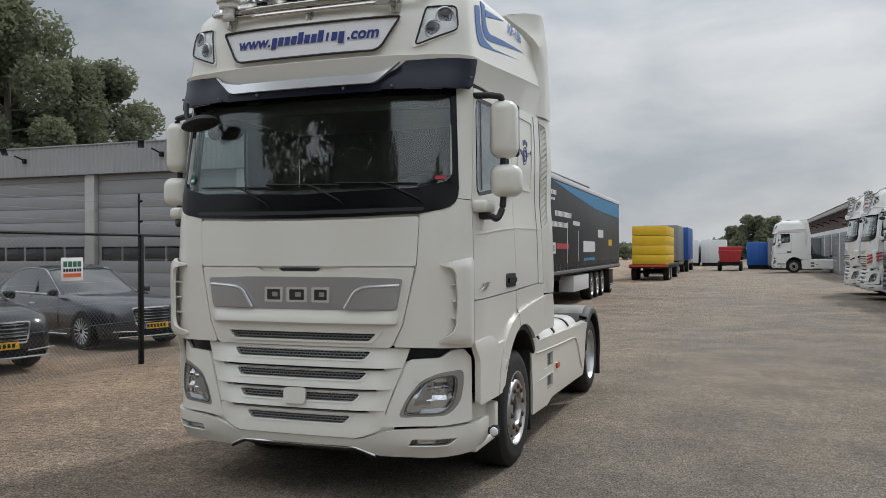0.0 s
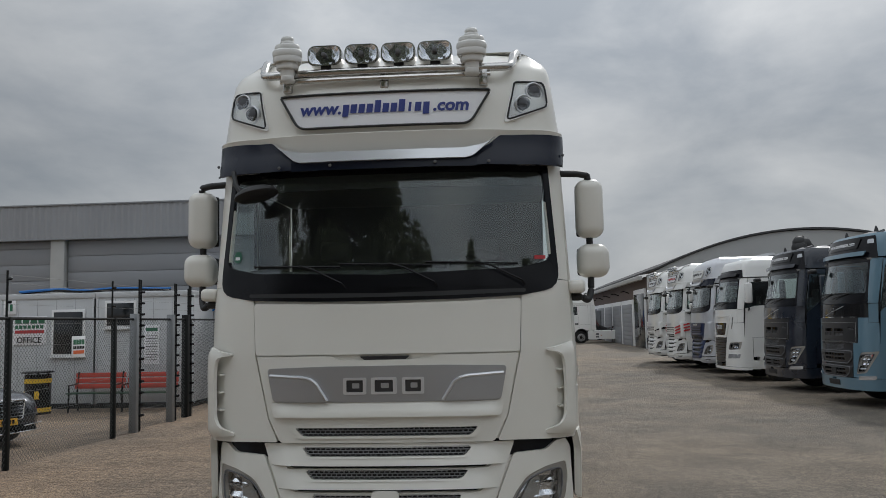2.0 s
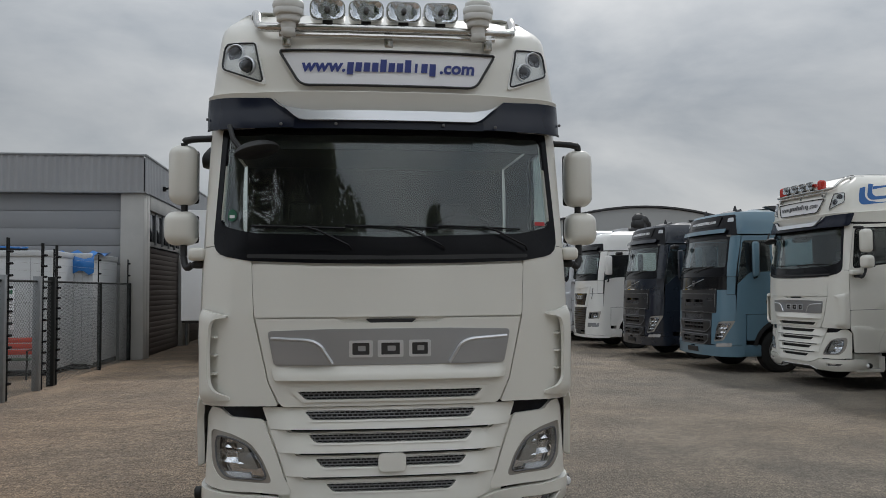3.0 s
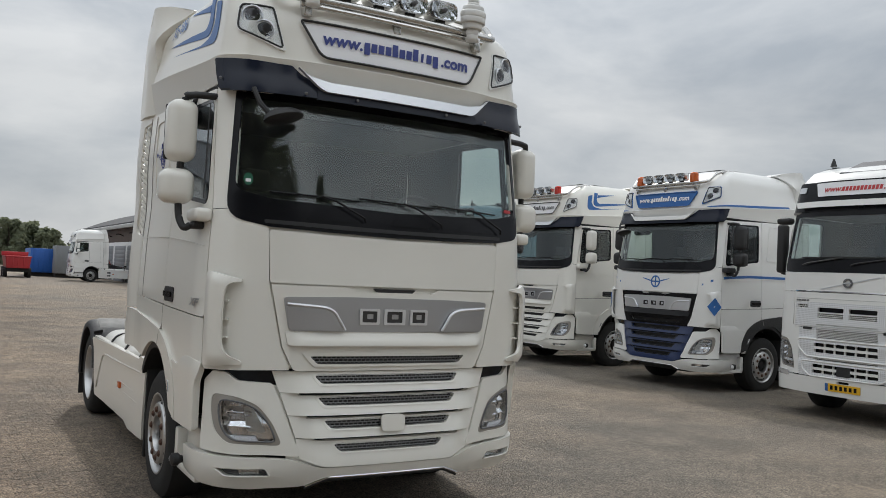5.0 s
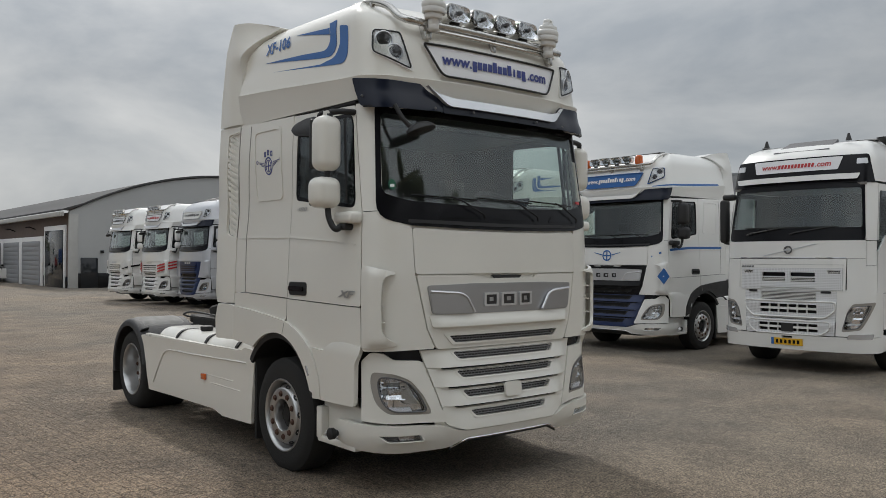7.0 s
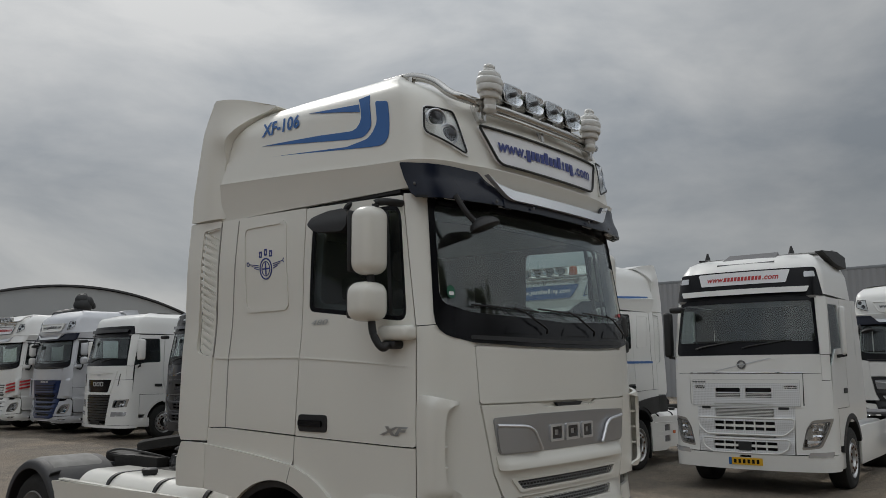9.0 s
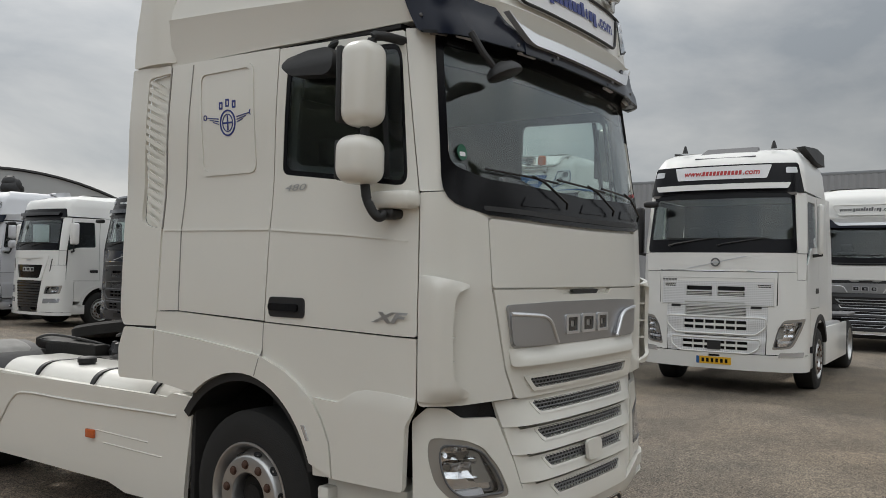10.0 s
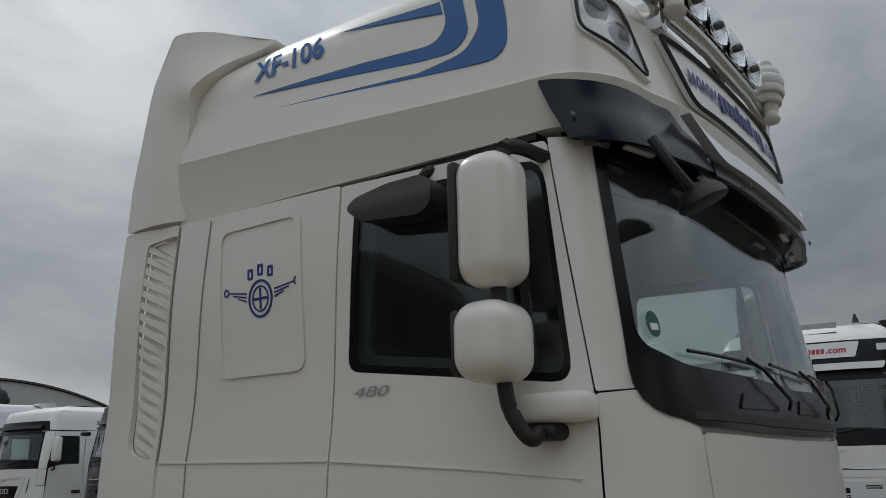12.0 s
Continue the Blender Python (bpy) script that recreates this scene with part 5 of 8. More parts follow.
for s_ in (1, -1):
    swoosh(hero, s_, ROOF, BLUE)
    start = RSIDE(1.42, 3.6) if s_ > 0 else -RSIDE(1.885, 3.6)
    part("writing", text_mesh("XF-106", 0.150, ROOF, start, 3.675, 0.008, 0.30, 0.004, wide=0.92), BLUE, hero, "blue model lettering")
    part("writing", text_mesh("480", 0.052, CAB, A(1.09, 2.2) if s_ > 0 else -A(1.255, 2.2), 2.226, 0.010, 0.3, 0.0, wide=2.1), ALU, hero, "chrome power figure")
    part("writing", text_mesh("XF", 0.072, CAB, A(0.35, 1.5) if s_ > 0 else -A(0.557, 1.5), 1.535, 0.012, 0.35, 0.003, wide=2.1), ALU, hero, "chrome model lettering")
    # round winged emblem: ring, spokes and plain wings
    e = part("emblem_ring", sheet(CAB, sided(ellipse(A(1.75, 2.6), 2.655, 0.070, 0.080), s_), [sided(ellipse(A(1.75, 2.6), 2.655, 0.060, 0.070), s_)], 0.003, 0.006, 0.2), TEXTBLUE, hero, "dark blue winged wheel emblem")
    part("emblem_disc", sheet(CAB, sided(ellipse(A(1.75, 2.6), 2.655, 0.047, 0.055), s_), [sided(ellipse(A(1.75, 2.6), 2.655, 0.041, 0.049), s_)], 0.003, 0.006, 0.2), TEXTBLUE, hero)
    for w0, h0 in ((0.005, 0.045), (0.038, 0.005)):
        part("emblem_spoke", sheet(CAB, sided(rect(A(1.75, 2.6) - w0, 2.655 - h0, A(1.75, 2.6) + w0, 2.655 + h0, 0.003), s_), (), 0.003, 0.006, 0.3), TEXTBLUE, hero)
    for d in (1, -1):
        for k in range(3):
            c = A(1.75, 2.6) + d * 0.082
            part("emblem_wing", sheet(CAB, sided([(c, 2.682 - k * 0.016), (c + d * (0.11 - 0.03 * k), 2.698 - k * 0.016), (c + d * (0.11 - 0.03 * k), 2.703 - k * 0.016), (c, 2.688 - k * 0.016)], s_), (), 0.003, 0.006, 0.3), TEXTBLUE, hero)
        part("emblem_dot", sheet(CAB, sided(ellipse(A(1.75, 2.6) + d * 0.205, 2.702, 0.016, 0.018, 14), s_), [sided(ellipse(A(1.75, 2.6) + d * 0.205, 2.702, 0.010, 0.012, 14), s_)], 0.003, 0.006, 0.3), TEXTBLUE, hero)
    for k in (-1, 0, 1):
        c = A(1.75, 2.6) + 0.058 * k
        part("emblem_bar", sheet(CAB, sided(rect(c - 0.015, 2.752 - 0.012 * abs(k), c + 0.015, 2.80 - 0.014 * abs(k), 0.004), s_), [sided(rect(c - 0.008, 2.762 - 0.012 * abs(k), c + 0.007, 2.788 - 0.014 * abs(k), 0.003), s_)], 0.003, 0.006, 0.3), TEXTBLUE, hero)
    part("dealer_sticker", sheet(CAB, sided(rect(A(2.66, 1.2), 1.105, A(2.77, 1.2), 1.20, 0.004), s_), (), 0.003, 0.008, 0.3), SIGNWHITE, hero, "small white sticker with red band")
    part("dealer_sticker_band", sheet(CAB, sided(rect(A(2.665, 1.2), 1.108, A(2.765, 1.2), 1.128, 0.002), s_), (), 0.003, 0.011, 0.3), RED, hero)
part("windscreen_sticker", sheet(CAB, ellipse(-1.06, 2.40, 0.032, 0.042), (), 0.003, 0.002, 0.3), mat("green_sticker", (0.012, 0.11, 0.06), 0.5), hero, "round green emission sticker")
part("sticker_face", sheet(CAB, rect(-1.078, 2.38, -1.042, 2.402, 0.004), (), 0.003, 0.004, 0.3), SIGNWHITE, hero)
part("windscreen_sticker", sheet(CAB, rect(1.02, 2.335, 1.10, 2.36, 0.003), (), 0.003, 0.002, 0.3), RED, hero, "small red sticker")
for x_ in (-0.685, 0.625):
    prof_ = [(3.625, 0.012), (3.63, 0.05), (3.645, 0.058)]
    for cz_, rx_, hz_ in ((3.665, 0.048, 0.02), (3.70, 0.052, 0.025), (3.745, 0.082, 0.026), (3.79, 0.104, 0.027), (3.835, 0.108, 0.026), (3.877, 0.092, 0.022), (3.912, 0.052, 0.016), (3.942, 0.046, 0.028)):
        prof_ += [(cz_ + hz_ * math.sin(radians(q)), rx_ - 0.35 * hz_ + 0.35 * hz_ * math.cos(radians(q)) if rx_ > 0.047 else rx_ * math.cos(radians(q)) + 0.002) for q in (-70, -35, 0, 35, 70)]
    prof_.append((3.972, 0.004))
    ob_ = part("roof_ornament", lathe(prof_, 20, "z"), mat("white_ornament_plastic", (0.74, 0.74, 0.72), 0.45, var=0.03), hero, "plain white lobed plastic ornament", angle=80)
    ob_.matrix_local = pose(x_, 0.16, 0) @ Matrix.Diagonal((1, 0.75, 1, 1))


# ---- the row of parked trucks ----
PALESILVER = mat("pale_silver_paint", (0.56, 0.57, 0.60), 0.35, metal=0.25, coat=0.4, var=0.04)
ROWG = "trucks parked in a row"
PERFORATED = mat("pale_perforated_grille", (0.72, 0.73, 0.74), 0.45, var=0.03)
pf, pfl = PERFORATED.node_tree.nodes, PERFORATED.node_tree.links
pf_cell = pf.new("ShaderNodeTexVoronoi")
pf_cell.inputs["Scale"].default_value, pf_cell.inputs["Randomness"].default_value = 38.0, 0.0
pf_co = pf.new("ShaderNodeTexCoord")
pf_dot = pf.new("ShaderNodeValToRGB")
pf_dot.color_ramp.elements[0].position, pf_dot.color_ramp.elements[0].color = 0.26, (0.52, 0.52, 0.53, 1)
pf_dot.color_ramp.elements[1].position, pf_dot.color_ramp.elements[1].color = 0.42, (0.74, 0.75, 0.76, 1)
pf_cell.voronoi_dimensions = "2D"
pf_sep, pf_com = pf.new("ShaderNodeSeparateXYZ"), pf.new("ShaderNodeCombineXYZ")
pfl.new(pf_co.outputs["Object"], pf_sep.inputs[0])
pfl.new(pf_sep.outputs["X"], pf_com.inputs["X"])
pfl.new(pf_sep.outputs["Z"], pf_com.inputs["Y"])
pfl.new(pf_com.outputs[0], pf_cell.inputs["Vector"])
pfl.new(pf_cell.outputs["Distance"], pf_dot.inputs["Fac"])
pfl.new(pf_dot.outputs["Color"], pf["Principled BSDF"].inputs["Base Color"])
DARKGRILLE = mat("dark_grey_grille", (0.022, 0.022, 0.024), 0.4, var=0.1)


def stripe(parent, skin, pts, material, o=0.007):
    return part("stripe", sheet(skin, pts, (), 0.004, o, 0.2), material, parent)


t1 = slatted_truck("tractor_unit", "white tractor unit with blue grille, blue sign and orange beacons", (8.45, 5.90, 0), -88,
               {"body": WHITE, "slats": GRILLEBLUE, "silver": SILVER, "lowflap": GLOSSBLACK, "trim": GLOSSBLACK, "flare": PLASTIC, "mirror": PLASTIC, "bar": True, "orange": "amber", "sign": BLUE, "frame": BLUE, "text": SIGNWHITE, "lampframe": BLUE, "strip": WHITE, "group": ROWG})
for s_ in (1, -1):
    stripe(t1, CAB, sided([(0.98, 1.86), (1.15, 1.93), (1.40, 1.99), (A(1.0, 2), 2.03), (A(2.2, 2), 2.04), (A(2.2, 2), 2.085), (A(1.0, 2), 2.075), (1.40, 2.035), (1.15, 1.97), (0.98, 1.89)], s_), BLUE)
    stripe(t1, CAB, sided([(1.10, 1.50), (1.20, 1.34), (1.29, 1.50), (1.20, 1.66)], s_), BLUE, 0.085)
    stripe(t1, ROOF, sided([(0.95, 3.245), (1.5, 3.27), (RSIDE(2.3, 3.3), 3.34), (RSIDE(2.3, 3.3), 3.40), (1.5, 3.30), (0.95, 3.262)], s_), BLUE, 0.012)
for w_, h_ in ((0.012, 0.085), (0.085, 0.012)):
    stripe(t1, CAB, rect(-w_, 1.90 - h_, w_, 1.90 + h_, 0.004), BLUE, 0.010)
part("emblem_ring", sheet(CAB, ellipse(0, 1.90, 0.11, 0.11), [ellipse(0, 1.90, 0.085, 0.085)], 0.004, 0.010, 0.2), BLUE, t1, "blue round winged emblem")
for d_ in (1, -1):
    stripe(t1, CAB, [(d_ * 0.12, 1.90), (d_ * 0.32, 1.955), (d_ * 0.32, 1.965), (d_ * 0.12, 1.925)], BLUE, 0.010)
t2 = slatted_truck("tractor_unit", "cream-white tractor unit with steel roof bar and red beacons", (8.40, 9.72, 0), -88, {"body": CREAM, "bar": True, "orange": "red", "group": ROWG, "text": GREYPL})
for s_ in (1, -1):
    swoosh(t2, s_, ROOF, BLUE)
t3 = slatted_truck("tractor_unit", "white tractor unit with dark blue grille parked in a row", (7.45, 24.62, 0), -88, {"body": PALESILVER, "oldface": True, "slats": GRILLEBLUE, "lowflap": GRILLEBLUE, "trim": GLOSSBLACK, "silver": GRILLEBLUE, "group": ROWG, "text": GREYPL, "sign": WHITE, "frame": WHITE})
for s_ in (1, -1):
    for k_ in range(3):
        y_ = 1.15 + 0.26 * k_
        stripe(t3, ROOF, sided([(RSIDE(y_, 3.3), 3.50), (RSIDE(y_ + 0.20, 3.3), 3.50), (RSIDE(y_ + 0.24, 3.3), 3.61), (RSIDE(y_ + 0.05, 3.3), 3.61)], s_), BLUE, 0.012)
t4 = slatted_truck("tractor_unit", "white tractor unit with dark red side stripes parked in a row", (7.14, 27.65, 0), -88, {"oldface": True, "body": WHITE, "silver": WHITE, "visor": WHITE, "group": ROWG, "text": RED, "bar": True})
for k_ in range(3):
    z_ = 1.50 + 0.11 * k_
    for s_ in (1, -1):
        stripe(t4, CAB, sided([(0.75, z_ - 0.22), (1.3, z_ - 0.10), (A(1.3, 2), z_ + 0.10), (A(1.3, 2), z_ + 0.16), (1.3, z_ - 0.04), (0.75, z_ - 0.16)], s_), RED, 0.05)
t5 = slatted_truck("tractor_unit", "white tractor unit with thin dark side stripe parked in a row", (7.02, 31.4, 0), -88, {"oldface": True, "body": WHITE, "silver": WHITE, "visor": WHITE, "group": ROWG, "text": GREYPL, "bar": True})
for s_ in (1, -1):
    stripe(t5, CAB, sided([(0.80, 1.36), (1.3, 1.46), (A(1.3, 2), 1.62), (A(1.3, 2), 1.69), (1.3, 1.53), (0.80, 1.39)], s_), GLOSSBLACK, 0.06)
t6 = slatted_truck("tractor_unit", "white tractor unit with dark grille behind the front row", (17.5, 1.4, 0), -88, {"body": WHITE, "slats": DARKGRILLE, "lowflap": DARKGRILLE, "trim": SILVER, "mirror": WHITE, "sign": WHITE, "frame": WHITE, "text": GREYPL, "group": "trucks parked behind"})
far_truck = slatted_truck("tractor_unit", "white tractor unit parked side-on before a brick shed", (5.3, 64.5, 0), -90, {"body": WHITE, "visor": WHITE, "sign": WHITE, "frame": WHITE, "text": GREYPL, "group": ""})

VSKIN = Skin([(0.3, 0.0), (0.6, -0.02), (1.3, 0.0), (2.15, 0.04), (2.3, 0.06), (3.05, 0.22), (3.5, 0.34), (3.6, 0.42)],
             [(0.3, 1.25), (1.2, 1.255), (2.2, 1.25), (3.05, 1.20), (3.5, 1.15), (3.6, 1.10)], bow=0.11, xc=0.88, yc=0.48, arc=0.58)


def cab_over(name, label, at, turn, body, grille, kind, opt):
    """A tractor unit of the two other makes: kind 'steel' has a flat mesh front, 'arched' a black-grilled one."""
    tr = thing(name, label, "truck", ROWG, at=at, turn=turn)
    K, V = VSKIN.side, VSKIN
    n = lambda q, s=1, r=0.02: fillet(sided(q, s), r)
    # windscreen
    wso = [(-1.16, 2.14, 0.08), (1.16, 2.14, 0.08), (1.12, 3.06, 0.05), (-1.12, 3.06, 0.05)]
    wsi = [(-1.11, 2.34, 0.06), (1.11, 2.34, 0.06), (1.07, 2.98, 0.06), (-1.07, 2.98, 0.06)]
    part("windscreen_border", sheet(V, fillet(wso), [fillet(wsi)], 0.03, 0.0, 0.2), BAND, tr, "black windscreen border")
    g = part("windscreen", sheet(V, fillet(wsi), (), 0.008, -0.006, 0.2), GLASS, tr)
    g.visible_shadow = False
    for x0 in (-0.75, 0.02):
        w = part("wiper", tube([V(x0, 2.24, 0.03), V(x0 + 0.1, 2.27, 0.04), V(x0 + 0.68, 2.36, 0.03)], 0.012, 6), PLASTIC, tr)
        part("blade", tube([V(x0 - 0.05 + 0.8 * i / 5, 2.355, 0.014) for i in range(6)], 0.011, 6), RUBBER, w)
    # nose panel
    nose_low = 1.845 if kind == "steel" else 1.728
    part("nose", sheet(V, fillet([(-1.163, nose_low, 0.01), (1.163, nose_low, 0.01), (1.163, 2.132, 0.02), (-1.163, 2.132, 0.02)]), (), 0.03, 0.006, 0.15), opt.get("nose", body), tr)
    if kind == "steel":
        net = WHITE if grille is WHITE else GREYPL
        part("nose_strip", sheet(V, rect(-0.88, 1.848, 0.88, 1.862, 0.005), (), 0.01, 0.014, 0.2), CHROME, tr)
        part("slash", sheet(V, [(-0.44, 1.888), (-0.40, 1.883), (0.46, 2.075), (0.43, 2.085)], (), 0.008, 0.014, 0.2), SILVER, tr, "diagonal bright bar")
        part("badge_disc", sheet(V, ellipse(0.0, 1.985, 0.068, 0.068), [ellipse(0, 1.985, 0.045, 0.045)], 0.02, 0.03, 0.2), GREYPL, tr)
        part("badge_band", sheet(V, rect(-0.058, 1.975, 0.058, 1.995, 0.004), (), 0.015, 0.032, 0.2), SILVER, tr)
        up = [(-0.875, 1.318, 0.01), (0.875, 1.318, 0.01), (0.885, 1.836, 0.01), (-0.885, 1.836, 0.01)]
        pairs = [(-0.44, -0.04), (0.04, 0.44)]
        slits = [rect(x0, 1.552, x1, 1.618, 0.015) for x0, x1 in pairs]
        fields = [rect(x0, 1.462, x1, 1.535, 0.012) for x0, x1 in pairs] + [rect(-0.46, 1.352, 0.46, 1.376, 0.008)]
        pane = [rect(-0.80, 1.60, -0.62, 1.655, 0.01), rect(0.62, 1.60, 0.80, 1.655, 0.01)]
        part("upper_grille", sheet(V, fillet(up), slits + fields + pane, 0.03, 0.012, 0.12), grille if grille is not WHITE else body, tr, "flat upper grille panel with slots")
        rim_ = [(-0.84, 1.335), (0.84, 1.335), (0.84, 1.745), (-0.84, 1.745)]
        part("panel_groove", tube([V(a, z, 0.013) for a, z in dense(rim_, 0.12) + rim_[:1]], 0.003, 5, caps=False), PALESEAM, tr)
        for q0, z0, q1, z1 in [(x0, 1.462, x1, 1.535) for x0, x1 in pairs] + [(-0.46, 1.352, 0.46, 1.376), (-0.80, 1.60, -0.62, 1.655), (0.62, 1.60, 0.80, 1.655)]:
            part("grille_net", mesh_bars(V, q0, q1, z0, z1, 0.004), net, tr, "pale grille net", "stuff")
        for k in range(5):
            part("badge_bar", sheet(V, rect(-0.84 + k * 0.05, 1.70, -0.803 + k * 0.05, 1.725, 0.003), (), 0.006, 0.018, 0.3), GREYPL, tr)
        for s in (1, -1):
            part("side_nose", sheet(V, n([(0.893, 1.32, 0.01), (1.365, 1.305, 0.01), (1.365, 1.728, 0.01), (1.165, 1.728, 0.0), (1.165, 1.838, 0.0), (0.895, 1.838, 0.01)], s), (), 0.03, 0.004, 0.15), body, tr)
            part("notch", sheet(V, n([(0.53, 1.285, 0.01), (0.68, 1.285, 0.01), (0.68, 1.325, 0.01), (0.53, 1.325, 0.01)], s), (), 0.02, 0.014, 0.3), PLASTIC, tr)
        areas = [(-0.46, 1.145, 0.46, 1.30), (-0.47, 0.96, 0.47, 1.10), (-0.47, 0.85, 0.47, 0.895), (-0.49, 0.66, 0.49, 0.79)]
        perf = PERFORATED if grille is WHITE else grille
        part("perforated_panel", sheet(V, rect(-0.835, 1.34, 0.835, 1.69, 0.01), slits + fields + pane, 0.01, 0.017, 0.12), perf, tr)
        pan = part("lower_grille", sheet(V, fillet([(-0.73, 0.612), (0.73, 0.612), (0.765, 1.312), (-0.765, 1.312)], 0.012), [rect(*q, 0.012) for q in areas], 0.04, lambda a, z: 0.006 + 0.022 * max(smooth((z - 0.93) / 0.2) * smooth((1.15 - z) / 0.03), smooth((z - 0.62) / 0.2) * smooth((0.84 - z) / 0.03)), 0.05), perf, tr, "slotted grille panel")
        for q in (areas[0], areas[2]):
            part("grille_net", mesh_bars(V, q[0], q[2], q[1], q[3], -0.004), net, tr, "pale grille net", "stuff")
        for x0, z0, x1, z1 in (areas[1], areas[3]):
            part("grille_bar", sheet(V, [(x0, (z0 + z1) / 2 - 0.019), (x1, (z0 + z1) / 2 - 0.019), (x1, (z0 + z1) / 2 + 0.019), (x0, (z0 + z1) / 2 + 0.019)], (), 0.03, 0.012, 0.2), grille, pan)
            for k in range(1, 6):
                xm = x0 + (x1 - x0) * k / 6
                part("grille_bar", sheet(V, [(xm - 0.009, z0), (xm + 0.009, z0), (xm + 0.009, z1), (xm - 0.009, z1)], (), 0.03, 0.002, 0.2), grille, pan)
        part("radar_cover", sheet(V, rect(-0.10, 0.65, 0.10, 0.80, 0.015), (), 0.03, 0.02, 0.2), PLASTIC, tr)
        for hexa in ([(-0.60, 0.895), (0.60, 0.895), (0.745, 1.02), (0.745, 1.15), (-0.745, 1.15), (-0.745, 1.02)], [(-0.52, 0.615), (0.52, 0.615), (0.655, 0.70), (0.675, 0.83), (-0.675, 0.83), (-0.655, 0.70)]):
            part("grille_frame", tube([V(a, z, 0.022) for a, z in dense(fillet(hexa, 0.05), 0.1) + [fillet(hexa, 0.05)[0]]], 0.013, 6, caps=False), net, tr)
        lampo = [(0.82, 0.68, 0.04), (1.10, 0.72, 0.04), (1.36, 1.16, 0.03), (0.98, 1.13, 0.05), (0.90, 1.0, 0.02)]
        part("bumper", sheet(V, fillet([(-1.55, 0.36), (1.55, 0.36), (1.55, 0.60), (-1.55, 0.60)], 0.04), [rect(-0.09, 0.545, 0.09, 0.58, 0.01)], 0.06, 0.02, 0.15), body, tr)
    else:
        lampo = [(0.74, 0.92, 0.03), (1.24, 0.95, 0.03), (1.30, 1.17, 0.03), (0.80, 1.14, 0.03)]
        vee = [(-0.56, 1.36, 0.06), (0.56, 1.36, 0.06), (0.73, 1.93, 0.03), (0.30, 1.90, 0), (-0.30, 1.90, 0), (-0.73, 1.93, 0.03)]
        part("nose_frame", sheet(V, fillet([(-0.65, 1.29, 0.05), (0.65, 1.29, 0.05), (0.86, 1.99, 0.04), (-0.86, 1.99, 0.04)]), [fillet(vee)], 0.03, 0.022, 0.15), body, tr, "white frame round the upper grille")
        part("upper_grille", sheet(V, fillet(vee), (), 0.03, lambda a, z: 0.0 - 0.02 * smooth((1.6 - z) / 0.2), 0.1), GLOSSBLACK, tr, "black upper grille")
        for x in (-0.20, 0.0, 0.20):
            part("badge_block", sheet(V, rect(x - 0.08, 1.54, x + 0.08, 1.66, 0.015), [rect(x - 0.045, 1.56, x + 0.045, 1.64, 0.01)], 0.012, 0.018, 0.2), SILVER, tr)
        part("badge_disc", sheet(V, ellipse(0, 1.865, 0.11, 0.022), (), 0.015, 0.02, 0.2), SILVER, tr)
        part("lower_grille", sheet(V, fillet([(-0.52, 0.55, 0.05), (0.52, 0.55, 0.05), (0.68, 1.27, 0.04), (-0.68, 1.27, 0.04)]), (), 0.03, -0.012, 0.15), DARKGRILLE, tr, "black lower grille")
        for k in range(9):
            z_ = 0.60 + k * 0.075
            w_ = 0.50 + 0.16 * (z_ - 0.55) / 0.74
            part("grille_bar", sheet(V, rect(-w_, z_, w_, z_ + 0.02, 0.005), (), 0.02, 0.002, 0.3), GLOSSBLACK, tr)
        for s in (1, -1):
            part("side_nose", sheet(V, n([(0.58, 1.352, 0.01), (1.365, 1.31, 0.02), (1.365, 1.722, 0.01), (0.70, 1.722, 0.01)], s), (), 0.03, 0.004, 0.15), body, tr)
            part("air_slit", sheet(V, n([(0.90, 1.55, 0.01), (0.93, 1.55, 0.01), (0.99, 1.90, 0.01), (0.965, 1.90, 0.01)], s), (), 0.02, 0.012, 0.2), PLASTIC, tr)
        part("bumper", sheet(V, fillet([(-1.55, 0.34), (1.55, 0.34), (1.55, 0.42), (-1.55, 0.42)], 0.03), (), 0.06, 0.03, 0.15), body, tr)
    part("grille_backing", sheet(V, rect(-0.9, 0.5, 0.9, 1.72, 0.05), (), 0.02, -0.045, 0.2), GLOSSBLACK, tr)
    for s in (1, -1):
        inner_edge = 0.745 if kind == "steel" else 0.64
        cn = [(inner_edge, 0.615, 0.01), (1.60, 0.61, 0.02), (1.60, 1.30, 0.03), (0.90, 1.345, 0.02), (inner_edge + 0.02, 1.345, 0.01)]
        if kind != "steel":
            cn[0] = (inner_edge - 0.14, 0.43, 0.01)
            cn[1] = (1.60, 0.43, 0.02)
        part("bumper_corner", sheet(V, n(cn, s), [n(lampo, s)], 0.03, 0.004, 0.12), body, tr)
        lamp_cluster(tr, V, s, [p[:2] for p in lampo], None, 0.0)
        fogp = [(0.90, 0.575), (1.27, 0.585), (1.29, 0.665), (0.93, 0.65)] if kind == "steel" else [(0.72, 0.67), (1.22, 0.69), (1.25, 0.81), (0.74, 0.80)]
        part("fog_lamp", sheet(V, n(fogp, s), (), 0.01, 0.028 if kind == "steel" else 0.010, 0.15), LAMPBED, tr)
        # pillar, door, sleeper
        part("pillar", sheet(V, n([(1.165, 2.13, 0.02), (1.36, 2.13, 0.01), (1.44, 3.05, 0.01), (1.125, 3.05, 0.02)], s), (), 0.03, 0.002, 0.2), body, tr)
        f = 1.37
        door = [(f, 1.30, 0.02), (K(1.40, 1.3), 1.30, 0.01), (K(1.40, 3), 3.05, 0.02), (f + 0.09, 3.04, 0.02)]
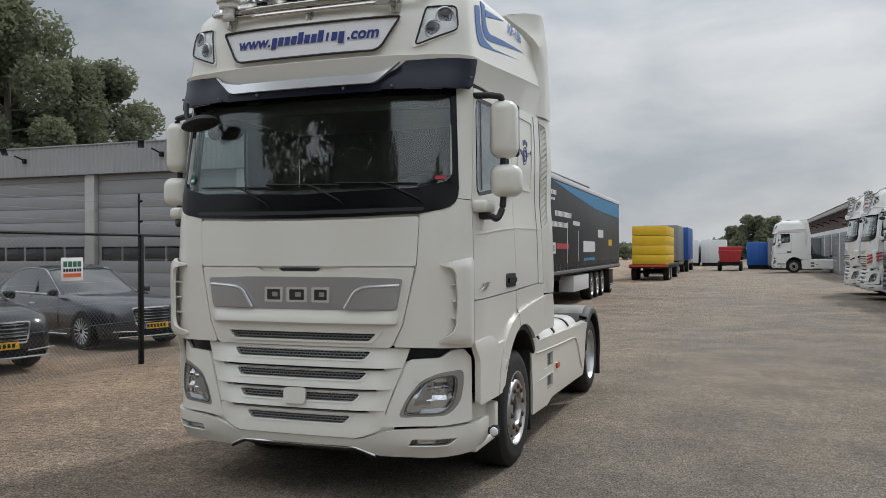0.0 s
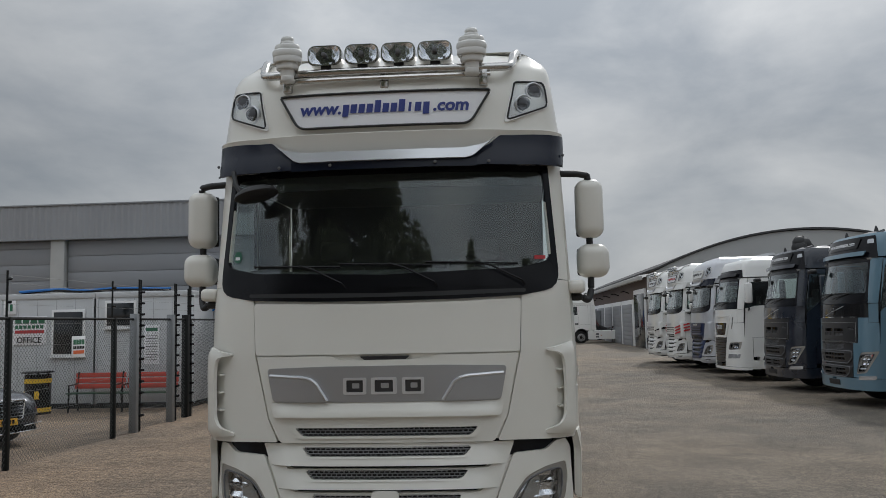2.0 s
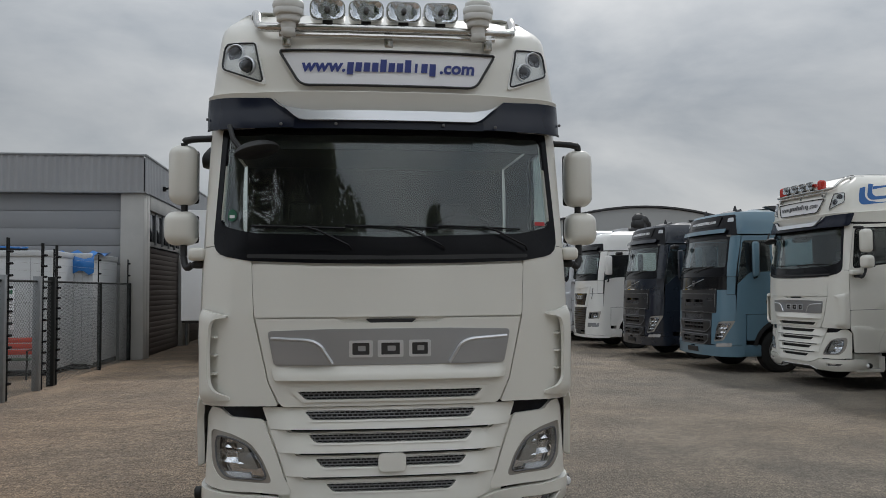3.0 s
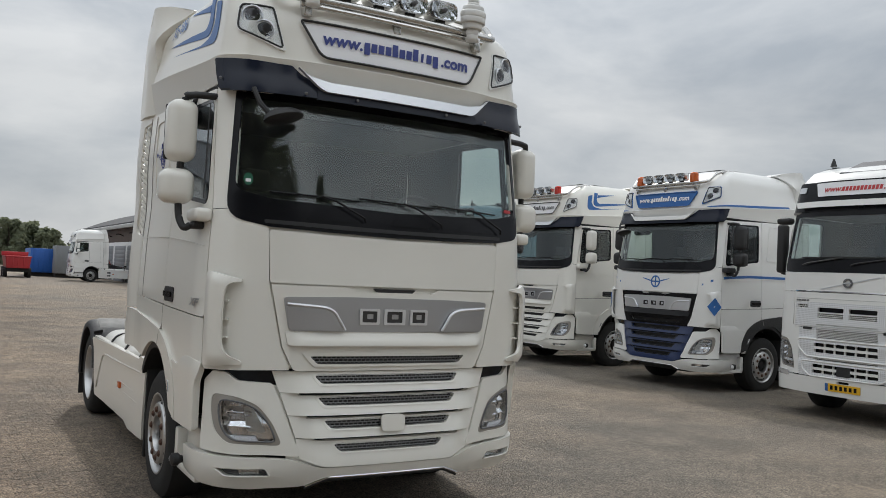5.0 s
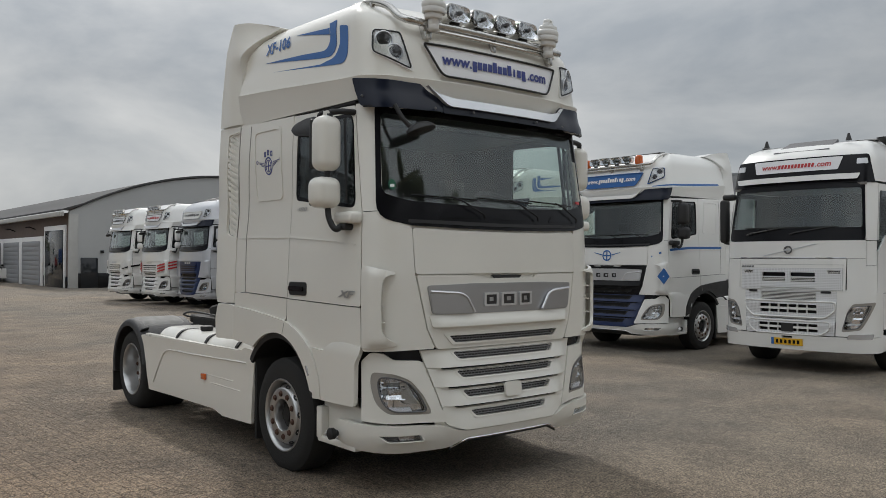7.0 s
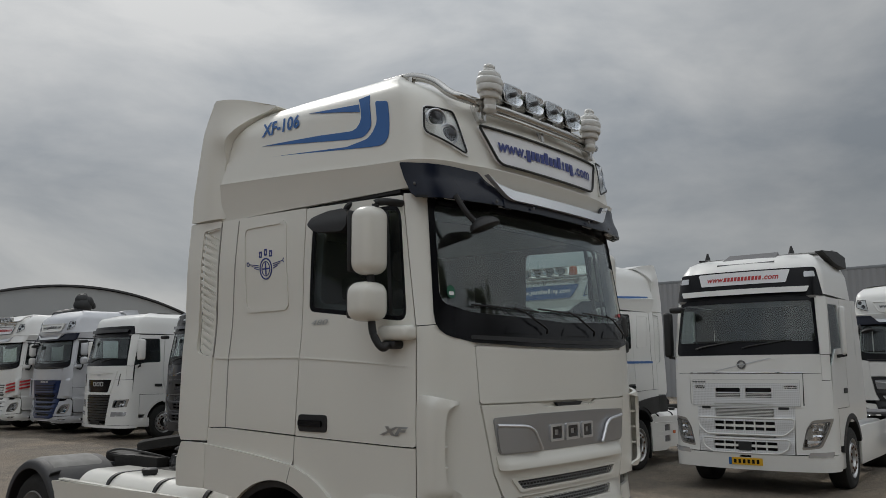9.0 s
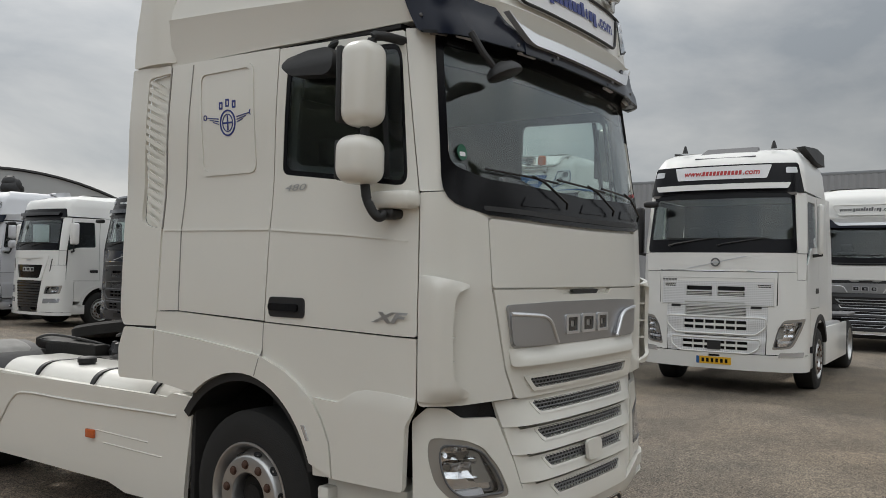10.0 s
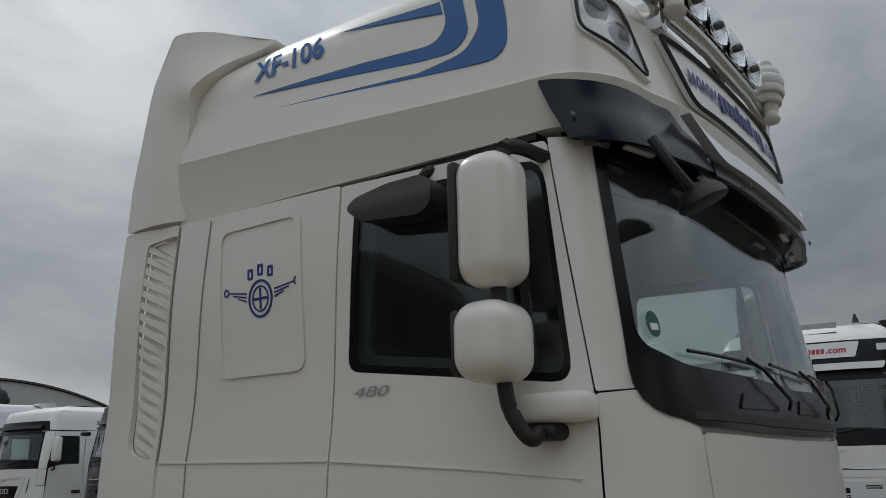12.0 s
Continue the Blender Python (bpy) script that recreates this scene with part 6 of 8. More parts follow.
        win = [(f + 0.025, 1.95 if kind == "steel" else 2.14, 0.03), (K(0.75, 2.2), 2.22, 0.05), (K(1.28, 2.3), 2.24, 0.05), (K(1.25, 2.95), 2.94, 0.06), (f + 0.12, 2.93, 0.06)]
        part("front_side", sheet(V, n([(1.17, 2.12, 0.01), (1.17, 1.735, 0.01), (1.35, 1.735, 0.01), (1.36, 2.12, 0.01)], s), (), 0.03, 0.004, 0.2), body, tr)
        dr = part("door", sheet(V, n(door, s), [n(win, s)], 0.03, 0.003, 0.2), body, tr)
        sg = part("side_window", sheet(V, n(win, s), (), 0.006, -0.008, 0.2), SIDEGLASS, dr)
        sg.visible_shadow = False
        part("door_handle", sheet(V, sided(rect(K(1.10, 1.6), 1.52, K(1.34, 1.6), 1.60, 0.02), s), (), 0.02, 0.012, 0.3), PLASTIC, dr)
        slp = [(K(1.42, 1.3), 1.05, 0.01), (K(2.28, 1.3), 1.05, 0.02), (K(2.28, 3), 3.08, 0.02), (K(1.42, 3), 3.06, 0.01)]
        sl = part("sleeper_side", sheet(V, n(slp, s), [n([(K(1.5, 2.4), 2.30, 0.03), (K(1.62, 2.4), 2.30, 0.03), (K(1.62, 2.9), 2.88, 0.03), (K(1.5, 2.9), 2.88, 0.03)], s)] if kind == "steel" else [], 0.03, 0.004, 0.2), body, tr)
        if kind == "steel":
            sw = part("sleeper_window", sheet(V, n([(K(1.5, 2.4), 2.30, 0.03), (K(1.62, 2.4), 2.30, 0.03), (K(1.62, 2.9), 2.88, 0.03), (K(1.5, 2.9), 2.88, 0.03)], s), (), 0.006, -0.006, 0.3), SIDEGLASS, sl)
            sw.visible_shadow = False
        arch = [(K(1.47 + 0.68 * math.cos(radians(t)), 1.0), 0.50 + 0.68 * math.sin(radians(t)), 0) for t in range(53, 158, 8)]
        lowp = [(f, 1.29, 0.01), (1.615, 1.28, 0), (1.615, 0.72, 0.02), (arch[-1][0] - 0.01, 0.72, 0)] + arch[::-1] + [(K(1.39, 1.2), 1.29, 0)]
        part("fender", sheet(V, n(lowp, s), (), 0.03, 0.006, 0.15), body, tr)
        ri, ro = 0.60, 0.69
        a1 = [(K(1.47 + ro * math.cos(radians(t)), 1.0), 0.5 + ro * math.sin(radians(t)), 0) for t in range(20, 172, 10)]
        a2 = [(K(1.47 + ri * math.cos(radians(t)), 1.0), 0.5 + ri * math.sin(radians(t)), 0) for t in range(20, 172, 10)]
        part("arch_lip", sheet(V, n(a1 + a2[::-1], s), (), 0.28, 0.02, 0.2), PLASTIC if kind == "steel" else body, tr)
        part("step", box(s * 0.95, 0.50, 0.36, s * 1.24, 0.98, 0.62, 0.02), body, tr)
        part("side_fairing", sheet(V, n([(K(2.30, 2), 1.05, 0.02), (K(2.72, 2), 1.05, 0.03), (K(2.66, 3), 3.10, 0.03), (K(2.30, 3), 3.08, 0.02)], s), (), 0.025, 0.004, 0.3), body, tr)
        mm = opt.get("mirror", body) if s < 0 else body
        slim = kind == "steel" and mm is not PLASTIC
        x0, x1 = sorted((s * 1.32, s * (1.41 if slim else 1.45 if mm is PLASTIC else 1.53)))
        mr = part("mirror_housing", box(x0, 0.74 if slim else 0.42, 2.12 if kind == "steel" else 2.30, x1, 0.90 if slim else 0.60, 2.90, 0.05, 3), mm, tr, "tall door mirror", angle=60)
        part("mirror_glass", box(x0 + 0.02, 0.90 if slim else 0.60, 2.20 if kind == "steel" else 2.34, x1 - 0.02, 0.904 if slim else 0.604, 2.86, 0.002), CHROME, mr)
        my = 0.82 if slim else 0.52
        part("mirror_arm", tube([(s * 1.22, my + 0.03, 2.10), (s * 1.38, my, 2.12), (s * 1.38, my, 2.3)], 0.03, 8), PLASTIC, mr)
        # chassis and wheels
        part("frame_rail", box(s * 0.33, 0.9, 0.72, s * 0.42, 6.0, 0.98, 0.006), GREASE, tr)
        wheel(tr, s * 1.255, 1.47, s)
        wheel(tr, s * 1.235, 5.2, s, w=0.64, rear=True)
        part("side_skirt", box(s * 1.20, 2.15, 0.32, s * 1.25, 4.55, 0.95, 0.015), body, tr)
        part("fuel_tank", box(s * 0.62, 2.2, 0.38, s * 1.19, 4.4, 0.97, 0.08, 3), ALU, tr, angle=60)
        part("mudguard", box(s * 0.60, 4.62, 1.03, s * 1.25, 5.80, 1.08, 0.02), GREYPL, tr)
    part("front_axle", tube([(-0.95, 1.47, 0.5), (0.95, 1.47, 0.5)], 0.07, 10), GREASE, tr)
    part("rear_axle", tube([(-0.7, 5.2, 0.51), (0.7, 5.2, 0.51)], 0.10, 10), GREASE, tr)
    part("engine_pan", box(-0.6, 0.4, 0.42, 0.6, 2.2, 1.15, 0.05), GREASE, tr)
    part("fifth_wheel", lathe([(1.1, 0.45), (1.17, 0.45), (1.18, 0.02)], 24, "z", (0, 4.7, 0)), GREASE, tr)
    # roof
    top = opt.get("top", 3.86)
    lv = [(3.08, 0), (3.2, 0), (3.35, 0), (3.48, 0.0), (3.58, 0.015), (top - 0.16, 0.08), (top - 0.07, 0.22), (top - 0.02, 0.45), (top, 0.75)]
    rings = []
    for z, sh in lv:
        r = ring_outline(V, min(z, 3.56), sh, 2.32)
        rings.append([Vector((p.x, p.y + sh * 1.1, z)) for p in r])
    part("roof", loft(rings), body, tr, angle=55)
    dark = [(-1.32, 3.06, 0.03), (1.32, 3.06, 0.03), (1.20, 3.52, 0.06), (-1.20, 3.52, 0.06)] if kind == "steel" else [(-1.25, 3.06, 0.03), (1.25, 3.06, 0.03), (1.18, 3.30, 0.05), (-1.18, 3.30, 0.05)]
    part("roof_front", sheet(V, fillet(dark), (), 0.02, 0.012, 0.12), opt.get("visor", BAND), tr, "dark roof front")
    part("visor_strip", sheet(V, fillet([(-0.98, 3.115, 0.02), (0.98, 3.115, 0.02), (1.02, 3.205, 0.02), (-1.02, 3.205, 0.02)]), (), 0.03, 0.09, 0.12), opt.get("strip", body), tr, "sun visor")
    if kind == "steel":
        sp = part("sign_panel", sheet(V, fillet([(-0.68, 3.285), (0.68, 3.285), (0.74, 3.495), (-0.74, 3.495)], 0.02), (), 0.01, 0.03, 0.12), opt.get("sign", SIGNWHITE), tr, "roof sign with web address")
        tc = opt.get("text", RED)
        part("writing", text_mesh("www.", 0.125, V, -0.58, 3.35, 0.036, 0.15, 0.003), tc, sp)
        part("writing", text_mesh(".com", 0.125, V, 0.33, 3.35, 0.036, 0.15, 0.003), tc, sp)
        for k in range(11):
            a = -0.29 + k * 0.056
            part("writing_bar", sheet(V, [(a, 3.35), (a + 0.040, 3.35), (a + 0.047, 3.416), (a + 0.007, 3.416)], (), 0.003, 0.036, 0.5), tc, sp)
        for s in (1, -1):
            part("roof_lamp", sheet(V, n([(0.95, 3.36, 0.02), (1.17, 3.36, 0.02), (1.15, 3.45, 0.02), (0.95, 3.45, 0.02)], s), (), 0.02, 0.022, 0.2), SILVER, tr)
        hat = [(-0.47, 0.50, top - 0.205), (0.47, 0.50, top - 0.205), (0.41, 1.02, top + 0.012), (-0.41, 1.02, top + 0.012)]
        part("roof_hatch", raw([Vector(p) for p in hat] + [Vector(p) + Vector((0, 0.06, -0.09)) for p in hat], [(0, 1, 2, 3), (7, 6, 5, 4), (0, 4, 5, 1), (1, 5, 6, 2), (2, 6, 7, 3), (3, 7, 4, 0)]), GREYPL, tr, "tinted roof hatch")
        for s in (1, -1):
            vent = [(s * 1.05, 1.25, top + 0.01), (s * 1.13, 1.95, top + 0.05), (s * 1.18, 2.30, top - 0.02), (s * 1.19, 2.30, top - 0.22), (s * 1.16, 1.75, top - 0.20)]
            part("roof_vent", raw([Vector(p) for p in vent] + [Vector(p) - Vector((s * 0.12, 0, 0.01)) for p in vent], [(0, 1, 2, 3, 4), (9, 8, 7, 6, 5)] + [(i, (i + 1) % 5, (i + 1) % 5 + 5, i + 5) for i in range(5)]), PLASTIC, tr, "dark side vent on the roof")
        part("roof_wing", box(-1.08, 1.90, top + 0.055, 1.08, 2.35, top + 0.080, 0.010), PALESEAM, tr)
        for x in (-0.85, 0.85):
            part("horn", lathe([(0, 0.05), (0.07, 0.03), (0.12, 0.015)], 12, "z", (x * 0.82, 0.72, top - 0.07)), PLASTIC, tr)
    # interior
    it = part("interior", box(-1.12, 2.05, 1.2, 1.12, 2.2, 3.05, 0.02), INTERIOR, tr)
    part("dashboard", box(-1.02, 0.28, 1.8, 1.02, 0.75, 2.36, 0.06, 3), INTERIOR, it)
    part("cab_floor", box(-1.12, 0.2, 1.16, 1.12, 2.2, 1.22), INTERIOR, it)
    part("headliner", box(-1.1, 0.35, 3.02, 1.1, 2.2, 3.06), HEADLINER, it)
    for s in (1, -1):
        part("side_trim", sheet(V, fillet(sided([(1.42, 1.25, 0.02), (K(2.2, 2), 1.25, 0.02), (K(2.2, 3), 3.02, 0.02), (1.50, 3.0, 0.02)], s)), [fillet(sided([(1.46, 2.24, 0.03), (K(1.27, 2.3), 2.25, 0.05), (K(1.24, 2.95), 2.93, 0.06), (1.52, 2.92, 0.06)], s))], 0.02, -0.045, 0.2), INTERIOR, it)
    for x in (-0.6, 0.6):
        part("seat_back", box(x - 0.25, 1.40, 1.6, x + 0.25, 1.55, 2.6, 0.06, 3), SEATM, it)
    part("front_mirror", box(-1.14, -0.05, 2.85, -0.92, 0.12, 2.95, 0.04, 3), PLASTIC, tr, angle=60)
    pl = part("number_plate", sheet(V, rect(-0.26, 0.43, 0.26, 0.54, 0.01), (), 0.008, 0.032, 0.3), opt.get("plate", PLASTIC), tr, "number plate")
    if opt.get("plate"):
        part("plate_band", sheet(V, rect(-0.26, 0.43, -0.215, 0.54, 0.006), (), 0.004, 0.036, 0.3), BLUE, pl)
        for k in range(6):
            part("plate_bar", sheet(V, rect(-0.18 + k * 0.07, 0.455, -0.14 + k * 0.07, 0.515, 0.004), (), 0.003, 0.035, 0.3), GLOSSBLACK, pl)
    return tr


cab_over("tractor_unit", "white tractor unit with mesh front and red web address", (8.27, 1.97, 0), -87, WHITE, WHITE, "steel", {"plate": YELLOW, "mirror": PLASTIC})
cab_over("tractor_unit", "light blue tractor unit with dark grille parked in a row", (7.85, 13.12, 0), -88, SKYBLUE, DARKGRILLE, "steel", {"strip": SKYBLUE, "nose": GLOSSBLACK, "sign": GLOSSBLACK, "text": SIGNWHITE, "top": 3.7})
cab_over("tractor_unit", "dark navy tractor unit with dark grille parked in a row", (7.72, 16.9, 0), -88, NAVY, DARKGRILLE, "steel", {"strip": NAVY, "sign": GLOSSBLACK, "text": SIGNWHITE, "top": 3.7})
cab_over("tractor_unit", "white tractor unit with black grille parked in a row", (7.37, 20.90, 0), -89, WHITE, GLOSSBLACK, "arched", {"strip": DARKGRILLE, "top": 3.75})


# ---- warehouse, office cabins, fence and cars on the west side ----
CLAD = mat("grey_corrugated_cladding", (0.305, 0.311, 0.323), 0.5, metal=0.2, var=0.10, scale=0.7, bump=0.1)
DOORGREY = mat("grey_sectional_door", (0.256, 0.262, 0.275), 0.5, var=0.08, scale=0.8)
CONCRETE = mat("pale_concrete", (0.40, 0.395, 0.38), 0.8, var=0.15, scale=1.8, bump=0.3, bscale=40)
PLINTH = mat("grey_plinth_panels", (0.244, 0.250, 0.256), 0.7, var=0.12, scale=1.2)
DARKWIN = mat("dark_window_glass", (0.015, 0.017, 0.02), 0.08, var=0.1)
BROWND = mat("brown_roller_door", (0.055, 0.042, 0.036), 0.6, var=0.2, scale=2)
CABIN = mat("light_grey_cabin_panel", (0.512, 0.525, 0.537), 0.55, var=0.08, scale=1.2)
WHITEFR = mat("white_window_frame", (0.72, 0.72, 0.72), 0.4, var=0.03)
GALV = mat("galvanised_steel", (0.27, 0.28, 0.29), 0.45, metal=0.7, var=0.2, scale=9)
FENCEBLK = mat("black_coated_steel", (0.008, 0.009, 0.009), 0.6, var=0.2, spec=0.25)
WIRE = mat("dark_green_wire", (0.075, 0.08, 0.078), 0.5, var=0.2)
TARP = mat("blue_tarpaulin", (0.015, 0.14, 0.42), 0.45, var=0.25, scale=5, bump=0.6, bscale=8)
BENCHRED = mat("orange_red_plastic", (0.55, 0.055, 0.03), 0.45, var=0.1)
BENCHGRN = mat("dark_green_paint", (0.015, 0.06, 0.03), 0.5, var=0.15)
GREENTXT = mat("green_lettering", (0.02, 0.14, 0.07), 0.5)
ORANGETXT = mat("orange_band", (0.62, 0.12, 0.03), 0.5)


def corrugated(x0, x1, z0, z1, y, pitch=0.2, depth=0.035, axis="x", flip=1):
    """A sheet of trapezoid corrugations along x (or y)."""
    verts, faces = [], []
    n = int(abs(x1 - x0) / (pitch / 4))
    for i in range(n + 1):
        u = x0 + (x1 - x0) * i / n
        d = (0, 0, depth, depth)[i % 4] * -flip
        for z in (z0, z1):
            verts.append((u, y + d, z) if axis == "x" else (y - d, u, z))
    for i in range(n):
        faces.append((i * 2, i * 2 + 2, i * 2 + 3, i * 2 + 1))
    return raw(verts, faces)


W = tagged(new("warehouse"), "grey industrial hall with sectional doors and corrugated fascia", "building", "", "")
WY, WX = 18.45, -5.85
W.scale = (0.992, 0.998, 0.978)
part("back_volume", box(-40, WY + 0.35, 0, WX - 0.3, 46, 5.7), PLINTH, W)
part("roof", box(-40.1, WY + 0.05, 5.72, WX - 0.05, 46, 5.80, 0.01), GALV, W)
part("fascia", corrugated(-40, WX, 4.77, 5.80, WY - 0.02), CLAD, W, "corrugated grey fascia")
part("fascia_side", corrugated(WY, 46, 4.77, 5.80, WX + 0.02, axis="y"), CLAD, W, "corrugated grey fascia")
part("fascia_trim", box(-40, WY - 0.08, 5.79, WX + 0.08, WY - 0.0, 5.85, 0.01), GALV, W)
part("fascia_trim", box(WX, WY, 5.79, WX + 0.08, 46, 5.85, 0.01), GALV, W)
part("fascia_soffit", box(-40, WY - 0.07, 4.73, WX + 0.06, WY + 0.3, 4.775, 0.005), GALV, W)
for k in range(6):
    px = -6.27 - 6.45 * k + (0.0 if k else 0.0)
    wid = 0.44 if k else 0.44
    part("pillar", box(px - 0.22, WY + 0.02, 0, px + 0.22 + (0.2 if k == 0 else 0), WY + 0.40, 4.74, 0.015), CONCRETE, W, "pale concrete pillar")
    a, b = px - 6.45 + 0.22, px - 0.22
    door = part("sectional_door", box(a + 0.02, WY + 0.22, 2.72 if k == 0 else 0.1, b - 0.02, WY + 0.30, 4.74, 0.004), DOORGREY, W, "grey sectional door")
    z = 2.75 if k == 0 else 0.12
    while z < 4.7:
        h = min(0.50, 4.72 - z)
        if k and 1.4 < z < 1.62:
            cols = 6
            for c in range(cols):
                u0, u1 = a + 0.15 + (b - a - 0.3) * c / cols, a + 0.15 + (b - a - 0.3) * (c + 1) / cols
                wn_ = part("door_window", box(u0 + 0.04, WY + 0.19, 1.54, u1 - 0.04, WY + 0.225, 2.08, 0.008), DARKWIN, door, "dark door window")
                part("window_frame", box(u0 + 0.005, WY + 0.195, 1.50, u1 - 0.005, WY + 0.221, 2.12, 0.006), WHITEFR if c % 1 else GALV, door)
        else:
            part("door_section", box(a + 0.03, WY + 0.19, z, b - 0.03, WY + 0.225, z + h - 0.012, 0.008), DOORGREY, door)
        z += 0.50 if not (k and 1.1 < z < 1.2) else 0.42
        if k and 1.5 < z < 1.56:
            z = 1.5
    if k == 0:
        part("plinth_wall", box(a, WY + 0.2, 0, b, WY + 0.33, 2.70, 0.01), PLINTH, W, "grey plinth panels")
part("side_frame", box(WX - 0.32, WY + 0.42, 0, WX + 0.0, WY + 0.75, 4.74, 0.01), CONCRETE, W)
part("side_lintel", box(WX - 0.3, WY + 0.75, 4.32, WX + 0.01, 46, 4.74, 0.01), CONCRETE, W)
for k in range(4):
    y0 = WY + 0.80 + 6.2 * k
    d = part("roller_door", box(WX - 0.25, y0, 0, WX - 0.15, y0 + 4.9, 3.26, 0.01), BROWND, W, "brown roller door")
    for i in range(20):
        part("door_slat", box(WX - 0.152, y0 + 0.02, 0.05 + i * 0.16, WX - 0.13, y0 + 4.88, 0.05 + i * 0.16 + 0.15, 0.006), BROWND, d)
    fr = part("upper_window", box(WX - 0.28, y0, 3.28, WX - 0.10, y0 + 4.9, 4.32, 0.01), CONCRETE, W, "row of panes over the door")
    for i in range(5):
        part("pane", box(WX - 0.11, y0 + 0.12 + i * 0.95, 3.42, WX - 0.09, y0 + 0.98 + i * 0.95, 4.24, 0.006), DARKWIN, fr)
        part("mullion", box(WX - 0.10, y0 + 0.02 + i * 0.95, 3.34, WX - 0.04, y0 + 0.10 + i * 0.95, 4.30, 0.008), GALV, fr)
    part("side_pillar", box(WX - 0.3, y0 + 4.9, 0, WX + 0.02, y0 + 6.2, 4.32, 0.015), CONCRETE, W)
    part("down_pipe", tube([(WX + 0.08, y0 + 5.3, 0), (WX + 0.08, y0 + 5.3, 4.7)], 0.05, 10), GALV, W)
for lx, ly in ((-15.9, 0), (-22.1, 0), (-28.3, 0)):
    lm = part("flood_lamp", box(lx - 0.07, WY - 0.16, 5.24, lx + 0.07, WY - 0.02, 5.42, 0.02), GLOSSBLACK, W, "black wall flood lamp")
    part("lamp_arm", tube([(lx, WY - 0.1, 5.36), (lx - 0.22, WY - 0.35, 5.52)], 0.03, 8), GLOSSBLACK, lm)
    part("lamp_head", box(-0.11, -0.28, -0.04, 0.11, 0.28, 0.04, 0.03, 3, m=pose(lx - 0.45, WY - 0.60, 5.66, -18, 0, 40)), GLOSSBLACK, lm)
lm = part("flood_lamp", box(WX + 0.02, 20.6, 5.05, WX + 0.14, 20.75, 5.2, 0.02), GLOSSBLACK, W, "black wall flood lamp")
part("lamp_arm", tube(curve_pts([(WX + 0.1, 20.68, 5.12), (WX + 0.6, 20.5, 5.25), (WX + 1.1, 20.3, 5.35)], 4), 0.035, 8), GLOSSBLACK, lm)


def cabin(x0, x1, y0, label):
    c = thing("office_cabin", label, "cabin", "office cabins", at=((x0 + x1) / 2, y0, 0))
    w = (x1 - x0) / 2
    part("body", box(-w, 0, 0.12, w, 2.4, 2.72, 0.02), CABIN, c, "light grey panel walls")
    part("roof_edge", box(-w - 0.02, -0.03, 2.70, w + 0.02, 2.43, 2.84, 0.02), CABIN, c)
    part("base_beam", box(-w, -0.01, 0.0, w, 2.4, 0.13, 0.01), GLOSSBLACK, c)
    for x in (-w, w):
        part("corner_post", box(x - 0.06, -0.02, 0.1, x + 0.06, 0.06, 2.74, 0.015), CABIN, c)
    for i in range(1, 5):
        part("panel_joint", box(-w + 2 * w * i / 5 - 0.004, -0.004, 0.14, -w + 2 * w * i / 5 + 0.004, 0.004, 2.68), GALV, c)
    return c


def cabin_window(c, x0, x1, z0, z1):
    wf = part("window", box(x0, -0.05, z0, x1, 0.02, z1, 0.012), WHITEFR, c, "white framed window")
    part("pane", box(x0 + 0.06, -0.056, z0 + 0.06, x1 - 0.06, -0.045, z1 - 0.06, 0.003), DARKWIN, wf)
    part("sill", box(x0 - 0.03, -0.09, z0 - 0.04, x1 + 0.03, 0.0, z0, 0.008), WHITEFR, wf)
    return wf


c1 = cabin(-11.80, -9.35, 14.38, "light grey office cabin with window and office sign")
cabin_window(c1, -10.58 + 10.725, -9.72 + 10.725, 1.28, 2.43)
sg = part("office_sign", box(-11.60 + 10.725, -0.03, 1.58, -10.72 + 10.725, 0.0, 2.28, 0.005), SIGNWHITE, c1, "white office sign")
part("writing", text_mesh("OFFICE", 0.20, lambda a, z, o=0: Vector((a, -0.034, z)), -11.16 + 10.725, 1.63, 0, 0, 0.004, "CENTER"), GLOSSBLACK, sg, "black lettering")
for k in range(4):
    part("sign_bar", box(-0.80 + k * 0.20, -0.036, 2.10, -0.64 + k * 0.20, -0.03, 2.24), GREENTXT, sg)
part("sign_band", box(-0.80, -0.036, 1.86, -0.05, -0.03, 1.94), RED, sg)
for k in range(7):
    part("sign_bar", box(-0.80 + k * 0.108, -0.036, 1.98, -0.72 + k * 0.108, -0.03, 2.06), GREENTXT, sg)
nb = part("number_board", box(-11.84 + 10.725, -0.03, 2.34, -11.52 + 10.725, 0.0, 2.68, 0.005), SIGNWHITE, c1, "small white number board")
for k in range(2):
    part("number_bar", box(-1.06 + k * 0.11, -0.036, 2.42, -0.99 + k * 0.11, -0.03, 2.60), GREENTXT, nb)
c2 = cabin(-9.31, -6.87, 14.38, "light grey office cabin with high window and notice")
cabin_window(c2, -9.22 + 8.24, -8.42 + 8.24, 1.95, 2.62)
nt = part("notice", box(-8.22 + 8.24, -0.02, 1.05, -7.84 + 8.24, 0.0, 2.0, 0.004), SIGNWHITE, c2, "white notice sheet")
for k in range(10):
    part("notice_line", box(0.06, -0.026, 1.15 + k * 0.065, 0.36, -0.02, 1.165 + k * 0.065), GREYPL, nt)
part("notice_head", box(0.06, -0.026, 1.86, 0.36, -0.02, 1.94), GREENTXT, nt)
c3 = cabin(-7.47, -6.47, 15.86, "grey storage cabin under a blue tarpaulin")
tb = bmesh.new()
rng = random.Random(4)
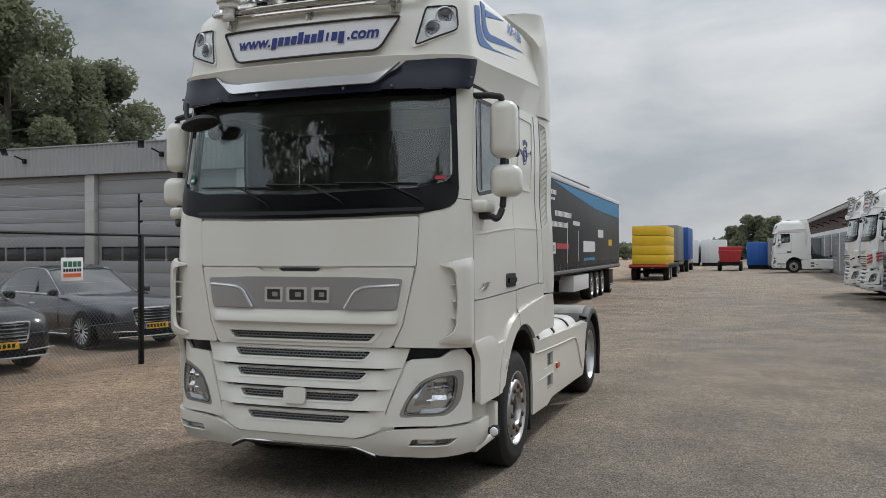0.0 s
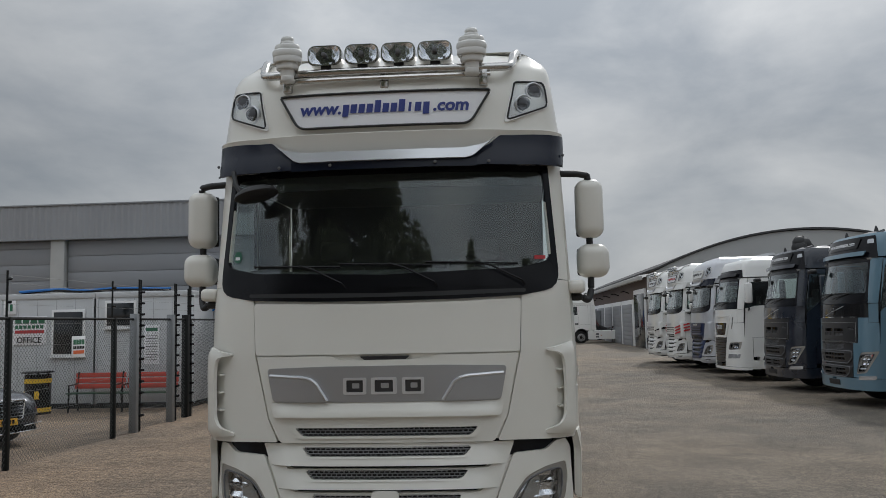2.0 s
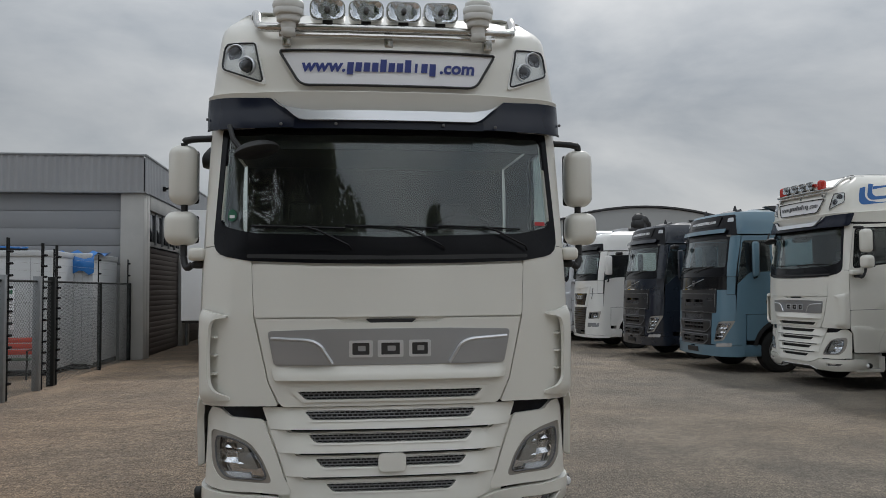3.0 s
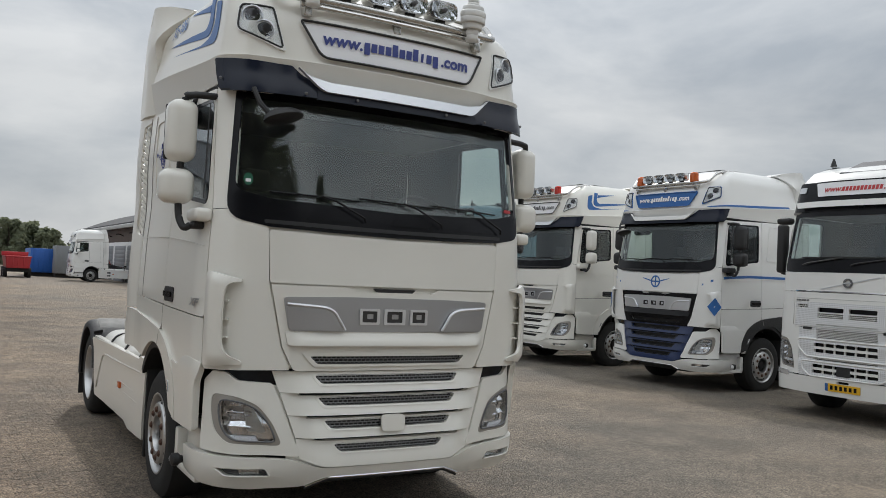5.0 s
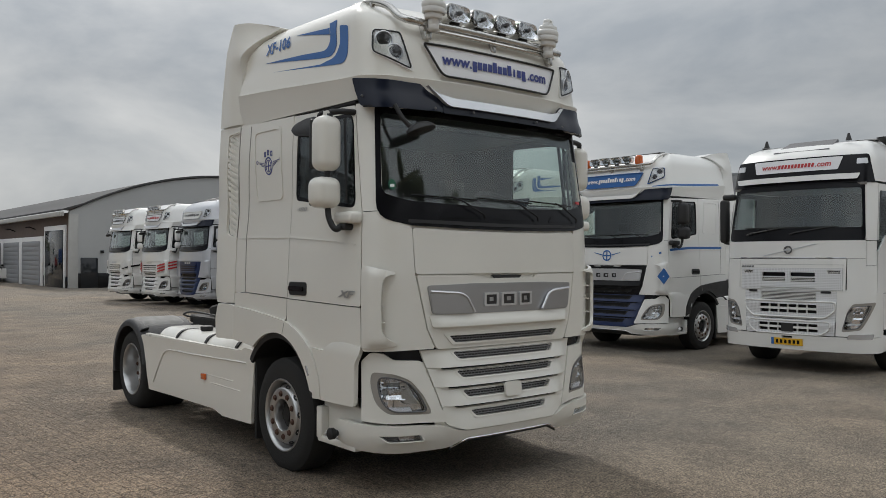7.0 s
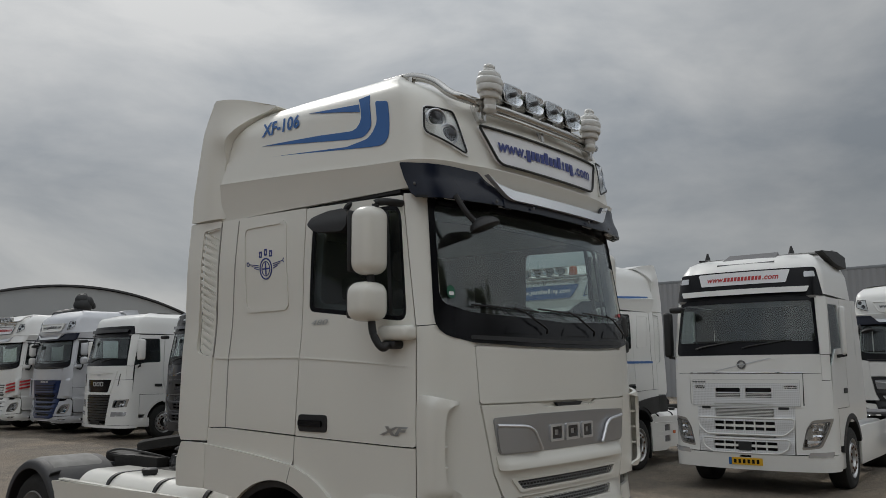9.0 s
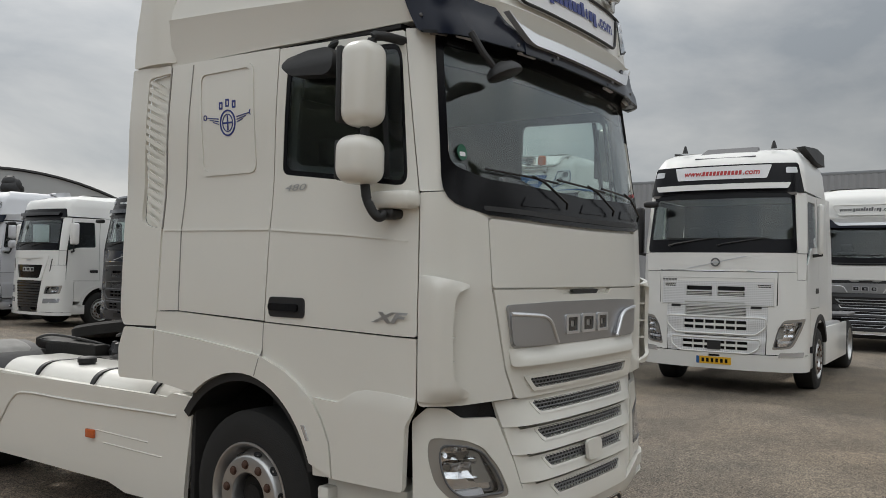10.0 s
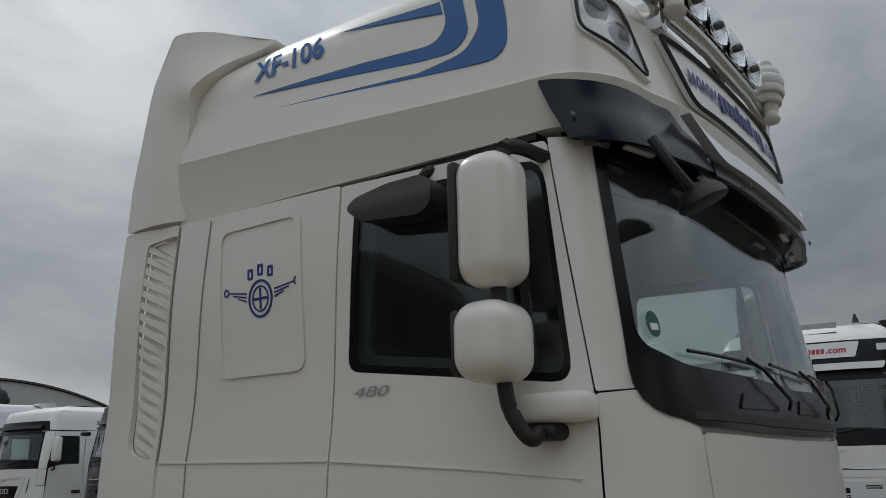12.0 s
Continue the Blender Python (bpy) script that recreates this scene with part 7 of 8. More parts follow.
gv = [[tb.verts.new((-7.65 + 1.2 * i / 10, 15.9 + (0.0 if j < 3 else 0.3 * (j - 2)), 2.36 + 0.17 * min(j, 3) + (0.05 * math.sin(i * 1.9 + j) + rng.uniform(-0.03, 0.03)))) for i in range(11)] for j in range(8)]
for j in range(7):
    for i in range(10):
        tb.faces.new((gv[j][i], gv[j][i + 1], gv[j + 1][i + 1], gv[j + 1][i]))
tarp = tagged(new("tarpaulin"), "crumpled blue tarpaulin on a cabin roof", "tarpaulin")
part("cloth", tb, TARP, tarp, angle=80)
tarp.location = (0.08, -0.13, 0.0)
stp = thing("cable_roll", "blue and black cables lying on the cabin roof", "cable", at=(0.14, -0.12, 0))
for k, (m_, z_) in enumerate(((TARP, 2.90), (RUBBER, 2.87))):
    part("cable", tube(curve_pts([(-11.5, 14.6 + 0.1 * k, z_ + 0.0), (-10.6, 14.7, z_ + 0.05), (-9.8, 14.55, z_), (-9.0, 14.65, z_ + 0.04), (-7.6, 14.6, z_)], 6), 0.035, 6), m_, stp)

# oil drum bin and benches
br = thing("drum_bin", "black oil drum with yellow bands used as a bin", "bin", at=(-10.08, 13.2, 0))
part("drum", lathe([(0.0, 0.27), (0.02, 0.29), (0.30, 0.285), (0.31, 0.295), (0.32, 0.285), (0.60, 0.285), (0.61, 0.295), (0.62, 0.285), (0.90, 0.29), (0.92, 0.27), (0.91, 0.02)], 32, "z"), GLOSSBLACK, br)
for z0 in (0.06, 0.72):
    part("band", lathe([(z0, 0.291), (z0 + 0.10, 0.291)], 32, "z"), GOLD, br, "yellow band")
for k in range(2):
    m_ = pose(0, 0, 0, 0, 0, -50 + 75 * k)
    part("drum_label", box(-0.05, -0.296, 0.36, 0.05, -0.288, 0.54, 0.004, m=m_), GOLD, br)
lid = part("lid", lathe([(0.95, 0.36), (0.97, 0.36), (0.985, 0.33), (0.99, 0.02)], 32, "z"), GLOSSBLACK, br)
for k in range(3):
    t_ = 2.1 * k
    part("lid_leg", box(-0.015, -0.015, 0.90, 0.015, 0.015, 0.96, m=pose(0.24 * math.cos(t_), 0.24 * math.sin(t_), 0)), GLOSSBLACK, br)


def bench(x, y):
    b = thing("bench", "bench with orange-red back and dark green seat", "bench", "benches before the cabins", at=(x, y, 0))
    for k in range(3):
        part("back_slat", box(-0.62, 0.22 + 0.03 * k, 0.52 + 0.13 * k, 0.62, 0.25 + 0.03 * k, 0.63 + 0.13 * k, 0.01), BENCHRED, b, "orange-red slat")
    for k in range(3):
        part("seat_slat", box(-0.62, -0.20 + 0.14 * k, 0.42, 0.62, -0.08 + 0.14 * k, 0.45, 0.008), BENCHGRN, b)
    for x_ in (-0.55, 0.55):
        part("leg", tube([(x_, -0.2, 0), (x_, -0.17, 0.42), (x_, 0.2, 0.42), (x_, 0.30, 0.92)], 0.022, 6), GLOSSBLACK, b)
        part("rear_leg", tube([(x_, 0.26, 0), (x_, 0.18, 0.42)], 0.022, 6), GLOSSBLACK, b)
        part("arm_rest", tube([(x_, -0.17, 0.42), (x_, -0.18, 0.62), (x_, 0.24, 0.64)], 0.02, 6), GLOSSBLACK, b)
    return b


bench(-8.92, 13.62)
bench(-7.62, 13.62)

# chain-link fence
FX = -6.15
fence = tagged(new("fence"), "black chain-link fence with electric wires on thin poles", "fence")
POSTS = (-6.9, -3.75, -0.6, 2.55, 5.70, 8.85, 12.40, 15.55, 18.35)
for y in POSTS:
    po = part("post", box(FX - 0.035, y - 0.035, 0, FX + 0.035, y + 0.035, 2.12, 0.008), FENCEBLK, fence)
    part("thin_pole", tube([(FX - 0.06, y + 0.03, 0.0), (FX - 0.06, y + 0.03, 2.78)], 0.016, 6), FENCEBLK, po)
    for k in range(8):
        part("insulator", lathe([(0, 0.022), (0.05, 0.022), (0.06, 0.012)], 8, "x", (FX - 0.05, y + 0.03, 0.35 + 0.33 * k)), GLOSSBLACK, po)
for a, b in zip(POSTS, POSTS[1:]):
    part("top_rail", tube([(FX, a, 2.10), (FX, b, 2.10)], 0.021, 8), FENCEBLK, fence)
    bm = bmesh.new()
    k = a - 2.1
    while k < b:
        for d in (1, -1):
            u0, v0, u1, v1 = k, 0.03, k + 2.07, 2.10
            if u0 < a:
                v0 += a - u0
                u0 = a
            if u1 > b:
                v1 -= u1 - b
                u1 = b
            if d < 0:
                v0, v1 = 2.13 - v0, 2.13 - v1
            if u1 - u0 > 0.02:
                tube([(FX + 0.006 * d, u0, v0), (FX + 0.006 * d, u1, v1)], 0.0023, 3, bm, False)
        k += 0.078
    part("chain_link", bm, WIRE, fence, "diamond wire netting", "stuff")
wires = bmesh.new()
for z in (0.38, 0.71, 1.04, 1.37, 1.70, 2.03, 2.30, 2.45, 2.60, 2.72):
    tube([(FX - 0.07, POSTS[0], z), (FX - 0.07, POSTS[-1], z)], 0.002, 4, wires, False)
part("electric_wire", wires, mat("dull_wire", (0.22, 0.22, 0.22), 0.6, metal=0.4), fence, "thin grey wires", "stuff")
gate = tagged(new("gate_posts"), "grey square gate posts with black insulator poles", "gate")
for y, h in ((9.65, 2.2), (11.35, 2.2), (12.15, 2.2)):
    gp = part("post", box(FX - 0.07, y - 0.06, 0, FX + 0.07, y + 0.06, h, 0.01), GALV if y != 12.15 else FENCEBLK, gate)
    for dy in (0.12, 0.2):
        pl = part("thin_pole", tube([(FX + 0.03, y + dy, 0.0), (FX + 0.03, y + dy, 2.85)], 0.016, 6), FENCEBLK, gp)
        for k in range(12):
            part("insulator", lathe([(-0.01, 0.022), (0.07, 0.022), (0.08, 0.01)], 8, "x", (FX + 0.03, y + dy, 0.3 + 0.21 * k)), GLOSSBLACK, pl)
for y, z in ((4.19, 1.58), (7.555, 1.65)):
    sb = thing("fence_sign", "white dealer sign with green bars on the fence", "sign", "signs on the fence", at=(FX + 0.03, y, z))
    part("board", box(-0.004, -0.21, -0.17, 0.004, 0.21, 0.17, 0.002), SIGNWHITE, sb)
    for k in range(4):
        part("sign_bar", box(0.004, -0.17 + k * 0.09, 0.035, 0.007, -0.098 + k * 0.09, 0.115), GREENTXT, sb)
    for k in range(7):
        part("sign_bar", box(0.004, -0.17 + k * 0.051, -0.035, 0.007, -0.134 + k * 0.051, 0.010), FENCEBLK, sb)
    part("sign_band", box(0.004, -0.17, -0.115, 0.007, 0.17, -0.06), ORANGETXT, sb)

# parked cars
CARGREY = mat("dark_grey_metallic", (0.050, 0.053, 0.064), 0.22, metal=0.6, coat=1.0, var=0.06)
CARBLACK = mat("black_metallic", (0.012, 0.013, 0.015), 0.22, metal=0.3, coat=0.8, var=0.06)
CARGLASS = mat("car_window", (0.012, 0.014, 0.016), 0.03, var=0.05, coat=1.0, spec=0.9)


def car(label, at, turn, paint, length, tall, hood, suv):
    c = thing("car", label, "car", "cars behind the fence", at=at, turn=turn)
    L, Wd = length, 0.93
    # y, half width, sill, shoulder height
    st = [(0.0, 0.62, 0.32, 0.62 * hood), (0.06, 0.76, 0.24, 0.74 * hood), (0.25, 0.86, 0.20, 0.84 * hood), (0.7, 0.91, 0.20, 0.93 * hood), (1.5, Wd, 0.20, 1.0 * hood), (2.6, Wd, 0.20, 1.02 * hood), (3.8, Wd, 0.20, 1.04 * hood), (L - 0.5, 0.88, 0.24, 1.03 * hood), (L - 0.1, 0.80, 0.30, 0.95 * hood), (L, 0.68, 0.36, 0.80 * hood)]
    rings = []
    for y, w, zb, zs in st:
        half_ = [(0.0, zb), (w * 0.92, zb), (w, zb + 0.10), (w * 1.02, (zb + zs) / 2), (w * 0.985, zs - 0.12), (w * 0.93, zs - 0.03), (w * 0.70, zs + 0.01), (0.0, zs + 0.035)]
        rings.append([Vector((x, y, z)) for x, z in half_] + [Vector((-x, y, z)) for x, z in reversed(half_[1:-1])])
    part("body", loft(rings), paint, c, angle=50)
    roof_st = [(1.42, 0.70, 0), (2.15, 0.60, 0.85), (2.6, 0.58, 1.0), (3.4, 0.57, 0.98), (L - 0.6, 0.56, 0.80), (L - 0.25, 0.62, 0.0)] if suv else [(1.80, 0.74, 0), (2.58, 0.66, 0.88), (2.95, 0.65, 1.0), (3.6, 0.64, 0.97), (L - 1.05, 0.62, 0.76), (L - 0.42, 0.66, 0.0)]
    rr = []
    for y, w, k in roof_st:
        z0, z1 = 0.98 * hood, 0.98 * hood + (tall - 0.98 * hood) * max(k, 0.03)
        rr.append([Vector((-0.80, y, z0)), Vector((-w - 0.02, y, z1 - 0.04)), Vector((-w * 0.7, y, z1)), Vector((w * 0.7, y, z1)), Vector((w + 0.02, y, z1 - 0.04)), Vector((0.80, y, z0))])
    part("greenhouse", loft(rr), CARGLASS, c, "car windows", angle=30)
    rf = [[v + Vector((0, 0, 0.012)) for v in ring[1:5]] + [v - Vector((0, 0, 0.02)) for v in reversed(ring[1:5])] for ring in rr[1:5]]
    part("roof", loft(rf), paint, c, angle=50)
    for s in (1, -1):
        for (y, w, k), (y2, w2, k2) in zip(roof_st[:2], roof_st[1:2]):
            part("pillar", tube([(s * 0.79, y + 0.05, 0.99 * hood), (s * (w2 + 0.02), y2, rr[1][1].z)], 0.022, 6), paint, c)
        part("pillar", tube([(s * 0.81, 2.85, 1.0 * hood), (s * 0.60, 2.95, rr[2][1].z)], 0.03, 6), GLOSSBLACK, c)
        part("window_trim", tube([(s * 0.875, roof_st[0][0] + 0.1, 0.995 * hood), (s * 0.88, 3.0, 1.01 * hood), (s * 0.87, L - 1.0, 1.01 * hood)], 0.012, 6), CHROME, c)
        part("window_trim", tube(curve_pts([(s * 0.80, roof_st[0][0] + 0.12, 1.0 * hood)] + [(s * (roof_st[q][1] + 0.035), roof_st[q][0] + 0.02, rr[q][1].z - 0.01) for q in (1, 2, 3, 4)] + [(s * 0.83, roof_st[5][0] - 0.1, 1.02 * hood)], 4), 0.008, 6), CHROME, c)
        for y in (0.92, L - 1.05):
            ty = part("tyre", lathe([(s * 0.70, 0.20), (s * 0.70, 0.33), (s * 0.74, 0.345), (s * 0.93, 0.345), (s * 0.962, 0.33), (s * 0.962, 0.265), (s * 0.945, 0.25)], 36, "x", (0, y, 0.345), closed=True), RUBBER, c)
            rimb = part("rim", lathe([(s * 0.94, 0.255), (s * 0.955, 0.255), (s * 0.953, 0.24), (s * 0.915, 0.225), (s * 0.91, 0.01)], 32, "x", (0, y, 0.345)), GREYPL, ty)
            for k in range(16):
                t_ = 2 * math.pi * k / 16
                part("spoke", tube([(s * 0.945, y + 0.05 * math.cos(t_), 0.345 + 0.05 * math.sin(t_)), (s * 0.95, y + 0.24 * math.cos(t_ + 0.1), 0.345 + 0.24 * math.sin(t_ + 0.1))], 0.012, 5), SILVER, ty)
            # black disc on the uncut body side, painted shade of the wheel arch
            ring_ = [(y + 0.395 * math.cos(radians(q)), 0.335 + 0.395 * math.sin(radians(q))) for q in range(-20, 201, 10)]
            part("wheel_well_disc", sheet(lambda a, z, o=0.0: Vector((s * (0.944 + o), a, z)), ring_, (), 0.06, 0.0, 0.3), GLOSSBLACK, c)
        hl = part("headlamp", sheet(lambda a, z, o=0.0: Vector((a, 0.10 + 0.45 * max(0, abs(a) - 0.45) ** 1.3 - o + (z - 0.6) * 0.25, z)), fillet(sided([(0.47, 0.60), (0.80, 0.66), (0.84, 0.76), (0.52, 0.72)], s), 0.03), (), 0.03, 0.03, 0.08), LENS, c, "car headlamp")
        part("lamp_bed", sheet(lambda a, z, o=0.0: Vector((a, 0.10 + 0.45 * max(0, abs(a) - 0.45) ** 1.3 - o + (z - 0.6) * 0.25, z)), fillet(sided([(0.48, 0.61), (0.79, 0.67), (0.83, 0.75), (0.53, 0.71)], s), 0.03), (), 0.01, 0.012, 0.08), SILVER, hl)
        part("door_mirror", box(min(s * 0.92, s * 1.10), 1.75, 0.98 * hood, max(s * 0.92, s * 1.10), 1.90, 1.12 * hood, 0.04, 3), paint, c, angle=60)
        for y in (1.75, 2.85, 3.85):
            part("door_joint", tube([(s * 0.945, y, 0.30), (s * 0.955, y, 0.6), (s * 0.90, y + 0.05, 0.97 * hood)], 0.006, 4), GLOSSBLACK, c)
    gf = lambda a, z, o=0.0: Vector((a, 0.02 + 0.12 * a * a - o + (z - 0.6) * 0.1, z))
    gr = part("grille", sheet(gf, fillet([(-0.40, 0.47), (0.40, 0.47), (0.46, 0.78), (-0.46, 0.78)], 0.05), (), 0.03, 0.03, 0.1), GLOSSBLACK, c, "chrome-barred grille")
    for k in range(5):
        part("grille_bar", sheet(gf, [(-0.41, 0.51 + k * 0.055), (0.41, 0.51 + k * 0.055), (0.42, 0.528 + k * 0.055), (-0.42, 0.528 + k * 0.055)], (), 0.02, 0.045, 0.15), CHROME, gr)
    ed = fillet([(-0.40, 0.47), (0.40, 0.47), (0.46, 0.78), (-0.46, 0.78)], 0.05)
    part("grille_frame", tube([gf(a, z, 0.04) for a, z in ed + ed[:1]], 0.016, 6, caps=False), CHROME, gr)
    part("lower_intake", sheet(gf, fillet([(-0.72, 0.26), (0.72, 0.26), (0.68, 0.36), (-0.68, 0.36)], 0.03), (), 0.02, 0.03, 0.12), GLOSSBLACK, c)
    for s in (1, -1):
        part("bumper_blade", tube([gf(s * (0.40 + 0.44 * i / 6), 0.35 + 0.02 * i / 6, 0.05) for i in range(7)], 0.011, 6), CHROME, c)
        part("sill_trim", tube([(s * 0.93, 1.45, 0.27), (s * 0.94, 2.6, 0.25), (s * 0.93, L - 1.6, 0.27)], 0.012, 6), CHROME, c)
        for y in (2.62, 3.70):
            part("door_pull", box(min(s * 0.93, s * 0.965), y, 0.80 * hood, max(s * 0.93, s * 0.965), y + 0.20, 0.83 * hood, 0.01), CHROME, c)
    part("intake_trim", tube([gf(-0.74 + 1.48 * i / 10, 0.255, 0.045) for i in range(11)], 0.012, 6), CHROME, c)
    pl = part("number_plate", sheet(gf, rect(-0.26, 0.385, 0.26, 0.495, 0.01), (), 0.01, 0.07, 0.2), YELLOW, c, "yellow number plate")
    for k in range(6):
        part("plate_bar", sheet(gf, rect(-0.20 + k * 0.07, 0.41, -0.155 + k * 0.07, 0.47, 0.004), (), 0.003, 0.073, 0.3), GLOSSBLACK, pl)
    part("plate_band", sheet(gf, rect(-0.26, 0.385, -0.22, 0.495, 0.005), (), 0.003, 0.073, 0.3), BLUE, pl)
    return c


car("dark grey metallic saloon parked behind the fence", (-7.42, 7.60, 0), 73, CARGREY, 5.15, 1.56, 1.01, False)
car("black estate car with yellow plate parked behind the fence", (-7.25, 3.95, 0), 73, CARBLACK, 4.9, 1.62, 1.06, True)


# ---- trailers and far things ----
BLACKCURTAIN = mat("black_trailer_curtain", (0.016, 0.017, 0.019), 0.5, var=0.2, scale=1.5, bump=0.2, bscale=12)
CURTBLUE = mat("blue_curtain_print", (0.04, 0.22, 0.42), 0.5, var=0.15)
TRLWHITE = mat("white_trailer_panel", (0.66, 0.67, 0.68), 0.45, var=0.06)
REDP = mat("red_tipper_paint", (0.38, 0.02, 0.025), 0.45, var=0.15)
BLUEBOX = mat("blue_container_paint", (0.012, 0.09, 0.35), 0.5, var=0.12)
GREYBOX = mat("grey_curtain", (0.20, 0.21, 0.215), 0.6, var=0.1)
BRICK = mat("brown_brickwork", (0.115, 0.085, 0.073), 0.85, var=0.25, scale=3, bump=0.4, bscale=30)
GABLE = mat("grey_render_gable", (0.38, 0.385, 0.385), 0.8, var=0.08, scale=0.4)
ROOFM = mat("dark_roofing", (0.055, 0.055, 0.057), 0.8, var=0.2, scale=1)

tl = thing("semi_trailer", "curtain-sided semi-trailer with black printed curtain and white front", "trailer", at=(-4.49, 16.83, 0), turn=0.8)
TL = 16.2
part("front_wall", box(0.0, 0.0, 1.12, 2.55, 0.06, 3.98, 0.02), TRLWHITE, tl, "white front wall")
part("roof", box(0, 0, 3.94, 2.55, TL, 4.02, 0.02), TRLWHITE, tl)
part("floor_frame", box(0.02, 0.02, 1.05, 2.53, TL, 1.28, 0.02), GREASE, tl)
cur = part("curtain", box(2.50, 0.12, 1.28, 2.54, TL - 0.1, 3.90, 0.01), BLACKCURTAIN, tl, "black printed curtain")
part("curtain", box(0.01, 0.12, 1.28, 0.05, TL - 0.1, 3.90, 0.01), BLACKCURTAIN, tl)
part("top_rail", box(2.49, 0.0, 3.86, 2.56, TL, 3.99, 0.01), TRLWHITE, tl)
flatx = lambda a, z, o=0.0: Vector((2.543 + o, a, z))
part("curtain_print", sheet(flatx, [(0.8, 3.83), (TL - 0.3, 3.83), (TL - 0.3, 3.25), (9.0, 3.35), (4.0, 3.62)], (), 0.003, 0.004, 3), CURTBLUE, cur, "blue printed band")
for y, z, w, h, m_ in ((0.55, 3.35, 0.16, 0.32, RED), (0.78, 3.42, 0.6, 0.13, SIGNWHITE), (0.78, 3.26, 0.5, 0.07, SIGNWHITE), (1.3, 2.82, 2.6, 0.16, SIGNWHITE), (0.9, 2.50, 2.4, 0.15, SIGNWHITE), (4.2, 2.62, 1.3, 0.14, SIGNWHITE), (0.6, 1.72, 0.75, 0.32, SIGNWHITE), (0.66, 1.78, 0.63, 0.2, RED), (1.5, 1.86, 2.0, 0.16, RED), (6.2, 1.75, 2.6, 0.38, SIGNWHITE), (6.3, 1.45, 2.4, 0.10, CURTBLUE), (9.6, 2.30, 1.4, 0.30, SIGNWHITE), (12.5, 2.0, 1.0, 0.25, GOLD), (3.2, 1.40, 0.05, 1.3, SIGNWHITE), (5.2, 1.45, 0.05, 1.0, SIGNWHITE)):
    if h < 0.2 and w > 0.4 and m_ is SIGNWHITE:
        k, u = 0, y
        while u < y + w:
            part("print_bar", box(2.545, u, z, 2.551, u + 0.13, z + h), m_, cur)
            u += 0.19
    else:
        part("print_bar", box(2.545, y, z, 2.551, y + w, z + h), m_, cur)
for k in range(28):
    part("curtain_strap", box(2.545, 0.3 + k * 0.57, 1.18, 2.556, 0.34 + k * 0.57, 1.42), GREYPL, tl)
part("side_rail", box(2.50, 0, 1.10, 2.56, TL, 1.20, 0.01), GALV, tl)
for x in (0.55, 2.0):
    part("chassis_beam", box(x - 0.06, 0.4, 0.85, x + 0.06, TL, 1.06, 0.01), GREASE, tl)
for y in (8.4, 9.75, 11.1):
    for s, x in ((1, 2.50), (-1, 0.05)):
        wheel(tl, x, y, s, 0.52, 0.38)
    part("axle", tube([(0.3, y, 0.52), (2.2, y, 0.52)], 0.08, 8), GREASE, tl)
for x in (0.5, 2.05):
    part("landing_leg", box(x - 0.07, 2.1, 0.05, x + 0.07, 2.25, 1.05, 0.01), GREASE, tl)
    part("leg_foot", box(x - 0.14, 2.02, 0.0, x + 0.14, 2.33, 0.05, 0.01), GREASE, tl)
part("pallet_box", box(2.0, 4.6, 0.45, 2.5, 7.6, 0.98, 0.02), TRLWHITE, tl)
part("rear_wheel_guard", box(2.0, 13.0, 0.4, 2.5, 14.2, 1.0, 0.03), GREASE, tl)
for y in (13.6,):
    for s, x in ((1, 2.5), (-1, 0.05)):
        wheel(tl, x, y, s, 0.51, 0.34)

yt = thing("flat_trailer", "flat trailer loaded with stacked yellow formwork boards", "trailer", at=(-2.04, 44.3, 0))
part("bed", box(-1.12, 0, 0.72, 1.12, 9, 0.94, 0.02), GREASE, yt)
part("bed_edge", box(-1.14, -0.02, 0.80, 1.14, 0.06, 0.93, 0.01), BENCHRED, yt)
for k in range(4):
    part("yellow_board", box(-0.97, 0.3, 0.95 + k * 0.57, 0.97, 6.5, 1.50 + k * 0.57, 0.02), GOLD, yt, "yellow stacked panel")
for y in (1.2, 2.5, 7.5):
    for s in (1, -1):
        wheel(yt, s * 1.10, y, s, 0.48, 0.34)
    part("axle", tube([(-1, y, 0.48), (1, y, 0.48)], 0.07, 8), GREASE, yt)
for k, (x, y, m_) in enumerate(((-2.55, 57.5, GREYBOX), (-2.2, 64.0, BLUEBOX))):
    qq = thing("lorry", "parked lorry seen from behind in the far yard", "truck", "lorries in the far yard", at=(x, y, 0))
    part("box_body", box(-1.25, 0, 1.0, 1.25, 6.5, 3.6, 0.03), m_, qq)
    part("chassis", box(-0.5, 0, 0.6, 0.5, 8, 1.0, 0.02), GREASE, qq)
    part("cab", box(-1.2, 6.7, 0.6, 1.2, 8.6, 3.3, 0.15, 3), WHITE, qq)
    for yy in (1.5, 7.6):
        for s in (1, -1):
            wheel(qq, s * 1.2, yy, s, 0.48, 0.32)

rd = thing("tipper_trailer", "red tipper seen from behind", "trailer", at=(2.16, 68.0, 0))
part("tipper_body", raw([(-0.80, 0, 0.75), (0.80, 0, 0.75), (0.92, 0, 1.65), (-0.92, 0, 1.65), (-0.80, 4.5, 0.75), (0.80, 4.5, 0.75), (0.92, 4.5, 1.65), (-0.92, 4.5, 1.65)], [(0, 1, 2, 3), (7, 6, 5, 4), (0, 4, 5, 1), (1, 5, 6, 2), (2, 6, 7, 3), (3, 7, 4, 0)]), REDP, rd)
part("top_rail", box(-0.95, -0.04, 1.60, 0.95, 4.54, 1.70, 0.02), REDP, rd)
for k in range(5):
    part("rib", box(-0.82 + k * 0.39, -0.06, 0.78, -0.74 + k * 0.39, 0.0, 1.62, 0.01), REDP, rd)
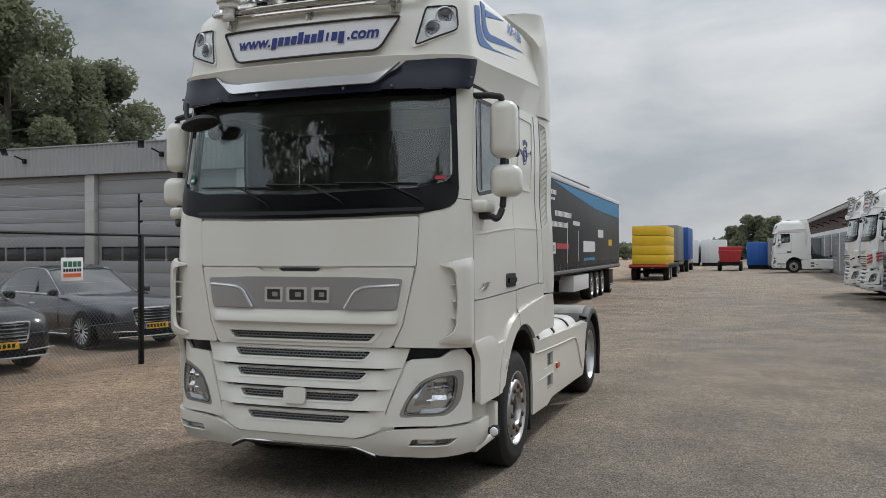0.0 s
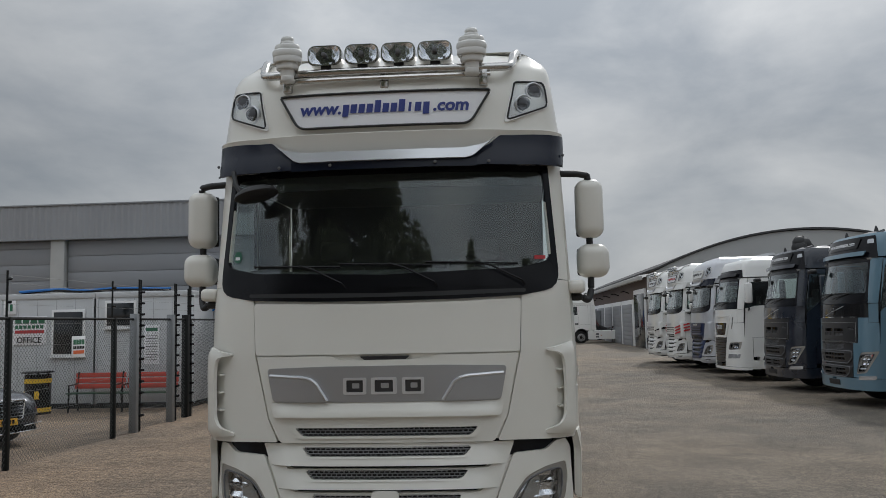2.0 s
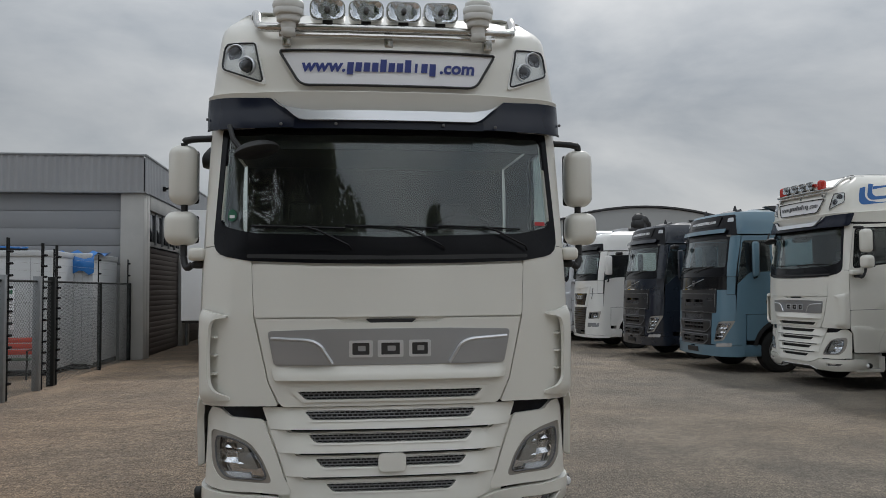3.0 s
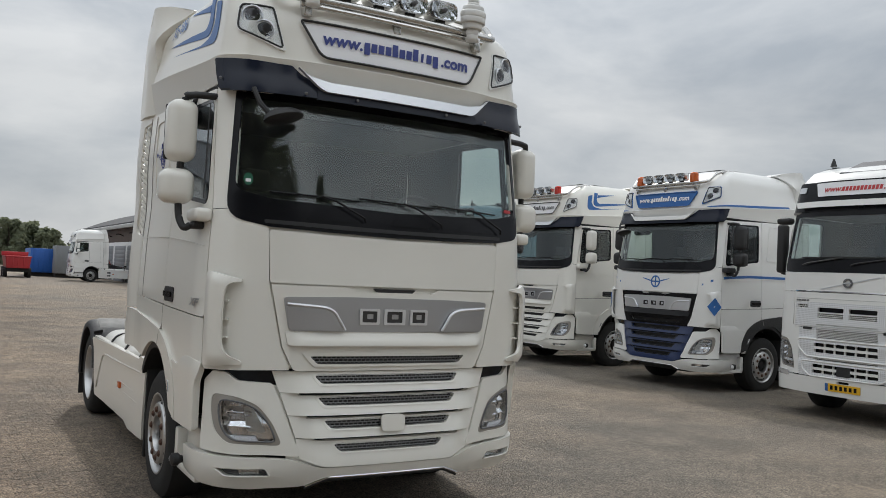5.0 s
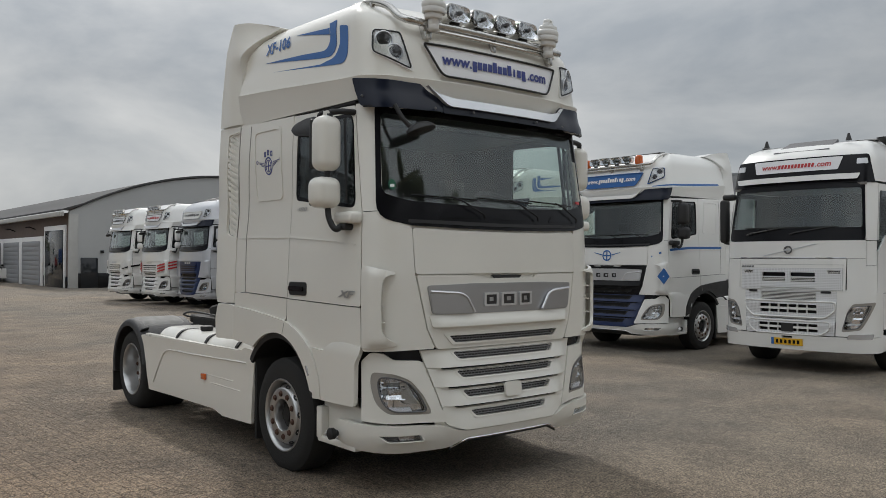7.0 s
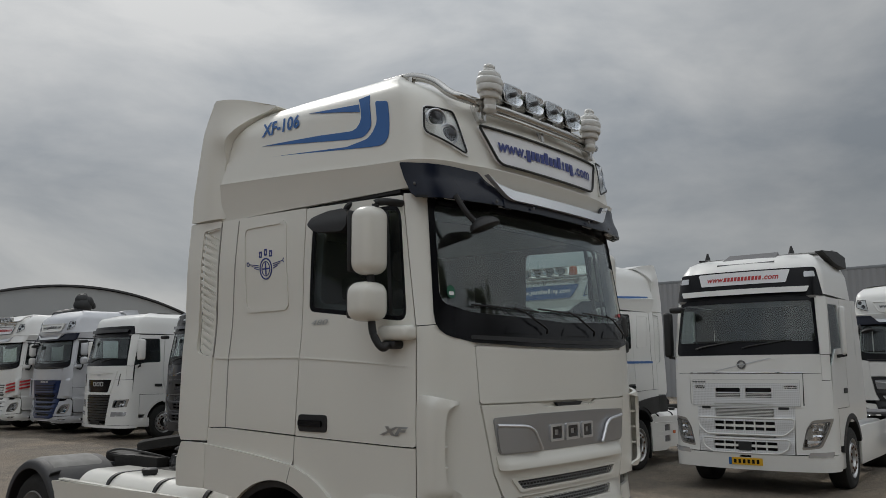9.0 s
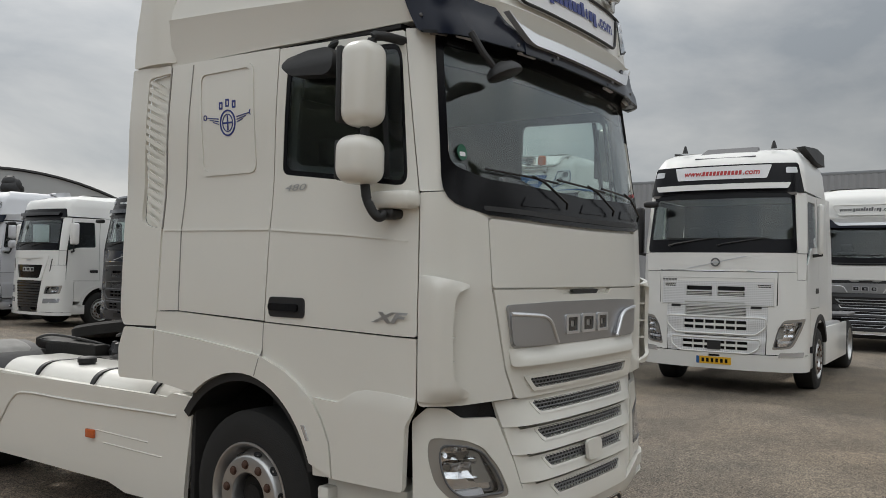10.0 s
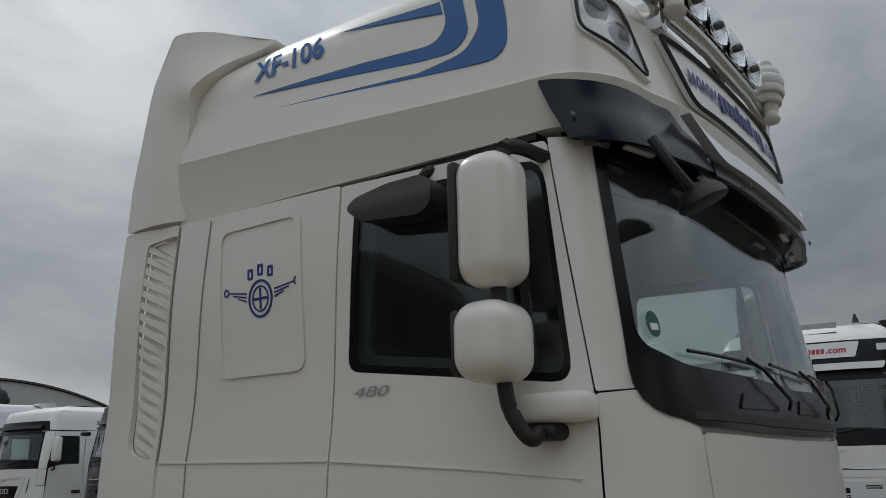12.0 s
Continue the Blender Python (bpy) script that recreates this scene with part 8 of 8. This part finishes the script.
part("head_board", box(-1.0, 4.2, 1.68, 1.0, 4.4, 2.05, 0.03), REDP, rd)
part("underframe", box(-0.8, 0.1, 0.45, 0.8, 4.4, 0.76, 0.02), GREASE, rd)
for y in (0.9, 3.4):
    for s in (1, -1):
        wheel(rd, s * 1.0, y, s, 0.42, 0.30)
for name, lab, x0, y0, w, d, z1, m_ in (("container", "blue container in the far yard", 3.55, 75.0, 2.05, 6.0, 2.45, BLUEBOX), ("container", "grey box body in the far yard", 5.3, 73.0, 5.4, 2.5, 2.75, GREYBOX),
                                        ("container", "white box trailer far off", -3.95, 88, 2.6, 8, 2.86, TRLWHITE), ("container", "white box trailer far off", -1.1, 90, 2.6, 8, 2.86, TRLWHITE), ("container", "grey box trailer far off", -6.9, 86, 2.7, 8, 2.95, GREYBOX)):
    q = thing(name, lab, "container", "boxes in the far yard", at=(x0, y0, 0))
    part("box_body", box(0, 0, 0.35, w, d, z1, 0.03), m_, q)
    for k in range(max(3, int(w / 0.35))):
        u = w * (k + 0.5) / max(3, int(w / 0.35))
        part("rib", box(u - 0.05, -0.03, 0.45, u + 0.05, 0.0, z1 - 0.1, 0.008), m_, q)
    part("support", box(0.1, 0.2, 0, w - 0.1, d - 0.2, 0.36), GREASE, q)

# arched hall in the distance
hall = tagged(new("arched_hall"), "long shed with arched grey gable and brown brick side", "building")
HX0, HX1, HY, HD = 9.75, 30.05, 47.9, 46.0
arcp = [(HX0 + (HX1 - HX0) * i / 28, 7.24 - 2.60 * ((HX0 + (HX1 - HX0) * i / 28 - 19.9) / 10.15) ** 2) for i in range(29)]
gv = [(HX0, 0.0)] + arcp + [(HX1, 0.0)]
vv = [(x, HY, z) for x, z in gv] + [(x, HY + 0.3, z) for x, z in gv]
nn = len(gv)
part("gable_wall", raw(vv, [list(range(nn)), list(range(2 * nn - 1, nn - 1, -1))] + [[i, (i + 1) % nn, (i + 1) % nn + nn, i + nn] for i in range(nn)]), GABLE, hall, "plain grey gable wall")
vv, ff = [], []
for x, z in arcp:
    e = 0.35 if x < HX0 + 0.1 else 0.0
    vv += [(x - e, HY - 0.15, z + 0.05), (x - e, HY + HD, z + 0.05), (x - e, HY + HD, z + 0.16), (x - e, HY - 0.15, z + 0.16)]
for i in range(28):
    for k in range(4):
        a, b = i * 4 + k, i * 4 + (k + 1) % 4
        ff.append([a, b, b + 4, a + 4])
part("roof", raw(vv, ff + [[0, 1, 2, 3], [112, 113, 114, 115]]), ROOFM, hall, "dark arched roof")
part("eaves_board", box(HX0 - 0.55, HY, 4.35, HX0 - 0.3, HY + HD, 4.62, 0.02), CONCRETE, hall)
part("gable_edge", box(HX0 - 0.02, HY - 0.06, 0, HX0 + 0.5, HY - 0.0, 4.5, 0.01), CONCRETE, hall)
part("gable_plinth", box(HX0, HY - 0.05, 0, HX1, HY - 0.0, 0.9, 0.01), GLOSSBLACK, hall)
for x in (10.4, 26.2):
    part("gable_door", box(x, HY - 0.08, 0, x + 1.0, HY - 0.0, 1.85, 0.02), DARKWIN, hall)
part("gable_lamp", box(11.55, HY - 0.12, 2.15, 11.75, HY, 2.3, 0.02), GLOSSBLACK, hall)
part("side_wall", box(HX0, HY + 0.3, 0, HX0 + 0.3, HY + HD, 4.58), BRICK, hall, "brown brick side wall")
fr = part("loading_door", box(HX0 - 0.12, 48.5, 0, HX0 + 0.02, 53.1, 3.85, 0.02), WHITEFR, hall, "tall opening with white frame")
# near-black panel stands for the unlit inside of this open doorway
part("door_panel", box(HX0 - 0.16, 48.75, 0.0, HX0 - 0.10, 52.75, 3.55, 0.02), DARKWIN, fr)
for k in range(6):
    y = 53.5 + 5.65 * k
    fr = part("loading_door", box(HX0 - 0.12, y, 0, HX0 + 0.02, y + 5.6, 3.25, 0.02), WHITEFR, hall, "white framed loading door")
    part("door_panel", box(HX0 - 0.16, y + 0.55, 0.0, HX0 - 0.10, y + 5.2, 2.95, 0.02), DOORGREY, fr)
    for i in range(9):
        part("door_rib", box(HX0 - 0.18, y + 0.57, 0.08 + i * 0.315, HX0 - 0.155, y + 5.18, 0.35 + i * 0.315, 0.01), DOORGREY, fr)
    part("wall_lamp", tube([(HX0 - 0.02, y + 2.2, 3.75), (HX0 - 0.4, y + 2.2, 3.9), (HX0 - 0.65, y + 2.2, 3.86)], 0.04, 6), GLOSSBLACK, hall)
part("wall_foot", box(HX0 - 0.06, HY + 0.3, 0, HX0 - 0.0, HY + HD, 0.7, 0.01), GLOSSBLACK, hall)
# black lion-like statue standing on a container stack behind the row
pl_ = thing("container_stack", "grey container stack behind the truck row", "container", at=(17.3, 42.0, 0))
part("box_body", box(-2.0, 0, 0, 2.0, 2.2, 2.45, 0.03), GREYBOX, pl_)
part("box_body", box(-2.0, 0, 2.47, 2.0, 2.2, 4.86, 0.03), GREYBOX, pl_)
bm_ = bmesh.new()
for x, z, r, rz in ((-0.95, 5.08, 0.42, 0.30), (-0.55, 5.12, 0.50, 0.36), (-0.1, 5.16, 0.52, 0.42), (0.3, 5.25, 0.48, 0.52), (0.5, 5.10, 0.36, 0.42), (0.32, 5.72, 0.50, 0.50), (0.28, 6.05, 0.40, 0.36), (0.52, 5.92, 0.42, 0.40), (0.82, 5.78, 0.24, 0.20), (0.92, 5.70, 0.16, 0.14), (0.15, 6.28, 0.13, 0.13), (0.42, 6.33, 0.12, 0.12), (0.7, 4.96, 0.3, 0.16)):
    q = bmesh.ops.create_icosphere(bm_, subdivisions=3, radius=1)
    for v in q["verts"]:
        k = 1 + 0.05 * math.sin(9 * v.co.x + 5 * v.co.z) * math.cos(8 * v.co.y + 4 * v.co.z)
        v.co = Vector((17.3 + x + v.co.x * r * k, 43.0 + v.co.y * r * k * 0.8, z + v.co.z * rz * k))
sta = tagged(new("statue"), "black lion-like statue on top of a container stack", "statue")
part("statue_body", bm_, PLASTIC, sta)

east = tagged(new("east_shed"), "long grey corrugated shed behind the trucks", "building")
part("wall", corrugated(-60, 30, 0, 7.9, 50.0, 0.4, 0.06, "y", -1), CLAD, east)
part("roof", box(50.0, -60, 7.85, 80, 30, 8.1, 0.02), GALV, east)
part("body", box(50.2, -60, 0, 79, 30, 7.8), PLINTH, east)

# ---- trees ----
LEAF = mat("dull_green_leaves", (0.165, 0.185, 0.125), 0.7, var=0.4, scale=0.8)
lf_n, lf_l = LEAF.node_tree.nodes, LEAF.node_tree.links
lf_n["Principled BSDF"].inputs["Specular IOR Level"].default_value = 0.1
lf_tr, lf_mix = lf_n.new("ShaderNodeBsdfTranslucent"), lf_n.new("ShaderNodeMixShader")
lf_tr.inputs["Color"].default_value = (0.27, 0.29, 0.18, 1)
lf_mix.inputs[0].default_value = 0.4
lf_l.new(lf_n["Principled BSDF"].outputs[0], lf_mix.inputs[1])
lf_l.new(lf_tr.outputs[0], lf_mix.inputs[2])
lf_l.new(lf_mix.outputs[0], lf_n["Material Output"].inputs[0])
BARK = mat("grey_bark", (0.09, 0.075, 0.06), 0.9, var=0.3, scale=6, bump=0.6, bscale=25)


def tree(at, height, spread, leaves, seed, leaf=0.28, low=0.28):
    r = random.Random(seed)
    t = thing("tree", "broad leafy green tree", "tree", "trees round the yard", at=at)
    tr = bmesh.new()
    trunk = curve_pts([(0, 0, 0), (r.uniform(-.2, .2), r.uniform(-.2, .2), height * 0.3), (r.uniform(-.4, .4), r.uniform(-.4, .4), height * 0.62), (0, 0, height * 0.85)], 4)
    n = len(trunk)
    rings = []
    for i, p in enumerate(trunk):
        rad = height * 0.022 * (1 - 0.8 * i / n)
        rings.append([tr.verts.new(p + Vector((math.cos(k * math.pi / 4) * rad, math.sin(k * math.pi / 4) * rad, 0))) for k in range(8)])
    for a, b in zip(rings, rings[1:]):
        for k in range(8):
            tr.faces.new((a[k], a[(k + 1) % 8], b[(k + 1) % 8], b[k]))
    clumps = []
    for i in range(38):
        h = low + (1 - low) * r.random() ** 0.8
        ang, rr = r.uniform(0, 6.283), spread * (0.25 + 0.75 * math.sin(math.pi * min(0.93, (h - low) / (1 - low) * 0.75 + 0.22))) * r.uniform(0.35, 1.0)
        c = Vector((math.cos(ang) * rr, math.sin(ang) * rr, height * h))
        clumps.append((c, spread * r.uniform(0.20, 0.36)))
        base = trunk[min(n - 1, int(n * (0.3 + 0.55 * h)))]
        tube([base, (base + c) / 2 + Vector((0, 0, 0.3)), c], height * 0.0035, 5, tr, False)
    part("trunk", tr, BARK, t)
    verts, faces = [], []
    for i in range(leaves):
        c, rad = clumps[r.randrange(len(clumps))]
        d = Vector((r.gauss(0, 1), r.gauss(0, 1), r.gauss(0, 0.8)))
        d = d.normalized() * rad * r.random() ** 0.45
        p = c + d
        u = Vector((r.gauss(0, 1), r.gauss(0, 1), r.gauss(0, 0.6))).normalized()
        w = u.cross(Vector((r.gauss(0, 1), r.gauss(0, 1), r.gauss(0, 1)))).normalized()
        s = leaf * r.uniform(0.6, 1.3)
        k = len(verts)
        verts += [p - u * s, p + w * s * 0.45 - Vector((0, 0, s * 0.12)), p + u * s, p - w * s * 0.45 - Vector((0, 0, s * 0.12))]
        faces += [(k, k + 1, k + 2), (k, k + 2, k + 3)]
    me = bpy.data.meshes.new("crown")
    me.from_pydata(verts, [], faces)
    me.materials.append(LEAF)
    ob = new("crown", me)
    ob.parent = t
    tagged(ob, "loose crown of small leaves")
    return t


tree((-32.5, 27.3, 0), 14.7, 5.2, 62000, 1, 0.155)
tree((-31.5, 32.1, 0), 12.0, 3.9, 36000, 2, 0.155)
tree((-39.8, 29.5, 0), 16.3, 5.8, 12000, 3, 0.32)
for k, (x, y, h, s) in enumerate(((4.6, 128, 6.9, 2.7), (7.6, 131, 6.6, 2.6), (2.0, 133, 5.2, 2.0), (10.0, 128, 5.6, 2.2))):
    tree((x, y, 0), h, s, 5000, 20 + k, 0.40, 0.05)
wood = tagged(new("far_wood"), "low dark line of far trees", "wood", "", "stuff")
vw, fw_ = [], []
rw = random.Random(8)
for i in range(14000):
    x = rw.uniform(-140, 160)
    hmax = 3.2 + 1.2 * math.sin(x * 0.11) + 0.8 * math.sin(x * 0.31 + 1)
    p = Vector((x, 150 + rw.uniform(-3, 3), rw.random() ** 0.7 * hmax))
    u = Vector((rw.gauss(0, 1), rw.gauss(0, 1), rw.gauss(0, 1))).normalized() * 0.7
    w = u.cross(Vector((rw.gauss(0, 1), rw.gauss(0, 1), rw.gauss(0, 1)))).normalized() * 0.45
    k = len(vw)
    vw += [p - u, p + w, p + u, p - w]
    fw_ += [(k, k + 1, k + 2), (k, k + 2, k + 3)]
wm = bpy.data.meshes.new("far_wood")
wm.from_pydata(vw, [], fw_)
wm.materials.append(LEAF)
wo = new("leaves", wm)
wo.parent = wood
# trees behind the walker, mirrored in the windscreens
tree((-6.6, -16.5, 0), 18.0, 7.0, 64000, 41, 0.22, 0.22)
tree((-22.0, -30.0, 0), 14.0, 5.0, 9000, 42, 0.32)
for k in range(7):
    tree((-6.0 + 8.0 * k, -46.0 - 3 * (k % 2), 0), 18.5 + 2.0 * (k % 3), 4.8, 6000, 50 + k, 0.36)


# ---- ground: worn block paving ----
gm = bpy.data.materials.new("worn_block_paving")
gm.use_nodes = True
gn, gl_ = gm.node_tree.nodes, gm.node_tree.links
gb = gn["Principled BSDF"]
gco = gn.new("ShaderNodeNewGeometry")


def noise_node(scale, detail=4.0, rough=0.55):
    q = gn.new("ShaderNodeTexNoise")
    q.inputs["Scale"].default_value, q.inputs["Detail"].default_value, q.inputs["Roughness"].default_value = scale, detail, rough
    gl_.new(gco.outputs["Position"], q.inputs["Vector"])
    return q


def ramp_node(src, p0, c0, p1, c1):
    q = gn.new("ShaderNodeValToRGB")
    q.color_ramp.elements[0].position, q.color_ramp.elements[0].color = p0, (*c0, 1)
    q.color_ramp.elements[1].position, q.color_ramp.elements[1].color = p1, (*c1, 1)
    gl_.new(src, q.inputs["Fac"])
    return q


big = ramp_node(noise_node(0.16, 5).outputs["Fac"], 0.35, (0.220, 0.205, 0.185), 0.65, (0.300, 0.256, 0.208))
patch = ramp_node(noise_node(0.9, 6, 0.65).outputs["Fac"], 0.40, (0.80, 0.80, 0.80), 0.66, (1.2, 1.18, 1.14))
grain = ramp_node(noise_node(52.0, 4, 0.8).outputs["Fac"], 0.40, (0.30, 0.30, 0.32), 0.62, (1.62, 1.59, 1.53))
mid = ramp_node(noise_node(12.0, 4, 0.75).outputs["Fac"], 0.38, (0.74, 0.74, 0.74), 0.62, (1.22, 1.20, 1.17))


def mul_node(a, b):
    q = gn.new("ShaderNodeMixRGB")
    q.blend_type = "MULTIPLY"
    q.inputs[0].default_value = 1.0
    gl_.new(a.outputs[0], q.inputs[1]), gl_.new(b.outputs[0], q.inputs[2])
    return q


gsep = gn.new("ShaderNodeSeparateXYZ")
gmr = gn.new("ShaderNodeMapRange")
gmr.inputs["From Min"].default_value, gmr.inputs["From Max"].default_value = -5.0, 2.0
gl_.new(gco.outputs["Position"], gsep.inputs[0])
gl_.new(gsep.outputs["X"], gmr.inputs["Value"])
sandy = ramp_node(gmr.outputs[0], 0.0, (1.20, 1.03, 0.88), 1.0, (1.0, 0.97, 0.93))
col = mul_node(mul_node(mul_node(mul_node(big, patch), grain), mid), sandy)
gl_.new(col.outputs[0], gb.inputs["Base Color"])
gb.inputs["Roughness"].default_value = 0.88
gbp = gn.new("ShaderNodeBump")
gbp.inputs["Strength"].default_value, gbp.inputs["Distance"].default_value = 0.7, 0.012
gl_.new(grain.outputs[0], gbp.inputs["Height"])
gl_.new(gbp.outputs[0], gb.inputs["Normal"])
g = new("ground", bpy.data.meshes.new("ground"))
g.data.from_pydata([(-900, -900, 0), (900, -900, 0), (900, 900, 0), (-900, 900, 0)], [], [(0, 1, 2, 3)])
g.data.materials.append(gm)
tagged(g, "worn grey-brown block paving of a truck yard", "ground", "", "structure")


def paver_mesh(w, d, h, edge):
    me = bpy.data.meshes.new("paver")
    x, y, e = w / 2, d / 2, edge
    me.from_pydata([(-x, -y, 0), (x, -y, 0), (x, y, 0), (-x, y, 0), (-x + e, -y + e, h), (x - e, -y + e, h), (x - e, y - e, h), (-x + e, y - e, h)], [],
                   [(4, 5, 6, 7), (0, 1, 5, 4), (1, 2, 6, 5), (2, 3, 7, 6), (3, 0, 4, 7)])
    return me


pm = gm.copy()
pm.name = "worn_concrete_pavers"
pn, pl2 = pm.node_tree.nodes, pm.node_tree.links
pb = pn["Principled BSDF"]
was = pb.inputs["Base Color"].links[0].from_socket
isl, obi = pn.new("ShaderNodeNewGeometry"), pn.new("ShaderNodeObjectInfo")
addn = pn.new("ShaderNodeMath")
addn.operation = "ADD"
fra = pn.new("ShaderNodeMath")
fra.operation = "FRACT"
mrp = pn.new("ShaderNodeMapRange")
mrp.inputs["To Min"].default_value, mrp.inputs["To Max"].default_value = 0.92, 1.08
scl = pn.new("ShaderNodeVectorMath")
scl.operation = "SCALE"
pl2.new(isl.outputs["Random Per Island"], addn.inputs[0])
pl2.new(obi.outputs["Random"], addn.inputs[1])
pl2.new(addn.outputs[0], fra.inputs[0])
pl2.new(fra.outputs[0], mrp.inputs["Value"])
pl2.new(was, scl.inputs[0])
pl2.new(mrp.outputs[0], scl.inputs["Scale"])
pl2.new(scl.outputs[0], pb.inputs["Base Color"])

U = 0.105
paving = tagged(new("paving"), "herringbone concrete block paving with sandy joints", "paving", "", "structure")
lying, standing = paver_mesh(2 * U - 0.003, U - 0.003, 0.006, 0.003), paver_mesh(U - 0.003, 2 * U - 0.003, 0.006, 0.003)
for me_ in (lying, standing):
    me_.materials.append(pm)
pv, pf = [], []
rp = random.Random(12)
X0, X1, Y0, Y1 = -6.05, 1.5, -5.4, 16.2
ca, sa = math.cos(radians(3)), math.sin(radians(3))
single = 0
for i in range(int(X0 / U) - 8, int(X1 / U) + 8):
    for j in range(int(Y0 / U) - 8, int(Y1 / U) + 8):
        k = (i - j) % 4
        if k not in (0, 3):
            continue
        flat_ = k == 0
        cx, cy = (i + 1) * U if flat_ else (i + 0.5) * U, (j + 0.5) * U if flat_ else (j + 1) * U
        x, y = cx * ca - cy * sa, cx * sa + cy * ca
        if not (X0 < x < X1 and Y0 < y < Y1):
            continue
        sink = rp.random() * 0.002 + 0.006 * smooth((x + 3.2) / 4.5)
        if -5.95 < x < -3.4 and 1.9 < y < 4.4 and single < 300:
            single += 1
            po_ = new("paver", lying if flat_ else standing)
            po_.parent = paving
            po_.matrix_local = pose(x, y, -sink, 0, 0, 3)
            continue
        src = lying if flat_ else standing
        b0 = len(pv)
        for v in src.vertices:
            pv.append((x + v.co.x * ca - v.co.y * sa, y + v.co.x * sa + v.co.y * ca, v.co.z - sink))
        pf += [tuple(b0 + q for q in p.vertices) for p in src.polygons]
pmesh = bpy.data.meshes.new("pavers")
pmesh.from_pydata(pv, [], pf)
pmesh.materials.append(pm)
pj = new("pavers", pmesh)
pj.parent = paving
tagged(pj, "", "", "", "stuff")
